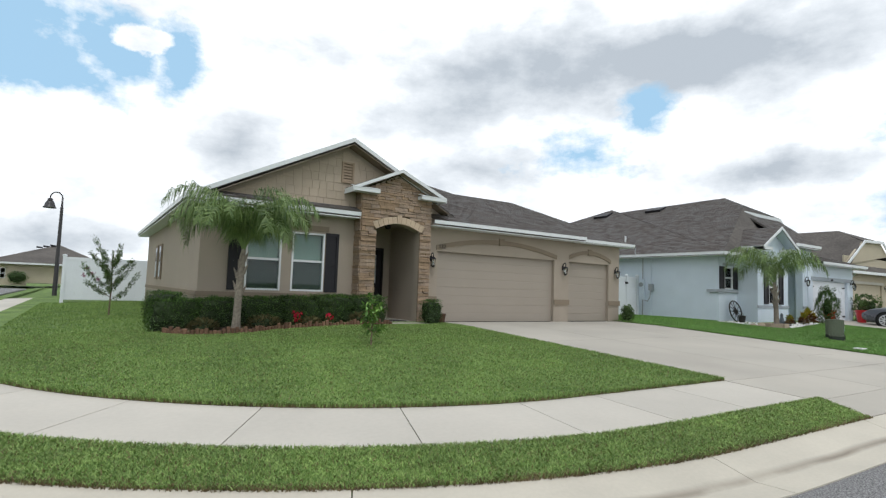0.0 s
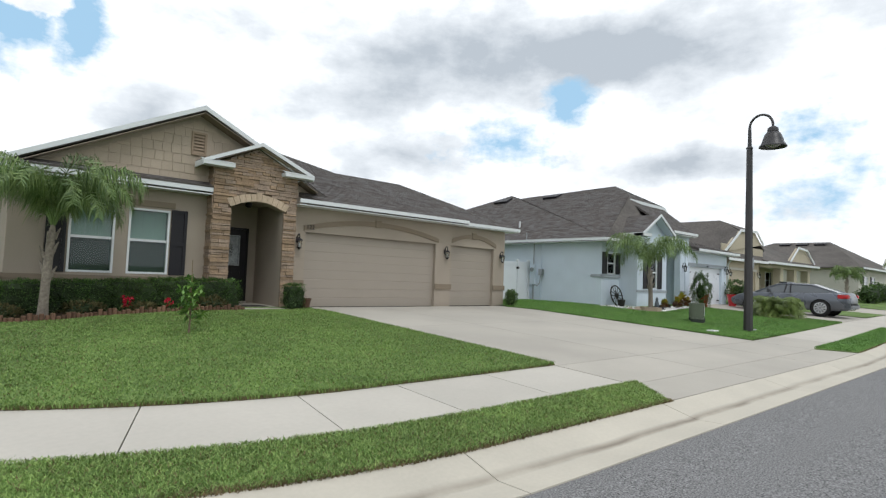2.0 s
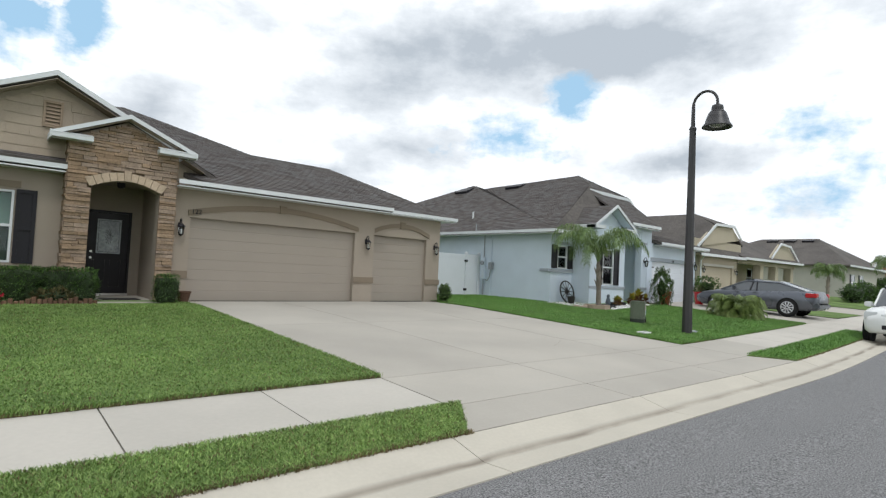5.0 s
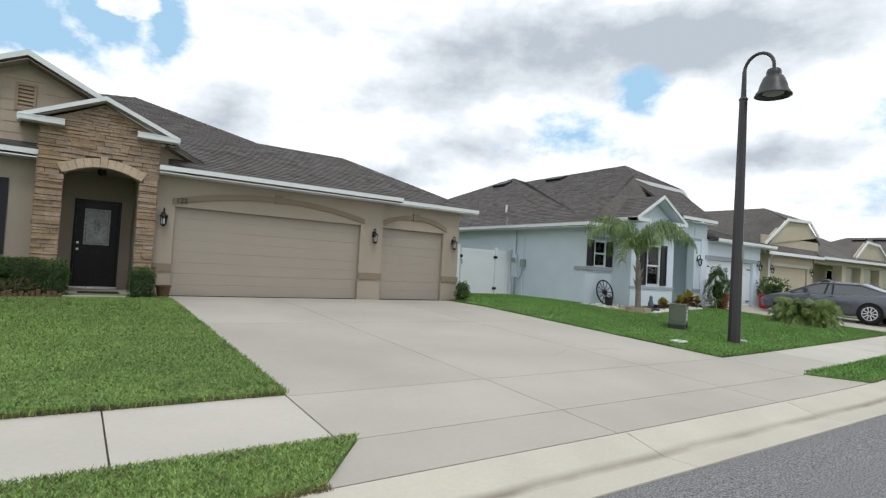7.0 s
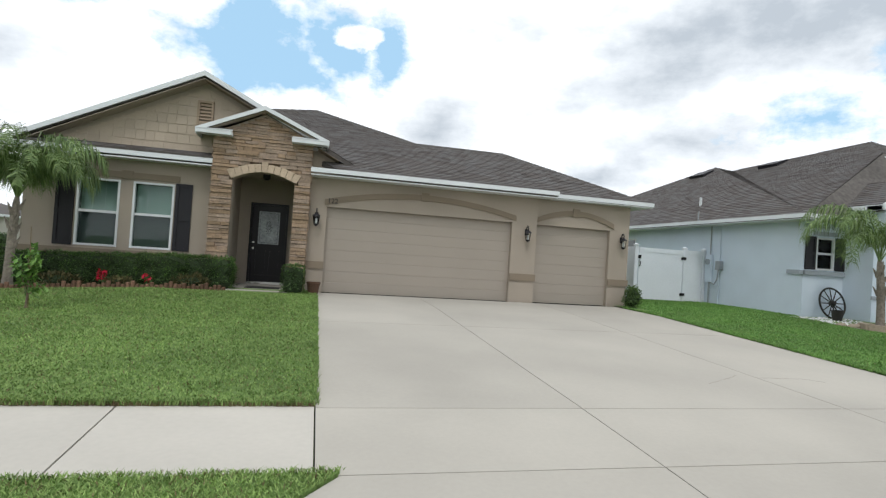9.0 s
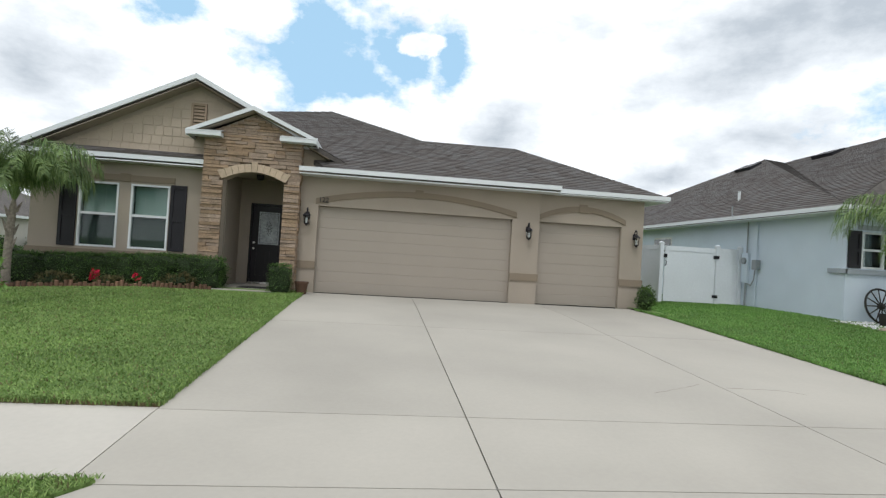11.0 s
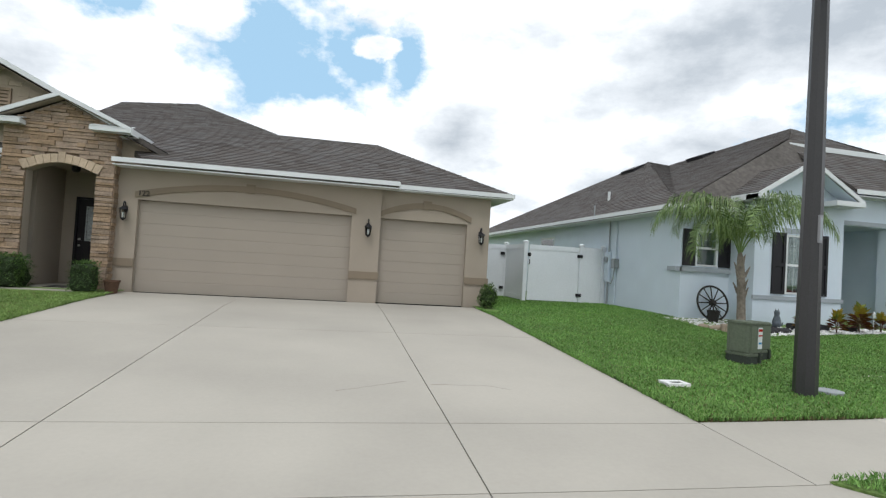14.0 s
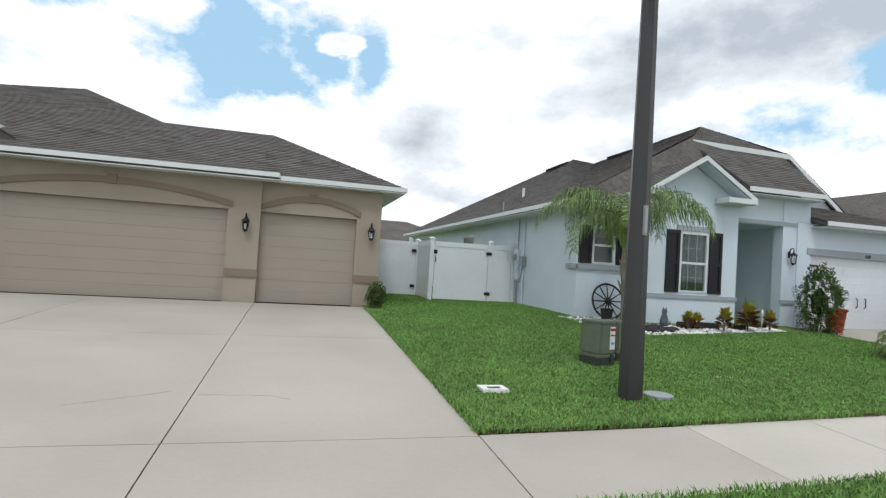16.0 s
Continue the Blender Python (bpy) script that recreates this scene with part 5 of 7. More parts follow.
tagged(obj("planting_bed", bm, "mulch"), "dark mulch planting bed under the windows", "flower bed", kind="structure")

# red flowers and the young tree on the lawn
M["red_petal"] = surface("red_petal", (0.55, 0.02, 0.06), 0.6, vary=0.15, bump=0)
for k, (x, y, n, h) in enumerate(((4.28, 12.82, 26, 0.40), (5.12, 12.86, 12, 0.32))):
    F = thing("flower", (x, y, height(x, y)), "small plant with bright red flowers in the bed", "flower", "red flowers")
    rnd = random.Random(60 + k)
    petals, lv = [], []
    for i in range(n):
        c = Vector((x + rnd.uniform(-0.1, 0.1), y + rnd.uniform(-0.08, 0.08), height(x, y) + h * rnd.uniform(0.45, 1)))
        for j in range(5):
            petals.append((c, rand_dir(rnd), 0.05, 0.04))
    for i in range(60):
        lv.append((Vector((x + rnd.uniform(-0.13, 0.13), y + rnd.uniform(-0.1, 0.1), height(x, y) + h * rnd.uniform(0, 0.7))), rand_dir(rnd), 0.08, 0.03))
    under(leaf_mesh("bloom", petals, "red_petal"), F)
    under(leaf_mesh("foliage", lv, "leaf_mid"), F)
    part("stem", tube([(x, y, height(x, y) - 0.03), (x, y, height(x, y) + h * 0.8)], 0.008, 5), "leaf_mid", F)


M["leaf_sap"] = surface("leaf_sap", (0.09, 0.19, 0.04), 0.5, vary=0.2, grain=6, bump=0, island=0.35, hue=(0.14, 0.25, 0.05), spec=0.4)


def sapling(at, h, spread, count, leaf, mat, label, seed, name="sapling", stems=5):
    """A thin young tree: a stem with ascending twigs and leaves set along them."""
    rnd = random.Random(seed)
    x, y, z = at
    S = thing(name, at, label, "tree")
    part("trunk", tube([(x, y, z - 0.05), (x + 0.02, y, z + h * 0.4), (x - 0.01, y, z + h * 0.92)], [0.018 * h ** 0.5, 0.013 * h ** 0.5, 0.004], 6), "bark", S)
    leaves = []
    for k in range(stems):
        a = k * 2.4 + rnd.uniform(-0.3, 0.3)
        f = 0.25 + 0.6 * k / stems
        b = Vector((x, y, z + h * f))
        o = Vector((math.cos(a), math.sin(a), 0)) * spread * rnd.uniform(0.6, 1.0) * (1.1 - 0.5 * f)
        e = b + o + Vector((0, 0, h * 0.28 * rnd.uniform(0.7, 1.4)))
        m = b + o * 0.5 + Vector((0, 0, h * 0.10))
        part("branch", tube([b, m, e], [0.008 * h ** 0.5, 0.006, 0.002], 5), "bark", S)
        for i in range(count):
            g = rnd.uniform(0.2, 1.05)
            p = b.lerp(m, g * 2) if g < 0.5 else m.lerp(e, g * 2 - 1)
            leaves.append((p + rand_dir(rnd) * 0.03 * h, (rand_dir(rnd) + o.normalized() * 0.4).normalized(), leaf * rnd.uniform(0.7, 1.3), leaf * 0.45))
    for i in range(count):
        leaves.append((Vector((x, y, z + h * rnd.uniform(0.45, 1.0))), (rand_dir(rnd) + Vector((0, 0, 0.5))).normalized(), leaf * rnd.uniform(0.7, 1.3), leaf * 0.45))
    under(leaf_mesh("foliage", leaves, mat), S)
    return S


sap = sapling((4.5, 9.25, height(4.5, 9.25)), 0.86, 0.24, 26, 0.13, "leaf_sap", "knee-high young broad-leaved tree on the lawn", 71, stems=7)
part("cane", tube([(4.53, 9.27, height(4.5, 9.25) - 0.05), (4.50, 9.25, height(4.5, 9.25) + 1.25)], [0.008, 0.005], 6), "thatch", sap, "thin pale support cane")
crape = sapling((0.64, 19.3, height(0.64, 19.3)), 2.0, 0.85, 260, 0.07, "leaf_mid", "young flowering tree with thin spreading twigs on the side lawn", 72, "young_tree", 13)
rnd = random.Random(73)
M["pink_petal"] = surface("pink_petal", (0.28, 0.05, 0.14), 0.6, vary=0.15, bump=0)
bl = []
for c in ((0.02, 19.3, 1.75), (-0.05, 19.25, 1.55), (0.15, 19.3, 1.6), (0.3, 19.2, 1.45)):
    for i in range(40):
        bl.append((Vector(c) + rand_dir(rnd) * rnd.uniform(0, 0.08), rand_dir(rnd), 0.04, 0.035))
under(leaf_mesh("blossom", bl, "pink_petal"), crape)

# pot by the garage
pot = thing("plant_pot", (8.60, 13.2, 0.51), "dark brown plant pot beside the garage door", "pot")
part("pot_body", lathe([(0.11, 0.0), (0.15, 0.24), (0.165, 0.25), (0.165, 0.29), (0.145, 0.29), (0.13, 0.22)], (8.60, 13.2, 0.51), 18), "log", pot)

# ---- front door ----
M["door_paint"] = surface("door_paint", (0.014, 0.012, 0.014), 0.45, vary=0.1, grain=30, bump=0.1, spec=0.25)
M["leaded"] = surface("leaded", (0.34, 0.37, 0.38), 0.25, vary=0.25, grain=22, bump=0.8, bump_scale=45, spec=0.6)
M["steel"] = surface("steel", (0.55, 0.53, 0.5), 0.3, metal=1.0, vary=0.05, bump=0)
DY = 15.45
door = thing("front_door", (7.33, DY, 0.55), "dark panelled front door with a leaded glass light", "door")
part("door_frame", wall_y(6.84, 7.82, DY - 0.03, DY + 0.1, 0.55, 2.72, [(6.89, 7.77, 0.55, 2.67)]), "door_paint", door, "dark door frame")
leaf = part("door_leaf", wall_y(6.895, 7.765, DY + 0.02, DY + 0.065, 0.60, 2.665, [(7.06, 7.60, 1.62, 2.50), (7.03, 7.28, 0.78, 1.45), (7.38, 7.63, 0.78, 1.45)]), "door_paint", door)
for a, b in ((7.03, 7.28), (7.38, 7.63)):
    part("door_panel", box(a, b, DY + 0.032, DY + 0.05, 0.78, 1.45, bevel=0.012), "door_paint", leaf)
part("glass_light", box(7.06, 7.60, DY + 0.03, DY + 0.05, 1.62, 2.50), "leaded", leaf, "frosted leaded glass")
came = bmesh.new()
for k in range(12):
    a = math.pi * 2 * k / 12
    c, s_ = math.cos(a), math.sin(a)
    tube([(7.33 + 0.03 * c, DY + 0.026, 2.06 + 0.03 * s_), (7.33 + 0.07 * math.cos(a + 0.2), DY + 0.026, 2.06 + 0.13 * math.sin(a + 0.2)), (7.33 + 0.085 * c, DY + 0.026, 2.06 + 0.2 * s_)], 0.006, 4, came)
for a, b in (((7.10, 1.66), (7.56, 1.66)), ((7.10, 2.46), (7.56, 2.46)), ((7.10, 1.66), (7.10, 2.46)), ((7.56, 1.66), (7.56, 2.46))):
    tube([(a[0], DY + 0.028, a[1]), (b[0], DY + 0.028, b[1])], 0.005, 4, came)
part("leading", came, "black_paint", leaf)
part("threshold", box(6.84, 7.82, DY - 0.08, DY + 0.02, 0.545, 0.60), "steel", door)
for z in (1.50, 1.66):
    part("door_knob", lathe([(0.03, 0), (0.03, 0.02)], (6.955, 0, 0), 10), "steel", door).matrix_basis = Matrix.Translation((0, DY + 0.02, z)) @ Matrix.Rotation(radians(90), 4, "X") 
mat_ = thing("door_mat", (7.4, 14.0, 0.55), "dark door mat in the entry", "mat")
part("mat_body", box(7.0, 7.8, 13.75, 14.3, 0.546, 0.56, bevel=0.004), "black_paint", mat_)
ent = thing("ceiling_lamp", (7.3, 14.2, 3.36), "small bronze ceiling lamp in the entry", "lamp")
part("lamp_body", lathe([(0.05, -0.16), (0.09, -0.12), (0.09, -0.02), (0.06, 0.0)], (7.3, 14.2, 3.36), 12), "black_paint", ent)

for x, y in ((8.56, GY), (14.06, GY), (16.96, GY2)):
    wall_lantern(x, y, 2.32)
wall_lantern(27.6, B2 + 0.03, 2.40)
wall_lantern(32.4, B2, 2.42)


def writing(body, x, y, z, size, mat, name, label):
    """Built-in lettering on a wall that faces the street, as a mesh."""
    c = bpy.data.curves.new(name, "FONT")
    c.body, c.size, c.extrude, c.align_x = body, size, 0.008, "CENTER"
    ob = bpy.data.objects.new("tmp", c)
    scene.collection.objects.link(ob)
    me = bpy.data.meshes.new_from_object(ob.evaluated_get(bpy.context.evaluated_depsgraph_get()))
    bpy.data.objects.remove(ob)
    me.materials.append(M[mat])
    w = new(name, me)
    w.matrix_basis = pose(x, y, z, 90, 0, 0)
    return tagged(w, label, "sign")


writing("122", 8.93, GY - 0.046, 2.73, 0.17, "black_paint", "house_number", "black house number 122 on the garage arch trim")
writing("118", 30.2, B2 - 0.04, 2.55, 0.13, "black_paint", "house_number", "small dark house number on the garage head trim")

# ---- white vinyl fence between the houses ----
def fence_panel(parent, p, q, z0, z1, gate=False):
    """Tongue-and-groove boards between two rails."""
    p, q = Vector((*p, 0)), Vector((*q, 0))
    d = q - p
    ln = d.length
    d.normalize()
    n = Vector((d.y, -d.x, 0))
    def plank(a, b, lo, hi, t, name):
        c = [p + d * a - n * t, p + d * b - n * t]
        return part(name, solid([(*c[0].xy, lo), (*c[1].xy, lo), (*c[1].xy, hi), (*c[0].xy, hi)], n * 2 * t), "vinyl", parent)
    plank(0, ln, z1 - 0.15, z1, 0.025, "top_rail")
    plank(0, ln, z0 + 0.05, z0 + 0.2, 0.025, "bottom_rail")
    k = max(1, round(ln / 0.16))
    for i in range(k):
        plank(ln * i / k + 0.0006, ln * (i + 1) / k - 0.0006, z0 + 0.2, z1 - 0.15, 0.012, "board")


def fence_post(parent, x, y, z0, z1):
    bm = box(x - 0.064, x + 0.064, y - 0.064, y + 0.064, z0 - 0.1, z1, bevel=0.008)
    part("post", bm, "vinyl", parent)
    part("post_cap", lathe([(0.105, 0), (0.105, 0.03), (0.02, 0.07)], (x, y, z1), 4), "vinyl", parent)


FZ = 0.56
fence = thing("fence", (19.2, 17.4, FZ), "white vinyl privacy fence between the two houses", "fence")
fence_panel(fence, (19.20, 16.62), (19.20, 18.55), FZ, 2.40)
fence_panel(fence, (17.25, 18.6), (19.2, 18.6), FZ, 2.40)
for x, y in ((19.2, 16.6), (19.2, 18.6), (21.1, 16.6), (21.87, 16.6)):
    fence_post(fence, x, y, FZ, 2.44)
fence_panel(fence, (21.17, 16.6), (21.8, 16.6), FZ, 2.40)
gate = thing("gate", (20.15, 16.6, FZ), "white vinyl gate with black hinges", "gate")
fence_panel(gate, (19.30, 16.56), (21.0, 16.56), FZ + 0.02, 2.38)
for z in (0.85, 2.1):
    part("hinge", box(20.93, 21.12, 16.51, 16.535, z - 0.05, z + 0.05, bevel=0.006), "black_paint", gate)
part("latch", box(19.25, 19.36, 16.50, 16.535, 2.0, 2.12, bevel=0.008), "black_paint", gate)
part("handle", tube([(19.31, 16.52, 1.75), (19.31, 16.47, 1.78), (19.31, 16.47, 1.88), (19.31, 16.52, 1.91)], 0.014, 6), "black_paint", gate)
for z in (0.9, 2.1):
    part("hinge", box(18.98, 19.14, 18.52, 18.55, z - 0.05, z + 0.05, bevel=0.006), "black_paint", fence)
fence2 = thing("fence", (1.0, 29.5, 0.5), "tall white vinyl fence beside the corner house", "fence")
fence_panel(fence2, (-0.85, 29.5), (2.6, 29.5), 0.40, 2.35)
fence_panel(fence2, (2.6, 29.5), (2.6, 45.0), 0.40, 2.35)
fence_panel(fence2, (-0.85, 29.55), (-0.85, 48.0), 0.40, 2.35)
fence_post(fence2, -0.85, 29.5, 0.40, 2.40)
fence_post(fence2, 2.6, 29.5, 0.40, 2.40)

# ---- meters, pipes and roof vents ----
M["grey_box"] = surface("grey_box", (0.29, 0.31, 0.32), 0.5, vary=0.06, bump=0.05)
WX = 21.95
meter = thing("electric_meter", (WX, 16.1, 1.0), "grey electric meter and conduits on the pale blue wall", "meter")
part("meter_box", box(WX - 0.16, WX, 15.72, 15.92, 1.78, 2.08, bevel=0.01), "grey_box", meter)
part("dial", tube([(WX - 0.02, 16.35, 2.05), (WX - 0.14, 16.35, 2.05)], 0.10, 16), "grey_box", meter)
part("panel", box(WX - 0.09, WX, 16.2, 16.5, 1.35, 2.3, bevel=0.01), "stucco_blue", meter)
part("conduit", tube([(WX - 0.05, 16.3, 0.5), (WX - 0.05, 16.3, 1.35)], 0.03, 8), "grey_box", meter)
part("conduit", tube([(WX - 0.05, 16.3, 2.3), (WX - 0.05, 16.3, 3.4), (WX - 0.62, 16.3, 3.44), (WX - 0.62, 16.3, 3.75)], 0.022, 8), "grey_box", meter)
part("conduit", tube([(WX - 0.04, 15.86, 0.5), (WX - 0.04, 15.86, 3.3)], 0.022, 8), "stucco_blue", meter)
part("cable", tube([(WX - 0.08, 15.85, 1.78), (WX - 0.1, 15.87, 1.45), (WX - 0.1, 16.0, 1.28), (WX - 0.08, 16.2, 1.34)], 0.02, 8), "grey_box", meter)
acbox = thing("disconnect_box", (WX - 0.1, 16.75, 0.6), "grey utility box on a short post", "utility box")
part("box_body", box(WX - 0.22, WX - 0.02, 16.62, 16.9, 0.92, 1.28, bevel=0.015), "grey_box", acbox)
part("box_post", tube([(WX - 0.1, 16.76, 0.5), (WX - 0.1, 16.76, 0.93)], 0.03, 8), "grey_box", acbox)


def roof_vent(x, y, z, slope_turn, label="low dark roof vent"):
    v = thing("roof_vent", (0, 0, 0), label, "vent", "roof vents")
    part("hood", solid([(-0.30, -0.5, -0.06), (0.30, -0.5, -0.06), (0.30, -0.5, 0.07), (-0.30, -0.5, 0.13)], (0, 1.0, 0)), "black_paint", v)
    v.matrix_basis = pose(x, y, z, 0, slope_turn, 0)


roof_vent(27.45, 19.6, 6.50, -27.7)
roof_vent(26.0, 22.2, 6.26, -31.5)
vp = thing("vent_pipe", (22.65, 17.9, 4.15), "short white vent pipe on the roof", "pipe")
part("pipe", tube([(22.65, 17.9, 4.1), (22.65, 17.9, 4.5)], 0.045, 10), "white_paint", vp)
vp = thing("vent_pipe", (17.3, 16.6, 3.5), "small white vent pipe on the roof edge", "pipe")
part("pipe", tube([(17.35, 15.8, 3.5), (17.35, 15.8, 3.86)], 0.04, 10), "white_paint", vp)
part("cap", lathe([(0.07, 0), (0.07, 0.05), (0.02, 0.08)], (17.35, 15.8, 3.84), 10), "white_paint", vp)

# ---- the pale blue house's front garden ----
HB = height(23.5, 11.2)
rnd = random.Random(31)
M["gravel"] = surface("gravel", (0.72, 0.71, 0.70), 0.9, vary=0.2, grain=30, bump=0.5, island=0.25)
bed = [(21.3, 10.55), (22.2, 9.95), (23.6, 10.2), (25.0, 10.45), (26.6, 10.9), (26.7, 11.45), (23.1, 11.45), (23.0, 12.6), (21.9, 12.6)]
tagged(obj("gravel_bed", solid([(x, y, height(x, y) + 0.03) for x, y in bed], (0, 0, -0.06)), "gravel"), "white gravel bed along the house front", "flower bed", kind="structure")
vs, fs = [], []
for k in range(1500):
    x = rnd.uniform(21.4, 26.6)
    y = rnd.uniform(10.0 + max(0, (x - 22.2)) * 0.2 + max(0, 22.2 - x) * 0.5, 11.4 if x > 23.1 else 12.5)
    r = rnd.uniform(0.02, 0.05)
    z = height(x, y) + 0.03
    q = len(vs)
    a = rnd.uniform(0, 3)
    for i in range(4):
        vs.append((x + r * math.cos(a + i * 1.57), y + r * math.sin(a + i * 1.57), z))
    vs.append((x + r * 0.2, y, z + r * rnd.uniform(0.6, 1.1)))
    fs += [(q + i, q + (i + 1) % 4, q + 4) for i in range(4)]
tagged(quick("gravel", vs, fs, "gravel"), "white gravel stones", "gravel", kind="stuff")

wheel = thing("wagon_wheel", (22.5, 12.2, height(22.5, 12.2)), "old black wagon wheel leaning on the wall", "wheel")
M["old_iron"] = surface("old_iron", (0.03, 0.027, 0.025), 0.7, vary=0.25, bump=0.3)
R = 0.43
rim = bmesh.new()
tube([(R * math.cos(2 * math.pi * k / 32), 0, R * math.sin(2 * math.pi * k / 32)) for k in range(33)], 0.026, 6, rim, cap=False)
wheel.matrix_basis = Matrix.Identity(4)
part("rim", rim, "old_iron", wheel)
part("hub", tube([(0, -0.09, 0), (0, -0.04, 0), (0, 0.07, 0)], [0.05, 0.075, 0.06], 12), "old_iron", wheel)
for k in range(12):
    a = 2 * math.pi * k / 12
    part("spoke", tube([(0.05 * math.cos(a), 0, 0.05 * math.sin(a)), (R * math.cos(a), 0, R * math.sin(a))], [0.018, 0.013], 6), "old_iron", wheel)
wheel.matrix_basis = pose(22.70, 12.36, height(22.5, 12.3) + R + 0.03, -14, 0, 0)

bucket = thing("bucket", (22.42, 11.95, HB), "small dark bucket by the wagon wheel", "bucket")
part("bucket_body", lathe([(0.11, 0.0), (0.15, 0.26), (0.165, 0.28), (0.14, 0.28), (0.10, 0.03)], (22.42, 11.95, height(22.42, 11.95) + 0.03), 14), "old_iron", bucket)
part("bucket_handle", tube([(22.42 + 0.15 * math.cos(a), 11.95, height(22.42, 11.95) + 0.30 + 0.1 * math.sin(a)) for a in (0, 0.5, 1.0, 1.57, 2.1, 2.6, 3.14)], 0.006, 5), "old_iron", bucket)
M["stone_block"] = surface("stone_block", (0.36, 0.29, 0.22), 0.95, vary=0.2, grain=25, bump=0.6, each=0.15)
ring = thing("palm_ring", (21.85, 10.35, height(21.85, 10.35)), "low tan stone blocks round the palm's foot", "edging")
for k in range(6):
    a = math.pi / 3 * k
    o = box(-0.18, 0.18, -0.07, 0.07, -0.02, 0.18, bevel=0.012)
    bmesh.ops.transform(o, matrix=pose(21.85 + 0.30 * math.sin(a), 10.35 - 0.30 * math.cos(a), height(21.85, 10.35), 0, 0, math.degrees(a)), verts=o.verts)
    part("block", o, "stone_block", ring)
M["slate"] = surface("slate", (0.035, 0.033, 0.035), 0.85, vary=0.3, grain=20, bump=0.6, each=0.3)
for k, (x, y, r) in enumerate(((22.75, 10.65, 0.24), (23.05, 10.55, 0.17), (22.6, 10.45, 0.14), (22.95, 10.8, 0.2), (23.3, 10.7, 0.12), (21.6, 10.75, 0.16), (21.45, 11.0, 0.13), (22.3, 11.1, 0.15))):
    bm = bmesh.new()
    bmesh.ops.create_icosphere(bm, subdivisions=2, radius=r)
    for v in bm.verts:
        v.co *= 1 + 0.25 * noise.noise(v.co * 6 + Vector((k * 3, 0, 0)))
        v.co.z *= 0.45
        v.co += Vector((x, y, height(x, y) + 0.06))
    tagged(obj("rock", bm, "slate" if k < 5 else "stone_block"), "dark flat rock on the white gravel" if k < 5 else "reddish flat rock at the bed's edge", "rock", "garden rocks")
bm = lathe([(0.09, 0.0), (0.12, 0.06), (0.115, 0.16), (0.085, 0.27), (0.06, 0.33), (0.075, 0.38), (0.07, 0.44), (0.03, 0.47)], (0, 0, 0), 14)
for sx in (-0.04, 0.04):
    tube([(sx, 0, 0.44), (sx * 1.3, 0, 0.52)], [0.03, 0.003], 6, bm)
tube([(0.1, 0, 0.05), (0.17, 0, 0.06), (0.2, 0, 0.14)], [0.03, 0.025, 0.015], 6, bm)
M["statue_grey"] = surface("statue_grey", (0.11, 0.13, 0.15), 0.7, vary=0.25, grain=20)
st = tagged(obj("cat_statue", bm, "statue_grey", smooth=True), "grey garden cat statue sitting among rocks", "statue")
st.matrix_basis = pose(23.1, 10.75, height(23.15, 10.75) + 0.12) @ Matrix.Scale(0.8, 4)
log = thing("planter_trough", (24.2, 11.15, HB), "low dark trough under the bay window", "planter")
part("trough", box(23.75, 24.75, 10.95, 11.2, HB - 0.02, HB + 0.17, bevel=0.02), "slate", log)
bb = thing("box_planter", (25.35, 11.0, HB), "small dark square planter on the gravel", "planter")
part("planter_body", box(25.25, 25.45, 10.9, 11.1, HB, HB + 0.16, bevel=0.01), "slate", bb)
M["croton"] = surface("croton", (0.22, 0.12, 0.02), 0.45, vary=0.2, bump=0, island=0.5, hue=(0.10, 0.03, 0.02), spec=0.4)
M["croton_top"] = surface("croton_top", (0.42, 0.30, 0.03), 0.45, vary=0.2, bump=0, island=0.3, hue=(0.16, 0.19, 0.03), spec=0.4)


def croton(x, y, s, seed):
    """A small bush of broad upright leaves, yellow at the crown and red-brown below."""
    rnd = random.Random(seed)
    z = height(x, y) + 0.03
    C = thing("croton", (x, y, z), "croton bush with yellow, orange and dark red leaves", "shrub", "crotons")
    a_, b_ = [], []
    for k in range(3):
        part("stem", tube([(x, y, z - 0.05), (x + rnd.uniform(-0.08, 0.08) * s, y + rnd.uniform(-0.05, 0.05) * s, z + 0.4 * s)], 0.010, 5), "bark", C)
    for k in range(80):
        a = rnd.uniform(0, 6.28)
        e = rnd.uniform(-0.25, 1.2)
        d = Vector((math.cos(a) * math.cos(e), math.sin(a) * math.cos(e), math.sin(e)))
        b = Vector((x, y, z + (0.18 + 0.28 * max(e, 0) / 1.35 + rnd.uniform(-0.05, 0.06)) * s)) + d * 0.06 * s
        (a_ if e > 0.6 else b_).append((b, d, rnd.uniform(0.17, 0.26) * s, 0.12 * s))
    under(leaf_mesh("upper_foliage", a_, "croton_top"), C)
    under(leaf_mesh("lower_foliage", b_, "croton"), C)


for k, (x, y, s) in enumerate(((23.72, 10.75, 0.8), (24.05, 10.85, 0.75), (24.55, 10.6, 1.0), (25.35, 10.75, 1.25), (26.05, 10.85, 0.9), (25.6, 11.0, 0.9))):
    croton(x, y, s * 0.8, 80 + k)
stake = thing("garden_light", (25.75, 10.75, HB), "thin white garden stake light", "lamp")
part("stake", tube([(25.78, 10.8, HB - 0.05), (25.78, 10.8, HB + 0.46)], 0.012, 6), "white_paint", stake)
part("light_cap", lathe([(0.03, 0.42), (0.035, 0.50), (0.01, 0.55)], (25.78, 10.8, HB), 10), "white_paint", stake)
M["red_glaze"] = surface("red_glaze", (0.42, 0.01, 0.015), 0.25, vary=0.08, bump=0.02, spec=0.6)
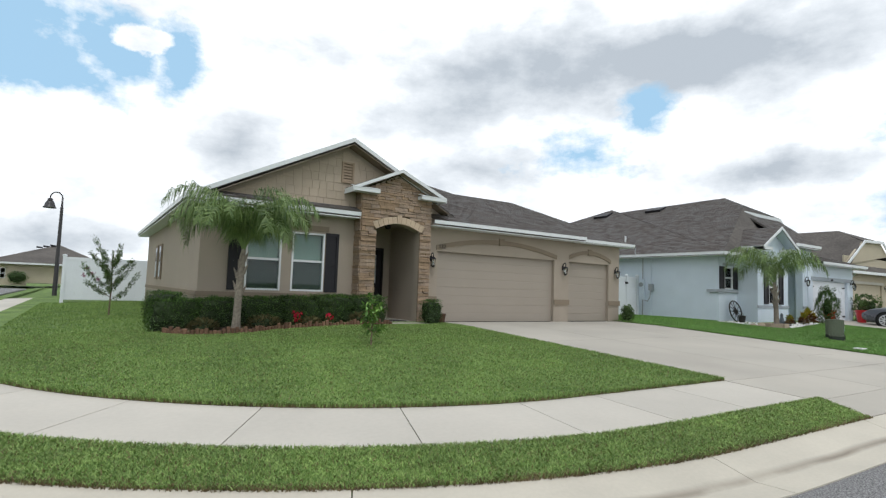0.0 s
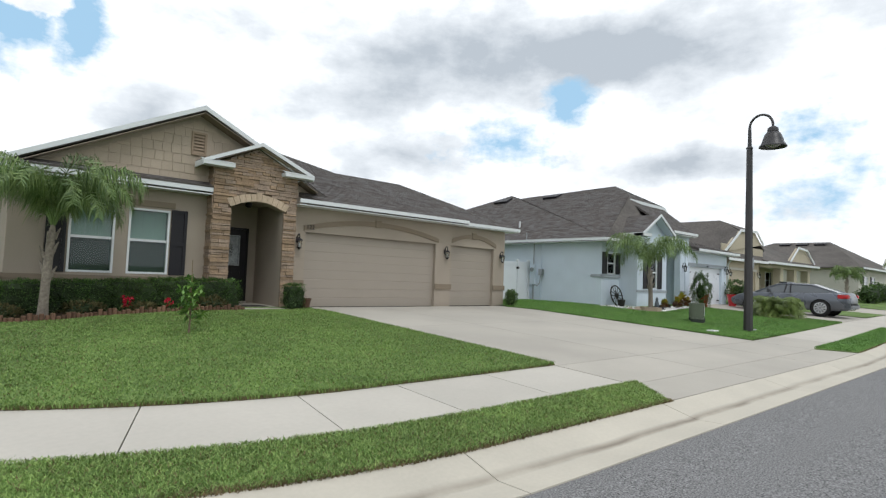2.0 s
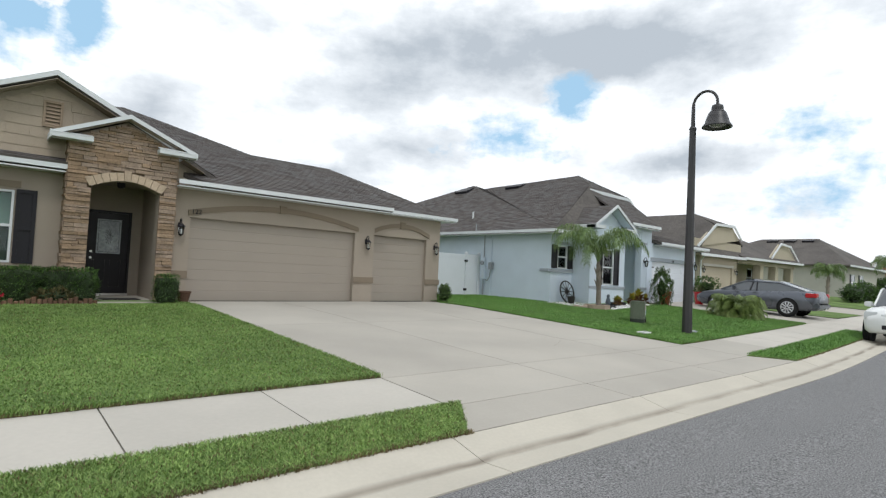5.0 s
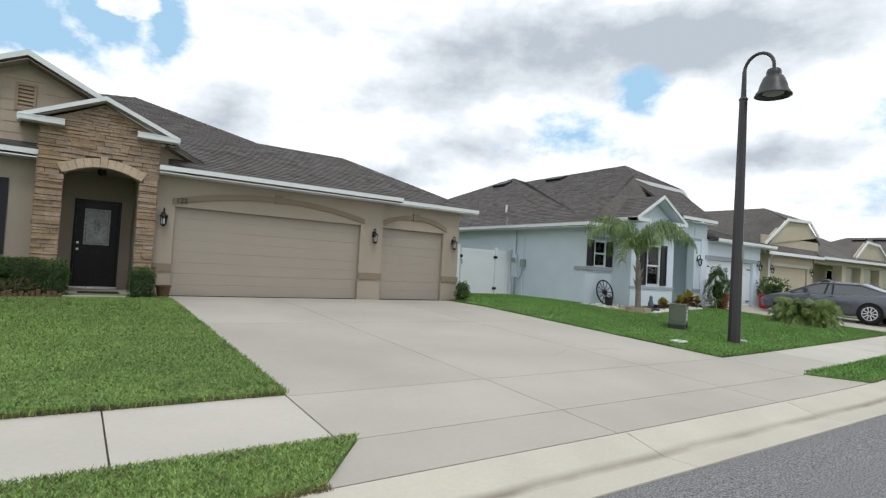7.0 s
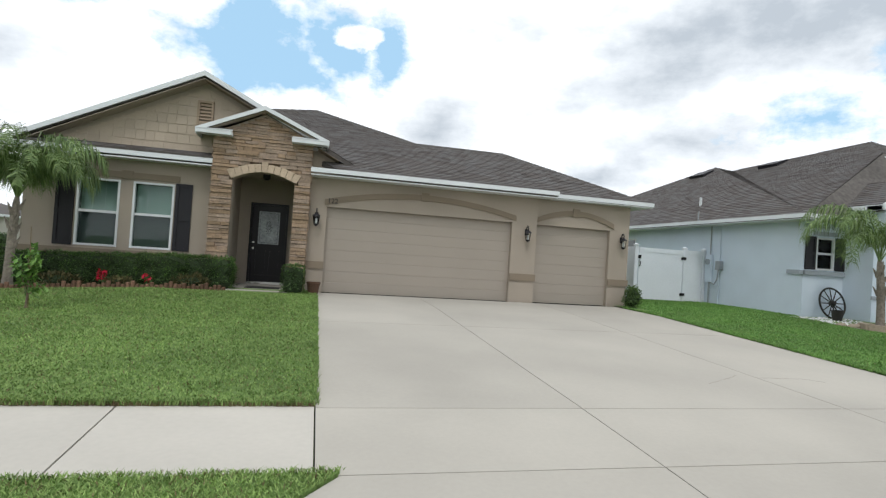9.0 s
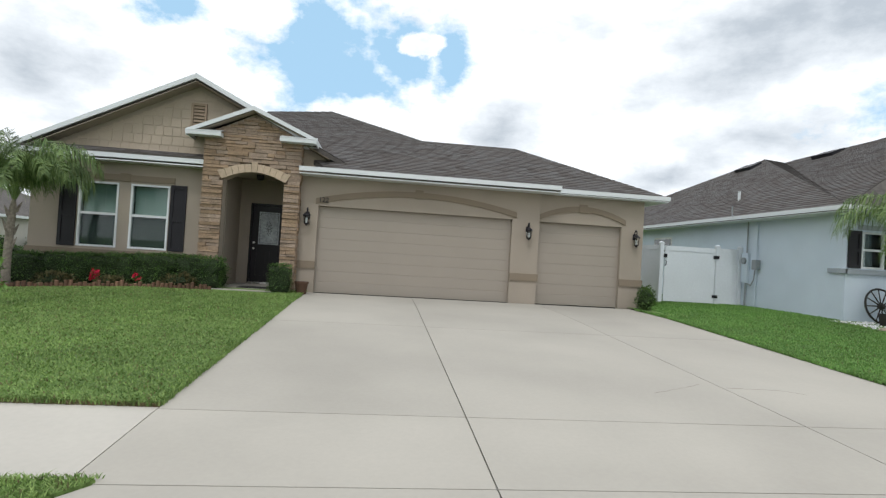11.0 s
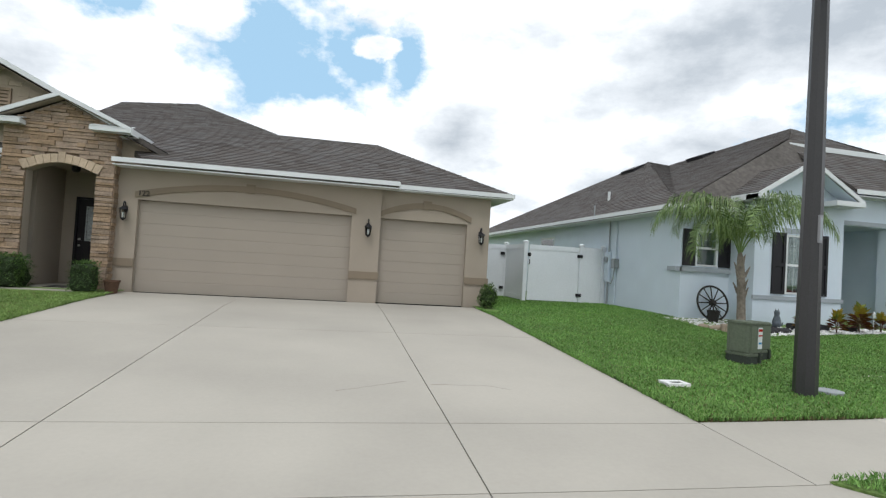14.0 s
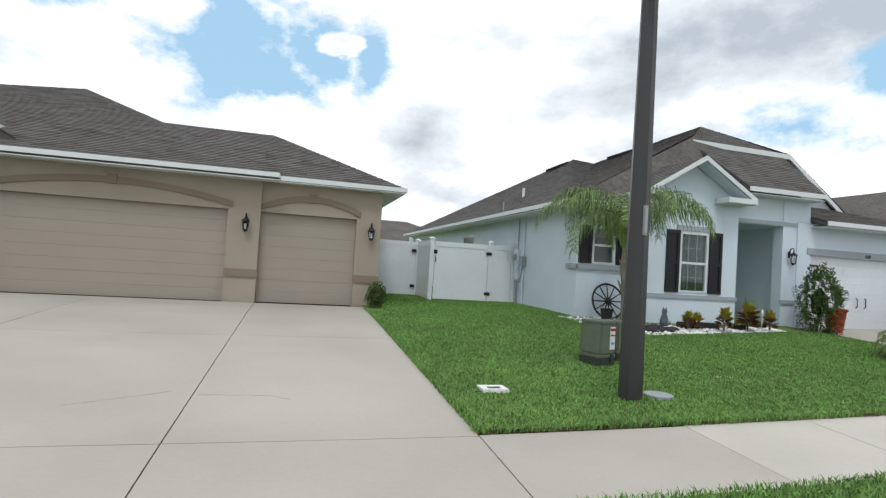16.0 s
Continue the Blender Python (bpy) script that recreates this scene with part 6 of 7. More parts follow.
for k, (x, y) in enumerate(((28.45, 11.2), (31.55, 11.05))):
    z = height(x, y)
    p = thing("flower_pot", (x, y, z), "tall glossy red flower pot with a spiky plant", "pot", "red pots")
    part("pot_body", lathe([(0.17, 0.0), (0.24, 0.52), (0.27, 0.54), (0.27, 0.60), (0.22, 0.60), (0.2, 0.5)], (x, y, z), 20), "red_glaze", p)
    rr = random.Random(90 + k)
    lv = []
    for i in range(46):
        a, e = rr.uniform(0, 6.28), rr.uniform(0.2, 1.4)
        lv.append((Vector((x, y, z + 0.55 + rr.uniform(0, 0.35))), Vector((math.cos(a) * math.cos(e), math.sin(a) * math.cos(e), math.sin(e))), rr.uniform(0.3, 0.5), 0.03))
    under(leaf_mesh("foliage", lv, "leaf_mid"), p)
    part("stem", tube([(x, y, z + 0.4), (x, y, z + 0.95)], 0.02, 6), "bark", p)
bush("shrub", (27.7, 11.0, height(27.7, 11.0)), (0.9, 0.8, 1.55), 7000, 0.055, "leaf_dark", "tall loose dark green shrub beside the garage", "shrub", 61, False, 0.38, 0.4)
bush("shrub", (32.9, 11.3, height(32.9, 11.3)), (1.5, 1.2, 1.3), 1600, 0.10, "leaf_dark", "dark shrub between two garages", "shrub", 62, False, 0.6, 0.3)
part("garage_handle", tube([(30.0, B2 + 0.09, 1.18), (30.0, B2 + 0.05, 1.22), (30.0, B2 + 0.05, 1.42), (30.0, B2 + 0.09, 1.46)], 0.014, 6), "black_paint", house2)
part("garage_handle", tube([(30.3, B2 + 0.09, 1.18), (30.3, B2 + 0.05, 1.22), (30.3, B2 + 0.05, 1.42), (30.3, B2 + 0.09, 1.46)], 0.014, 6), "black_paint", house2)
for x0, x1 in ((28.33, 28.64), (31.7, 32.0)):
    for z in (0.85, 2.25):
        part("strap_hinge", box(x0, x1, B2 + 0.095, B2 + 0.115, z - 0.025, z + 0.025), "black_paint", house2)


def feather_bush(at, fronds, length, seed, label):
    """A low fountain of drooping feathery fronds."""
    rnd = random.Random(seed)
    x, y, z = at
    P = thing("pygmy_palm", at, label, "palm shrub")
    part("stump", lathe([(0.16, -0.05), (0.17, 0.12), (0.08, 0.22)], at, 10), "palm_trunk", P)
    for k in range(fronds):
        a = k * 2.39996
        ang = 0.55 + 1.0 * (1 - rnd.random() ** 1.5)
        ln = length * rnd.uniform(0.8, 1.1)
        o = Vector((math.cos(a), math.sin(a), 0))
        p, spine = Vector((x, y, z + 0.14)), []
        for i in range(9):
            spine.append(p.copy())
            p = p + (o * math.cos(ang) + Vector((0, 0, math.sin(ang)))) * ln / 8
            ang -= 0.24
        fr = part("frond", tube(spine, [0.012 - 0.001 * i for i in range(9)], 4), "palm_light", P)
        side = o.cross(Vector((0, 0, 1)))
        vs, fs = [], []
        for i in range(4, 60):
            f = i / 60 * 8
            j = min(int(f), 7)
            b = spine[j].lerp(spine[j + 1], f - j)
            t = (spine[j + 1] - spine[j]).normalized()
            for sg in (-1, 1):
                d = (side * sg + t * 0.6 + Vector((0, 0, rnd.uniform(-0.5, 0.3)))).normalized()
                e = b + d * 0.34 * math.sin(math.pi * (0.1 + 0.85 * i / 60)) + Vector((0, 0, -0.14))
                w = t * 0.008
                q = len(vs)
                vs += [b - w, b + w, e]
                fs.append((q, q + 1, q + 2))
        under(quick("leaf_blade", vs, fs, "palm_light"), fr)


feather_bush((26.3, 7.35, height(26.3, 7.35)), 150, 1.2, 66, "low bushy palm on the lawn by the driveway")

# ---- utility boxes and covers in the lawn ----
M["utility_green"] = surface("utility_green", (0.115, 0.135, 0.095), 0.6, vary=0.12, grain=30, bump=0.1)
M["utility_dark"] = surface("utility_dark", (0.035, 0.042, 0.034), 0.7, vary=0.15, bump=0.1)


def pedestal(x, y, w, d, h, turn, label, sticker=True):
    z = height(x, y)
    U = thing("utility_box", (0, 0, 0), label, "utility box", "green utility boxes")

    def slab(k, lo, hi, name, mat, bev):
        bm = bmesh.new()
        ring = [(w / 2 * k * sx, d / 2 * k * sy) for sx, sy in ((-1, -0.6), (-0.8, -1), (0.8, -1), (1, -0.6), (1, 0.6), (0.8, 1), (-0.8, 1), (-1, 0.6))]
        solid([(a, b, lo) for a, b in ring], (0, 0, hi - lo), bm)
        bmesh.ops.bevel(bm, geom=bm.edges[:], offset=bev, segments=2, affect="EDGES")
        return part(name, bm, mat, U)
    slab(0.97, -0.05, 0.15, "base", "utility_dark", 0.008)
    slab(1.0, 0.15, 0.19, "flange", "utility_green", 0.006)
    slab(0.96, 0.19, h - 0.03, "cover", "utility_green", 0.02)
    slab(0.99, h - 0.05, h, "lid", "utility_green", 0.018)
    if sticker:
        lab = part("warning_label", box(0.03, 0.14, -d * 0.48 - 0.004, -d * 0.48 + 0.002, h - 0.40, h - 0.08), "white_paint", U, "white warning label with red and blue bars")
        part("label_bar", box(0.035, 0.135, -d * 0.48 - 0.008, -d * 0.48, h - 0.14, h - 0.10), "red_glaze", lab)
        part("label_bar", box(0.035, 0.135, -d * 0.48 - 0.008, -d * 0.48, h - 0.21, h - 0.19), "red_glaze", lab)
        part("label_bar", box(0.05, 0.12, -d * 0.48 - 0.008, -d * 0.48, h - 0.33, h - 0.30), "label_blue", lab)
    part("lock", box(0.04, 0.10, -d / 2 - 0.02, -d / 2 + 0.01, 0.06, 0.2, bevel=0.006), "utility_dark", U)
    U.matrix_basis = pose(x, y, z, 0, 0, turn)


M["label_blue"] = surface("label_blue", (0.05, 0.25, 0.5), 0.5, vary=0.05, bump=0)
pedestal(19.52, 7.50, 0.40, 0.40, 0.66, 20, "rounded green utility pedestal with a warning label on the lawn")
pedestal(19.98, 7.80, 0.36, 0.36, 0.62, 20, "second green utility pedestal behind the first", False)
grate = thing("meter_cover", (17.48, 6.22, height(17.48, 6.22)), "white square water meter box lid set in grass", "cover")
zc = height(17.48, 6.22) + 0.04
bm = wall_y(-0.15, 0.15, -0.03, 0.03, -0.11, 0.11, [(-0.07, 0.09, -0.06, 0.05)])
bmesh.ops.transform(bm, matrix=pose(17.44, 6.16, zc, -90, 0, 0), verts=bm.verts)
part("lid_frame", bm, "gravel", grate)
part("lid_inset", box(17.37, 17.53, 6.10, 6.22, zc - 0.02, zc + 0.02), "utility_dark", grate)
cov = thing("manhole_cover", (19.34, 5.86, height(19.34, 5.86)), "round grey concrete cover set in the lawn", "cover")
part("cover_disc", lathe([(0.165, -0.05), (0.165, 0.06), (0.14, 0.068), (0.13, 0.064)], (19.34, 5.86, height(19.34, 5.86)), 24), "grey_box", cov)
vb = thing("valve_box", (21.0, 6.75, height(21.0, 6.75)), "half-sunken pale valve box lid in the grass", "cover")
part("valve_lid", box(20.84, 21.16, 6.66, 6.78, height(21.0, 6.75) - 0.02, height(21, 6.75) + 0.035, bevel=0.01), "concrete_walk", vb)

# ---- vehicles ----
M["car_grey"] = surface("car_grey", (0.13, 0.14, 0.16), 0.28, metal=0.6, vary=0.03, bump=0, spec=0.6)
M["car_white"] = surface("car_white", (0.72, 0.73, 0.72), 0.25, vary=0.02, bump=0, spec=0.6)
M["tyre"] = surface("tyre", (0.02, 0.02, 0.02), 0.9, vary=0.2, bump=0.2)
M["tail_red"] = surface("tail_red", (0.45, 0.015, 0.02), 0.2, vary=0.05, bump=0, spec=0.6)
M["car_glass"] = surface("car_glass", (0.06, 0.07, 0.078), 0.05, vary=0.02, bump=0, spec=0.9)
M["headlight"] = surface("headlight", (0.6, 0.62, 0.63), 0.12, vary=0.08, bump=0, spec=0.8)


def vehicle(label, category, paint, stations, cabin, wheel_r, axles, at, turn, width):
    """A car, nose along +x: body lofted through cross-sections (x, sill, shoulder, deck, half width), glasshouse (x, top, half width), four wheels."""
    V = thing(category, (0, 0, 0), label, "car")
    bm = bmesh.new()
    rings = []
    for x, sill, sho, deck, hw in stations:
        half = [(0.0, sill), (hw * 0.85, sill), (hw * 0.97, sill + 0.10), (hw, (sill + sho) / 2), (hw * 0.985, sho - 0.06), (hw * 0.93, sho), (hw * 0.6, deck), (0.0, deck + 0.015)]
        loop = half + [(-a, b) for a, b in half[-2:0:-1]]
        rings.append([bm.verts.new((x, a, b)) for a, b in loop])
    for r, q in zip(rings, rings[1:]):
        n = len(r)
        for k in range(n):
            bm.faces.new((r[k], r[(k + 1) % n], q[(k + 1) % n], q[k]))
    bm.faces.new(rings[0])
    bm.faces.new(rings[-1][::-1])
    bmesh.ops.recalc_face_normals(bm, faces=bm.faces[:])
    body = part("body", bm, paint, V, smooth=True)
    bm = bmesh.new()
    rings = []
    for x, base, top, hw0, hw1 in cabin:
        loop = [(hw0, base), (hw1 + (hw0 - hw1) * 0.1, base + (top - base) * 0.85), (hw1 * 0.8, top), (0, top + 0.02), (-hw1 * 0.8, top), (-hw1 - (hw0 - hw1) * 0.1, base + (top - base) * 0.85), (-hw0, base)]
        rings.append([bm.verts.new((x, a, b)) for a, b in loop])
    for r, q in zip(rings, rings[1:]):
        for k in range(6):
            bm.faces.new((r[k], r[k + 1], q[k + 1], q[k]))
    bm.faces.new(rings[0])
    bm.faces.new(rings[-1][::-1])
    bmesh.ops.recalc_face_normals(bm, faces=bm.faces[:])
    part("glasshouse", bm, "car_glass", V, "dark tinted glass")
    mid = [c for c in cabin if c[2] == max(k[2] for k in cabin)]
    x0, x1 = min(c[0] for c in mid), max(c[0] for c in mid)
    h1 = mid[0][4]
    top = mid[0][2]
    part("roof", box(x0 - 0.15, x1 + 0.2, -h1 * 0.92, h1 * 0.92, top - 0.02, top + 0.035, bevel=0.015), paint, V)
    for sy in (-1, 1):
        for i, j in zip(cabin, cabin[1:]):
            a = (i[0], sy * (i[4] + (i[3] - i[4]) * 0.1) * 1.01, i[1] + (i[2] - i[1]) * 0.87)
            b = (j[0], sy * (j[4] + (j[3] - j[4]) * 0.1) * 1.01, j[1] + (j[2] - j[1]) * 0.87)
            part("roof_rail", tube([a, b], 0.03, 6), paint, V)
        xm = (x0 + x1) / 2 - 0.1
        for xp in (xm, x0 - 0.35):
            part("pillar", tube([(xp, sy * cabin[1][3] * 1.0, cabin[1][1] - 0.02), (xp - 0.06 + 0.1 * (xp < xm), sy * h1 * 0.99, top - 0.03)], 0.035, 6), "black_paint", V)
        part("door_handle", box(xm - 0.3, xm - 0.12, sy * width - 0.02, sy * width + 0.015, stations[2][2] - 0.14, stations[2][2] - 0.11, bevel=0.006), paint, V)
        part("mirror", box(x1 + 0.42, x1 + 0.56, sy * width * 0.98 - 0.02 * sy, sy * (width + 0.18), cabin[1][1] - 0.02, cabin[1][1] + 0.14, bevel=0.03), paint, V)
    for x in axles:
        for sy in (-1, 1):
            # flat near-black disc in place of the shaded hollow round the tyre
            part("wheel_arch", tube([(x, sy * (width - 0.10), wheel_r), (x, sy * (width + 0.004), wheel_r)], wheel_r + 0.06, 24), "dark_hole", V)
            w = part("wheel", tube([(x, sy * (width - 0.2), wheel_r), (x, sy * (width - 0.19), wheel_r), (x, sy * (width - 0.01), wheel_r), (x, sy * (width + 0.012), wheel_r)], [wheel_r * 0.9, wheel_r, wheel_r, wheel_r * 0.93], 28), "tyre", V)
            # near-black disc behind the spokes, coloured as the shade inside the wheel
            part("rim", tube([(x, sy * (width - 0.02), wheel_r), (x, sy * (width + 0.015), wheel_r)], wheel_r * 0.68, 24), "dark_hole", w)
            for k in range(10):
                a = 2 * math.pi * k / 10
                c, s_ = math.cos(a), math.sin(a)
                part("spoke", tube([(x + 0.04 * c, sy * (width + 0.018), wheel_r + 0.04 * s_), (x + wheel_r * 0.66 * c, sy * (width + 0.018), wheel_r + wheel_r * 0.66 * s_)], [0.016, 0.026], 5), "headlight", w)
            part("rim_ring", tube([(x + wheel_r * 0.68 * math.cos(2 * math.pi * k / 24), sy * (width + 0.015), wheel_r + wheel_r * 0.68 * math.sin(2 * math.pi * k / 24)) for k in range(25)], 0.016, 5, cap=False), "headlight", w)
    V.matrix_basis = pose(*at, 0, 0, turn)
    return V, body


sedan, _ = vehicle("dark grey four-door sedan parked in the driveway", "sedan", "car_grey",
    [(-2.42, 0.42, 0.80, 0.86, 0.62), (-2.30, 0.26, 0.98, 1.02, 0.80), (-1.7, 0.22, 1.00, 1.04, 0.90), (-0.5, 0.20, 0.95, 0.97, 0.92), (0.8, 0.20, 0.92, 0.95, 0.92), (1.5, 0.22, 0.86, 0.93, 0.90), (2.15, 0.25, 0.74, 0.80, 0.84), (2.42, 0.36, 0.62, 0.66, 0.66)],
    [(-1.95, 1.00, 1.03, 0.74, 0.70), (-1.0, 0.97, 1.38, 0.84, 0.62), (0.15, 0.94, 1.42, 0.86, 0.62), (0.45, 0.93, 1.36, 0.86, 0.62), (1.30, 0.92, 0.95, 0.78, 0.74)],
    0.335, (-1.38, 1.42), (30.95, 8.2, height(31, 8.0) + 0.005), 90, 0.92)
for sy in (-1, 1):
    under(obj("tail_light", box(-2.41, -2.0, sy * 0.60, sy * 0.90, 0.78, 0.95, bevel=0.03), "tail_red"), sedan).matrix_parent_inverse = Matrix.Identity(4)
under(obj("bumper", box(-2.47, -2.2, -0.80, 0.80, 0.32, 0.55, bevel=0.05), "car_grey"), sedan).matrix_parent_inverse = Matrix.Identity(4)
suv, _ = vehicle("white compact SUV parked at the kerb", "suv", "car_white",
    [(-2.2, 0.45, 0.95, 1.0, 0.78), (-2.05, 0.30, 1.05, 1.08, 0.88), (-0.8, 0.28, 1.06, 1.08, 0.91), (0.5, 0.28, 1.05, 1.08, 0.91), (1.1, 0.28, 1.02, 1.08, 0.90), (1.9, 0.30, 0.95, 1.02, 0.86), (2.15, 0.34, 0.86, 0.94, 0.80), (2.24, 0.42, 0.74, 0.80, 0.70)],
    [(-2.1, 1.05, 1.50, 0.84, 0.70), (-1.9, 1.05, 1.66, 0.85, 0.70), (0.2, 1.05, 1.68, 0.86, 0.70), (0.4, 1.05, 1.64, 0.86, 0.70), (1.05, 1.05, 1.08, 0.82, 0.76)],
    0.36, (-1.3, 1.35), (26.35, 2.3, height(25, 1.7) + 0.005), 180, 0.91)
for nm, b, mt in (("headlight", (2.02, 2.20, 0.48, 0.80, 0.72, 0.92), "headlight"), ("headlight", (2.02, 2.20, -0.80, -0.48, 0.72, 0.92), "headlight"), ("grille", (2.12, 2.235, -0.42, 0.42, 0.66, 0.86), "headlight"),
                  ("fog_lamp", (2.10, 2.22, 0.52, 0.66, 0.46, 0.58), "black_paint"), ("fog_lamp", (2.10, 2.22, -0.66, -0.52, 0.46, 0.58), "black_paint"), ("air_intake", (2.15, 2.25, -0.4, 0.4, 0.42, 0.58), "black_paint")):
    under(obj(nm, box(*b, bevel=0.02), mt), suv).matrix_parent_inverse = Matrix.Identity(4)

# ---- houses further along the street ----


def trapezoid_gable(parent, a, b, c, d, y, mat):
    """A clipped gable end: a wall of four corners (x, z) with white boards round its head."""
    part("gable_wall", solid([(p[0], y, p[1]) for p in (a, b, c, d)], (0, 0.12, 0)), mat, parent)
    for p, q in ((a, b), (b, c), (c, d)):
        bar((p[0], y - 0.15, p[1] + 0.1), (q[0], y - 0.15, q[1] + 0.1), 0.06, 0.16, parent, name="rake_board")


def far_window(parent, x0, x1, z0, z1, y):
    w = part("window", wall_y(x0, x1, y - 0.03, y + 0.05, z0, z1, [(x0 + 0.06, x1 - 0.06, z0 + 0.06, z1 - 0.06)]), "white_paint", parent)
    part("pane", box(x0 + 0.06, x1 - 0.06, y + 0.0, y + 0.02, z0 + 0.06, z1 - 0.06), "car_glass", w)
    part("meeting_rail", box(x0 + 0.06, x1 - 0.06, y - 0.02, y, (z0 + z1) / 2 - 0.03, (z0 + z1) / 2 + 0.03), "white_paint", w)


def lowpoly_roof(parent, planes, name="roof", mat="shingle_far"):
    bm = bmesh.new()
    for loop in planes:
        solid(loop, (0, 0, -0.12), bm)
    part(name, bm, mat, parent)


H3 = 0.78
house3 = thing("house", (45, 18, H3), "single-storey cream stucco house with a columned porch", "house")
Y3 = 13.6
part("wall", wall_y(37.2, 42.7, Y3, Y3 + 0.25, 0.4, 3.3, [(37.9, 42.0, 0.4, 2.68)]), "stucco_cream", house3)
part("side_wall", box(37.2, 37.4, Y3 + 0.25, 26, 0.4, 3.3), "stucco_cream", house3)
part("porch_wall", box(42.7, 54.0, 16.0, 16.2, 0.4, 3.5), "stucco_cream", house3)
part("porch_side_wall", box(42.5, 42.7, Y3 + 0.25, 16.0, 0.4, 3.4), "stucco_cream", house3)
part("end_wall", box(53.8, 54.0, 16.2, 26, 0.4, 3.4), "stucco_cream", house3)
part("back_wall", box(37.4, 53.8, 25.8, 26, 0.4, 3.4), "stucco_cream", house3)
part("porch_floor", box(42.7, 54.0, Y3, 16.0, 0.4, 0.95), "concrete", house3)
part("porch_ceiling", box(42.7, 54.0, Y3, 16.0, 3.28, 3.32), "white_paint", house3)
part("porch_beam", box(42.7, 54.0, Y3 - 0.05, Y3 + 0.25, 3.1, 3.5), "stucco_cream", house3)
for x in (46.9, 49.9, 53.2):
    part("column", solid([(x - 0.42, Y3 - 0.1, 0.6), (x + 0.42, Y3 - 0.1, 0.6), (x + 0.28, Y3 - 0.1, 3.1), (x - 0.28, Y3 - 0.1, 3.1)], (0, 0.5, 0)), "stucco_cream", house3, "tapered porch column")
garage_door(house3, 37.9, 42.0, 0.82, 2.68, Y3 + 0.1, "stucco_cream", 4)
part("garage_head", box(37.7, 42.2, Y3 - 0.03, Y3, 2.7, 2.85), "stucco_pale", house3)
for x0, x1 in ((44.6, 45.6), (45.8, 46.6), (51.0, 52.0)):
    far_window(house3, x0, x1, 1.6, 3.0, 16.0)
    shutter(house3, x1 + 0.03, x1 + 0.35, 1.6, 3.0, 16.0)
trapezoid_gable(house3, (36.5, 3.75), (39.0, 5.25), (41.7, 5.35), (42.9, 4.55), Y3 - 0.05, "stucco_cream")
trapezoid_gable(house3, (48.5, 3.70), (50.4, 4.85), (52.5, 4.75), (54.4, 3.68), Y3 - 0.05, "stucco_cream")
lowpoly_roof(house3, [
    [(36.2, 13.3, 3.45), (36.2, 26.4, 3.45), (40.3, 26.4, 6.15), (40.3, 15.3, 6.15), (39.0, Y3, 5.3)],
    [(39.0, Y3 - 0.1, 5.32), (41.7, Y3 - 0.1, 5.42), (40.3, 15.3, 6.15)],
    [(41.7, Y3, 5.4), (43.6, Y3, 4.3), (43.6, 26.4, 4.3), (40.3, 26.4, 6.15), (40.3, 15.3, 6.15)],
    [(36.4, 13.15, 3.38), (43.4, 13.15, 3.38), (43.4, Y3, 3.8), (36.4, Y3, 3.8)],
    [(42.4, 13.15, 3.52), (54.6, 13.15, 3.58), (51.4, 17.2, 5.55), (42.4, 17.2, 5.55)],
    [(54.6, 13.15, 3.58), (54.6, 26.4, 3.58), (51.4, 17.2, 5.55)],
    [(42.4, 17.2, 5.55), (51.4, 17.2, 5.55), (54.6, 26.4, 3.58), (42.4, 26.4, 3.58)],
])
part("gable_base", box(36.6, 43.4, Y3 + 0.03, Y3 + 0.1, 3.3, 4.3), "stucco_cream", house3)
bar((36.4, 13.12, 3.40), (43.0, 13.12, 3.44), 0.04, 0.16, house3)
bar((43.0, 13.12, 3.50), (54.7, 13.12, 3.58), 0.04, 0.16, house3)
for x in (37.55, 42.35):
    wall_lantern(x, Y3, 2.45)
part("downpipe", tube([(37.25, Y3 - 0.08, 0.7), (37.25, Y3 - 0.08, 3.0), (37.0, 13.2, 3.3)], 0.045, 8), "white_paint", house3)

H4 = 1.1
house4 = thing("house", (66, 18, H4), "pale stucco house with a dark shingle roof down the street", "house")
part("wall", wall_y(58.6, 73.0, 12.0, 12.25, 0.6, 3.75, [(60.5, 61.9, 1.7, 3.1), (63.5, 64.9, 1.7, 3.1)]), "stucco_pale", house4)
part("wing_wall", wall_y(73.0, 80.0, 13.0, 13.25, 0.6, 3.75, [(76.0, 77.4, 1.7, 3.1)]), "stucco_pale", house4)
part("side_wall", box(58.6, 58.8, 12.25, 26, 0.6, 3.75), "stucco_pale", house4)
part("end_wall", box(79.8, 80.0, 13.25, 26, 0.6, 3.75), "stucco_pale", house4)
part("back_wall", box(58.8, 79.8, 25.8, 26, 0.6, 3.75), "stucco_pale", house4)
for x, yy in ((60.5, 12.0), (63.5, 12.0), (76.0, 13.0)):
    far_window(house4, x, x + 1.4, 1.7, 3.1, yy)
    shutter(house4, x - 0.4, x - 0.03, 1.7, 3.1, yy)
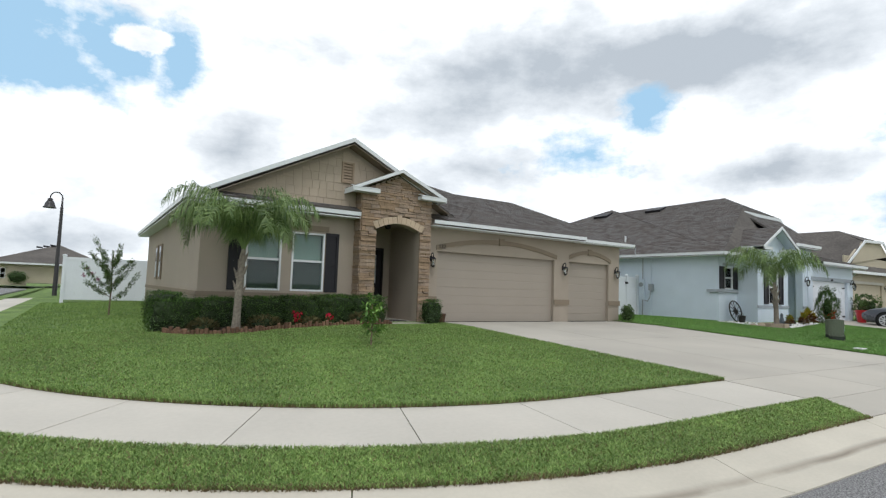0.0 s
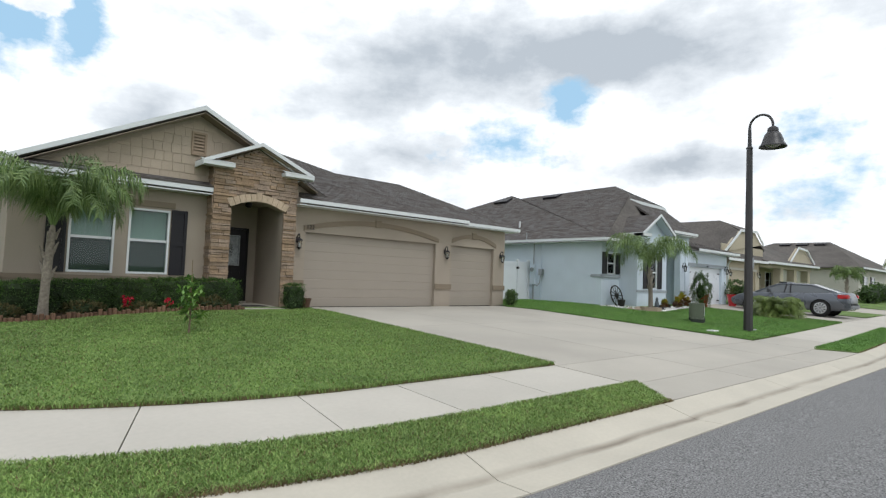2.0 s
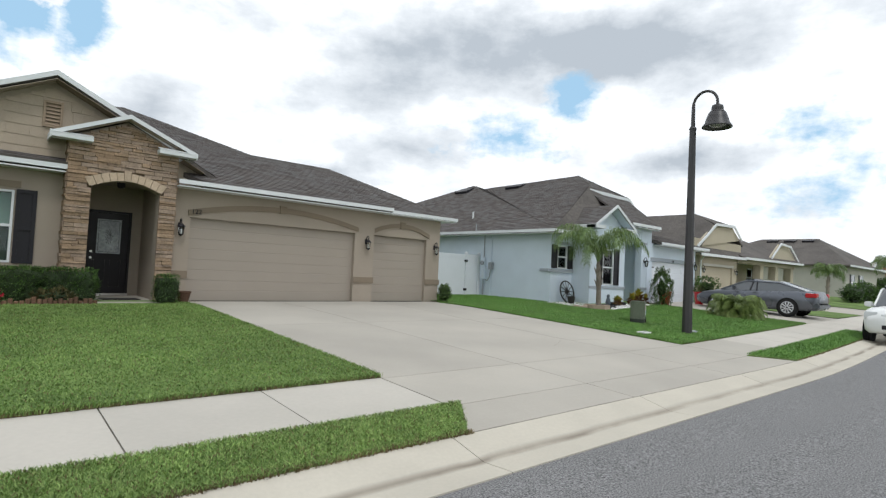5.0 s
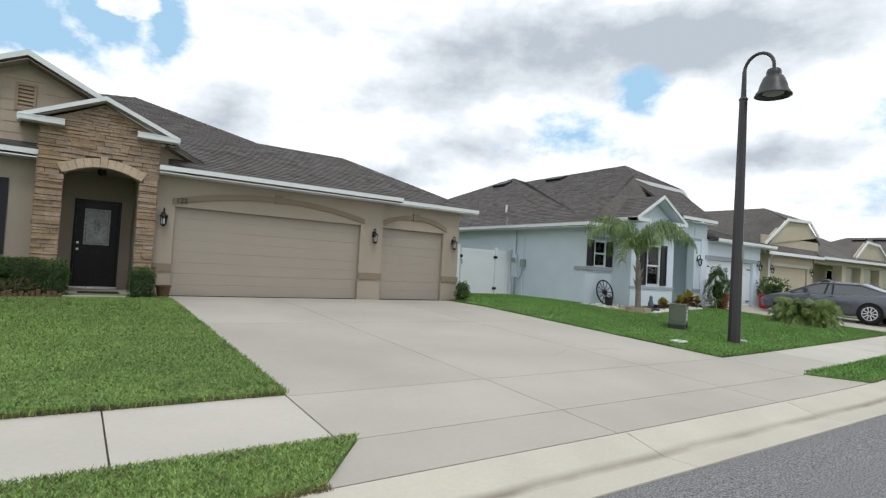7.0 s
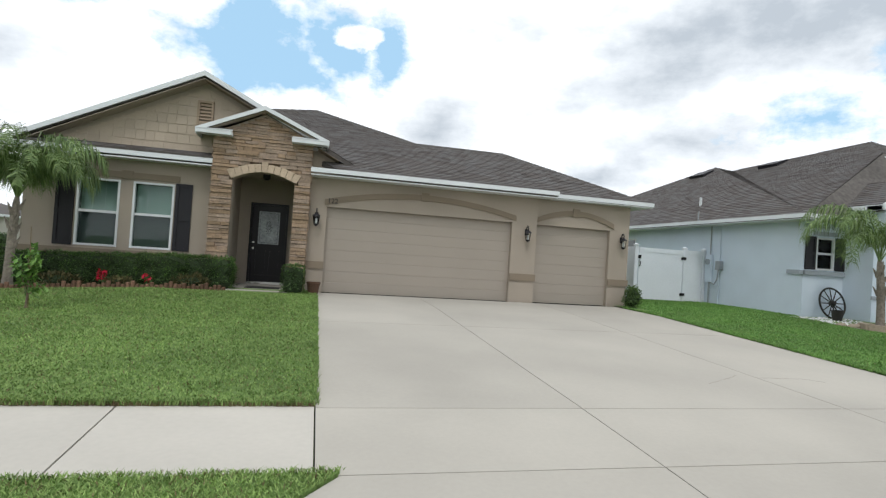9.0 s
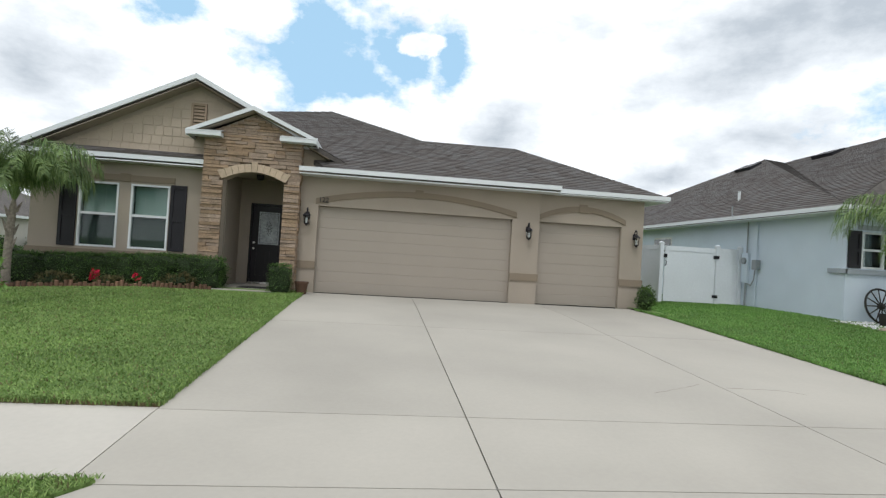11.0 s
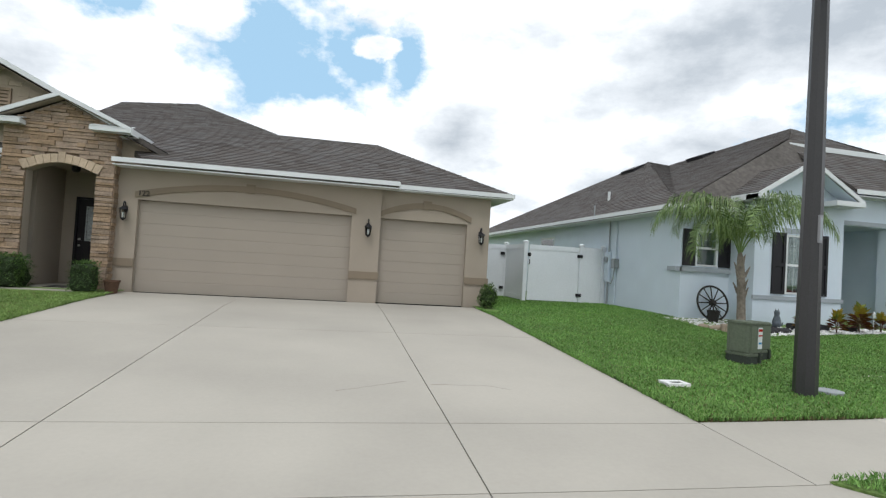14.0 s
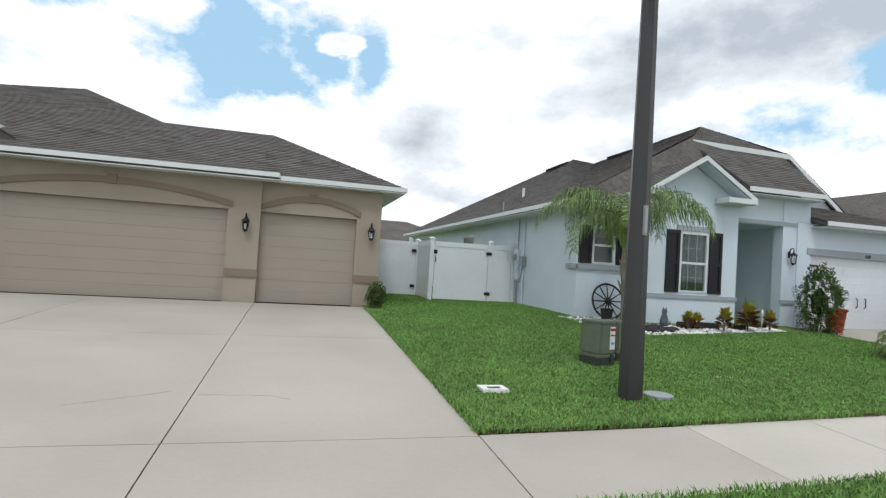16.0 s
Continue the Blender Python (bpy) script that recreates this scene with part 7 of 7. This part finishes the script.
lowpoly_roof(house4, [
    [(58.0, 11.5, 3.85), (58.0, 26.5, 3.85), (65.5, 21.0, 6.7), (65.5, 15.8, 6.7)],
    [(58.0, 11.5, 3.85), (73.0, 11.5, 3.85), (65.5, 15.8, 6.7)],
    [(73.0, 11.5, 3.85), (65.5, 15.8, 6.7), (65.5, 21.0, 6.7), (73.0, 26.5, 3.85)],
    [(58.0, 26.5, 3.85), (73.0, 26.5, 3.85), (65.5, 21.0, 6.7)],
    [(69.0, 12.4, 3.9), (80.6, 12.4, 3.9), (78.0, 16.5, 5.7), (69.0, 16.5, 5.7)],
    [(80.6, 12.4, 3.9), (80.6, 26.5, 3.9), (78.0, 16.5, 5.7)],
    [(69.0, 16.5, 5.7), (78.0, 16.5, 5.7), (80.6, 26.5, 3.9), (69.0, 26.5, 3.9)],
])
trapezoid_gable(house4, (68.0, 3.95), (69.6, 5.2), (71.2, 5.3), (72.8, 4.2), 11.9, "stucco_pale")
bar((58.0, 11.48, 3.87), (73.0, 11.48, 3.87), 0.05, 0.17, house4)
bar((73.0, 12.38, 3.92), (80.6, 12.38, 3.92), 0.05, 0.17, house4)
house4.matrix_basis = Matrix.Translation((69.2, 18, H4))
for y in (16.4, 18.0, 19.6):
    roof_vent(67.8, y, 6.4, -20)
M["roof_orange"] = surface("roof_orange", (0.30, 0.15, 0.08), 0.9, vary=0.2, grain=8, bump=0.3)
house5 = thing("house", (100, 12, 1.3), "far house with an orange-brown tiled roof", "house")
part("wall", box(92, 112, 8, 20, 0.8, 3.9), "stucco_cream", house5)
lowpoly_roof(house5, [[(91, 7, 3.8), (113, 7, 3.8), (108, 14, 6.0), (96, 14, 6.0)], [(91, 7, 3.8), (96, 14, 6.0), (91, 21, 3.8)], [(113, 7, 3.8), (113, 21, 3.8), (108, 14, 6.0)], [(91, 21, 3.8), (96, 14, 6.0), (108, 14, 6.0), (113, 21, 3.8)]], mat="roof_orange")
for x in (94, 98):
    far_window(house5, x, x + 1.5, 1.8, 3.2, 7.97)
house6 = thing("house", (-6, 86, 0.4), "cream house with a brown hip roof across the side street", "house")
part("wall", wall_y(-9.4, 2.0, 80.0, 80.3, 0.2, 2.85, [(-5.8, -1.6, 0.2, 2.05)]), "stucco_cream", house6)
part("end_wall", box(1.8, 2.0, 80.3, 95, 0.2, 2.85), "stucco_cream", house6)
garage_door(house6, -5.8, -1.6, 0.5, 2.05, 80.1, "stucco_cream", 4)
far_window(house6, -8.3, -7.8, 1.0, 2.2, 80.0)
part("end_wall", box(-9.4, -9.2, 80.3, 95, 0.2, 2.85), "stucco_cream", house6)
lowpoly_roof(house6, [[(-10.0, 79.3, 2.85), (2.5, 79.3, 2.85), (-3.2, 86.5, 5.5)], [(-10.0, 79.3, 2.85), (-3.2, 86.5, 5.5), (-10.0, 96, 2.85)], [(2.5, 79.3, 2.85), (2.5, 96, 2.85), (-3.2, 86.5, 5.5)], [(-10.0, 96, 2.85), (2.5, 96, 2.85), (-3.2, 86.5, 5.5)]])
bar((-10.0, 79.28, 2.87), (2.5, 79.28, 2.87), 0.06, 0.2, house6)
for x, z in ((-5.2, 5.0), (-4.5, 5.15), (-3.8, 5.3)):
    roof_vent(x, 85.9, z, 0)
bush("shrub", (-6.6, 79.0, 0.5), (1.8, 1.4, 1.3), 500, 0.16, "leaf_dark", "round shrub by the far house", "shrub", 120, False, 0.85, 0.15)
house7 = thing("house", (20, 48, 0.55), "brown-roofed neighbouring house behind the gardens", "house")
part("wall", box(12, 30, 44, 58, 0.4, 3.2), "stucco_tan", house7)
lowpoly_roof(house7, [[(11.3, 43.3, 3.2), (30.7, 43.3, 3.2), (25, 51, 5.6), (17, 51, 5.6)], [(11.3, 43.3, 3.2), (17, 51, 5.6), (11.3, 58.7, 3.2)], [(30.7, 43.3, 3.2), (30.7, 58.7, 3.2), (25, 51, 5.6)], [(11.3, 58.7, 3.2), (17, 51, 5.6), (25, 51, 5.6), (30.7, 58.7, 3.2)]])
house8 = thing("house", (-24, 50, 0.0), "pale grey stucco house with a grey roof across the side street", "house")
part("wall", box(-18.2, -18.0, 38.0, 62.0, -0.3, 2.75), "stucco_pale", house8)
part("end_wall", box(-32.0, -18.2, 38.0, 38.2, -0.3, 2.75), "stucco_pale", house8)
part("end_wall", box(-32.0, -18.2, 61.8, 62.0, -0.3, 2.75), "stucco_pale", house8)
part("back_wall", box(-32.0, -31.8, 38.2, 61.8, -0.3, 2.75), "stucco_pale", house8)
lowpoly_roof(house8, [[(-17.4, 37.4, 2.8), (-17.4, 62.6, 2.8), (-25.0, 55.0, 5.7), (-25.0, 45.0, 5.7)], [(-32.6, 37.4, 2.8), (-17.4, 37.4, 2.8), (-25.0, 45.0, 5.7)], [(-32.6, 37.4, 2.8), (-25.0, 45.0, 5.7), (-25.0, 55.0, 5.7), (-32.6, 62.6, 2.8)], [(-32.6, 62.6, 2.8), (-25.0, 55.0, 5.7), (-17.4, 62.6, 2.8)]])
bar((-17.38, 37.4, 2.82), (-17.38, 62.6, 2.82), 0.06, 0.2, house8)
for y in (42.6, 47.6, 52.6):
    bush("shrub", (-17.0, y, -0.05), (1.6, 2.4, 1.3), 600, 0.14, "leaf_mid", "green shrub before the grey house across the side street", "shrub", 150 + int(y), False, 0.8, 0.25, "side street shrubs")
# planting further along
palm((47.0, 9.6, height(47, 9.6)), 1.9, 0.10, 11, 130, "young palm in front of the cream house", 1.5)
palm((62.0, 9.0, height(62, 9)), 2.9, 0.13, 12, 131, "young palm in front of the pale house", 2.0)
for k, (x, y, w, h) in enumerate(((52.5, 9.4, 4.0, 1.3), (56.5, 9.6, 3.5, 1.5), (60.0, 9.5, 2.0, 1.2), (74, 12.0, 1.2, 2.0), (78, 12.0, 1.2, 2.0))):
    bush("shrub", (x, y, height(x, y)), (w, 1.4, h), 700, 0.16, "leaf_dark", "dark green shrub in front of a house down the street", "shrub", 140 + k, False, 0.85, 0.2, "street shrubs")
for x, y in ((62.5, 7.0), (66, 7.3)):
    pedestal(x, y, 0.7, 0.6, 0.9, 0, "green utility box on a far lawn", False)
far_fence = thing("fence", (105, 5, 1.1), "far pale fence across the end of the street", "fence")
fence_panel(far_fence, (90, 6.0), (104, 3.0), 1.0, 2.4)

# ---- stones of the portico ----
M["ledge_stone"] = surface("ledge_stone", (0.355, 0.25, 0.16), 0.95, vary=0.2, grain=22, stain=4.0, bump=0.9, bump_scale=45, each=0.42, hue=(0.21, 0.16, 0.12))
M["arch_stone"] = surface("arch_stone", (0.42, 0.33, 0.24), 0.95, vary=0.10, grain=22, bump=0.5, each=0.12)
M["mortar"] = surface("mortar", (0.11, 0.08, 0.055), 1.0, vary=0.2, grain=30, bump=0.5)
facing = part("stone_facing", wall_y(6.15, 6.60, SY + 0.03, SY + 0.04, G, 4.05, []), "mortar", portico, "stacked ledge stone")
bm = wall_y(8.0, 8.35, SY + 0.03, SY + 0.04, G, 4.05, [])
solid([(6.6, SY + 0.032, 3.35), (8.0, SY + 0.032, 3.35), (8.0, SY + 0.032, 4.2), (PP[0], SY + 0.032, 4.62), (6.6, SY + 0.032, 4.25)], (0, 0.007, 0), bm)
box(6.148, 6.158, SY + 0.03, WY, G, 4.05, bm)
box(8.342, 8.352, SY + 0.03, GY, G, 4.05, bm)
part("mortar_bed", bm, "mortar", portico)
rnd = random.Random(17)


def stone(x0, x1, z0, z1):
    """One split-faced stone, proud of the mortar by its own amount."""
    o = rnd.uniform(0.0, 0.035)
    y = SY - o
    j = lambda: rnd.uniform(-0.006, 0.006)
    a = [(x0 + 0.001, SY + 0.035, z0 + 0.001), (x1 - 0.001, SY + 0.035, z0 + 0.001), (x1 - 0.001, SY + 0.035, z1 - 0.001), (x0 + 0.001, SY + 0.035, z1 - 0.001)]
    b = [(x0 + 0.004 + j(), y + j(), z0 + 0.004 + j()), (x1 - 0.004 + j(), y + j(), z0 + 0.004 + j()), (x1 - 0.004 + j(), y + 0.006 + j(), z1 - 0.004 + j()), (x0 + 0.004 + j(), y + 0.006 + j(), z1 - 0.004 + j())]
    bm = bmesh.new()
    va, vb = [bm.verts.new(p) for p in a], [bm.verts.new(p) for p in b]
    bm.faces.new(vb)
    for i in range(4):
        bm.faces.new((va[i], va[(i + 1) % 4], vb[(i + 1) % 4], vb[i]))
    bmesh.ops.recalc_face_normals(bm, faces=bm.faces[:])
    part("stone", bm, "ledge_stone", facing)


z = G + 0.01
VO = 0.19
while z < 4.66:
    h = rnd.choice((0.045, 0.06, 0.075, 0.095))
    zm = z + h / 2
    spans = [(6.14, 8.36)]
    if z + h > 4.13:
        half = (PP[1] - 0.16 - z - h) / 0.43
        spans = [(PP[0] - half, PP[0] + half)] if half > 0.1 else []
    elif z < CRN + VO:
        if z + h * 0.6 < SPR:
            spans = [(6.14, AX0), (AX1, 8.36)]
        else:
            k = max(0.0, (CRN + VO + 0.02 - zm) / (CRN - SPR + 0.02))
            half = 0.78 * min(1, math.sqrt(k))
            spans = [(6.14, 7.3 - half), (7.3 + half, 8.36)]
    for a, b in spans:
        x = a
        while x < b - 0.02:
            w = rnd.uniform(0.13, 0.5)
            if b - x - w < 0.12:
                w = b - x
            stone(x, x + w, z, z + h)
            x += w
    if z < 4.05:
        for xs_, sgn, yb in ((8.352, 1, GY), (6.148, -1, WY)):
            o = rnd.uniform(0.01, 0.04) * sgn
            part("side_stone", box(xs_, xs_ + o, SY + 0.02, yb - 0.003, z + 0.004, z + h - 0.004), "ledge_stone", facing)
    z += h
nv = 11
for k in range(nv):
    a, b = AX0 - 0.04 + (AX1 - AX0 + 0.08) * k / nv + 0.004, AX0 - 0.04 + (AX1 - AX0 + 0.08) * (k + 1) / nv - 0.004
    f0, f1 = (a - 7.3) * 0.14, (b - 7.3) * 0.14
    tall = VO + (0.05 if k == nv // 2 else 0)
    za, zb = arch_z(min(max(a, AX0), AX1), AX0, AX1, SPR, CRN), arch_z(min(max(b, AX0), AX1), AX0, AX1, SPR, CRN)
    part("arch_stone", solid([(a, SY - 0.03, za), (b, SY - 0.03, zb), (b + f1, SY - 0.03, zb + tall), (a + f0, SY - 0.03, za + tall)], (0, 0.10, 0)), "arch_stone", facing)

# ---- grass blades ----


def blades(name, spots, mat, tall, wide, label, seed, lean=0.5):
    """A field of bent blades, one mesh: spots is an array of x, y, z, extra lean x, extra lean y."""
    g = np.random.default_rng(seed)
    n = len(spots)
    h = tall * g.uniform(0.55, 1.25, n)
    w = wide * g.uniform(0.7, 1.3, n) / 2
    a, b = g.uniform(0, 2 * np.pi, n), g.uniform(0, 2 * np.pi, n)
    l = lean * g.uniform(0.2, 1.0, n) * h
    dx, dy = np.cos(a) * l + spots[:, 3] * h, np.sin(a) * l + spots[:, 4] * h
    ux, uy = np.cos(b) * w, np.sin(b) * w
    x, y, z = spots[:, 0], spots[:, 1], spots[:, 2]
    v = np.empty((n, 5, 3), np.float32)
    v[:, 0] = np.stack((x - ux, y - uy, z), 1)
    v[:, 1] = np.stack((x + ux, y + uy, z), 1)
    v[:, 2] = np.stack((x + ux * 0.9 + dx * 0.35, y + uy * 0.9 + dy * 0.35, z + h * 0.6), 1)
    v[:, 3] = np.stack((x - ux * 0.9 + dx * 0.35, y - uy * 0.9 + dy * 0.35, z + h * 0.6), 1)
    v[:, 4] = np.stack((x + dx, y + dy, z + h), 1)
    i = np.arange(n)[:, None] * 5
    loops = np.concatenate((i + [0, 1, 2, 3], i + [3, 2, 4]), 1).astype(np.int32).ravel()
    starts = (np.arange(n)[:, None] * 7 + [0, 4]).astype(np.int32).ravel()
    me = bpy.data.meshes.new(name)
    me.vertices.add(n * 5)
    me.vertices.foreach_set("co", v.ravel())
    me.loops.add(n * 7)
    me.loops.foreach_set("vertex_index", loops)
    me.polygons.add(n * 2)
    me.polygons.foreach_set("loop_start", starts)
    me.update(calc_edges=True)
    me.materials.append(M[mat])
    return tagged(new(name, me), label, "grass", kind="stuff")


gr = np.random.default_rng(5)


def scatter(count, x0, x1, y0, y1, keep, up=0.033):
    p = gr.uniform((x0, y0), (x1, y1), (count, 2))
    out = []
    for x, y in p:
        if keep(x, y):
            out.append((x, y, height(x, y) + up, 0.0, 0.0))
    return out


def verge_end(x, y, d):
    return x < 8.24 + (d - 2.84) * 0.79 if x < 14 else x > 17.6 - (d - 2.84) * 0.79


near = []
for u, d in gr.uniform((-13.5, 2.82), (3.7, 3.64), (125000, 2)):
    x, y = along(u, d)
    if verge_end(x, y, d):
        near.append((x, y, height(x, y) + 0.014, 0.0, 0.0))
blades("verge_grass", np.array(near), "blade_verge", 0.032, 0.0072, "thick green grass of the kerb strip", 1, 1.45)
second = scatter(34000, 17.0, 26.9, 2.84, 4.2, lambda x, y: 2.84 < offset(x, y) < 3.61 and verge_end(x, y, offset(x, y)))
blades("verge_grass", np.array(second), "blade_rich", 0.05, 0.009, "thick green grass of the second kerb strip", 2, 1.2)
lawn_a = scatter(390000, -5, DRIVE_L, 4.9, 14.0, lambda x, y: offset(x, y) > 4.92 and not (y > 12.6 and 1.4 < x < 8.1) and not (x > 2.15 and y > 13.7) and not (2.0 < x < 3.3 and y > 12.15))
blades("lawn_grass", np.array(lawn_a), "blade", 0.027, 0.0095, "mown grass of the corner lawn", 3, 1.4)
lawn_s = scatter(40000, -1.6, 3.0, 14.0, 30, lambda x, y: offset(x, y) > 4.92 and x < 2.15)
blades("lawn_grass", np.array(lawn_s), "blade", 0.035, 0.016, "mown grass beside the corner house", 4, 0.8)
lawn_b = scatter(230000, DRIVE_R, LOT2_L, 4.93, 12.6, lambda x, y: offset(x, y) > 4.93 and not (x > 21.4 and y > 9.95 + max(0, x - 22.2) * 0.2 + max(0, 22.2 - x) * 0.7) and not (x > 26.8 and y > 11.0))
blades("lawn_grass", np.array(lawn_b), "blade_rich", 0.031, 0.0095, "mown green grass between the houses", 5, 1.4)
lawn_c = scatter(26000, 17.25, 21.9, 12.6, 18.6, lambda x, y: True)
blades("lawn_grass", np.array(lawn_c), "blade_rich", 0.04, 0.014, "mown green grass beside the fence", 6, 0.8)
rim_spots = []
for k in range(5200):
    u = gr.uniform(-14.0, DRIVE_L - CX)
    x, y = along(u, 4.93 + gr.uniform(-0.03, 0.04))
    rim_spots.append((x, y, height(x, y) + 0.01, 0, 0))
for k in range(2600):
    y = gr.uniform(4.93, 12.6)
    rim_spots.append((DRIVE_L - gr.uniform(-0.03, 0.05), y, height(DRIVE_L, y, y) + 0.01, 0.0, 0))
blades("edge_grass", np.array(rim_spots), "blade", 0.055, 0.009, "longer grass along the lawn's edge", 7, 0.9)
rim_spots = []
for k in range(3000):
    x = gr.uniform(DRIVE_R, LOT2_L)
    rim_spots.append((x, 4.93 + bend(x) + gr.uniform(-0.03, 0.04), height(x, 4.93 + bend(x)) + 0.01, 0, 0))
for k in range(2600):
    y = gr.uniform(4.93, 13.4)
    rim_spots.append((DRIVE_R + gr.uniform(-0.03, 0.05), y, height(DRIVE_R, y, y) + 0.01, 0, 0))
blades("edge_grass", np.array(rim_spots), "blade_rich", 0.055, 0.009, "longer grass along the driveway's edge", 8, 0.9)

# dry thatch where the turf is cut along kerb and paving
dry = []
for k in range(15000):
    u = gr.uniform(-14.0, 8.3 - CX)
    x, y = along(u, 2.83 + gr.uniform(-0.02, 0.05))
    dry.append((x, y, height(x, y) - 0.005, 0, 0))
for k in range(12000):
    u = gr.uniform(-14.0, DRIVE_L - CX)
    x, y = along(u, 4.93 + gr.uniform(-0.02, 0.03))
    dry.append((x, y, height(x, y) - 0.005, 0, 0))
for k in range(2500):
    x = gr.uniform(DRIVE_R, LOT2_L)
    dry.append((x, 4.93 + bend(x) + gr.uniform(-0.02, 0.03), height(x, 4.93 + bend(x)) - 0.005, 0, 0))
for k in range(2000):
    x = gr.uniform(17.6, 26.9)
    dry.append((x, 2.83 + bend(x) + gr.uniform(-0.02, 0.05), height(x, 2.83 + bend(x)) - 0.005, 0, 0))
blades("dry_grass", np.array(dry), "thatch", 0.045, 0.009, "brown dry grass along the cut turf edges", 9, 0.9)
rough = [(x, y, z, 0, 0) for x, y, z, _, _ in near[::14]] + [(x, y, z, 0, 0) for x, y, z, _, _ in lawn_a[::22]] + [(x, y, z, 0, 0) for x, y, z, _, _ in lawn_b[::22]]
blades("dry_grass", np.array(rough), "thatch", 0.035, 0.008, "stray dry blades among the green grass", 10, 1.4)
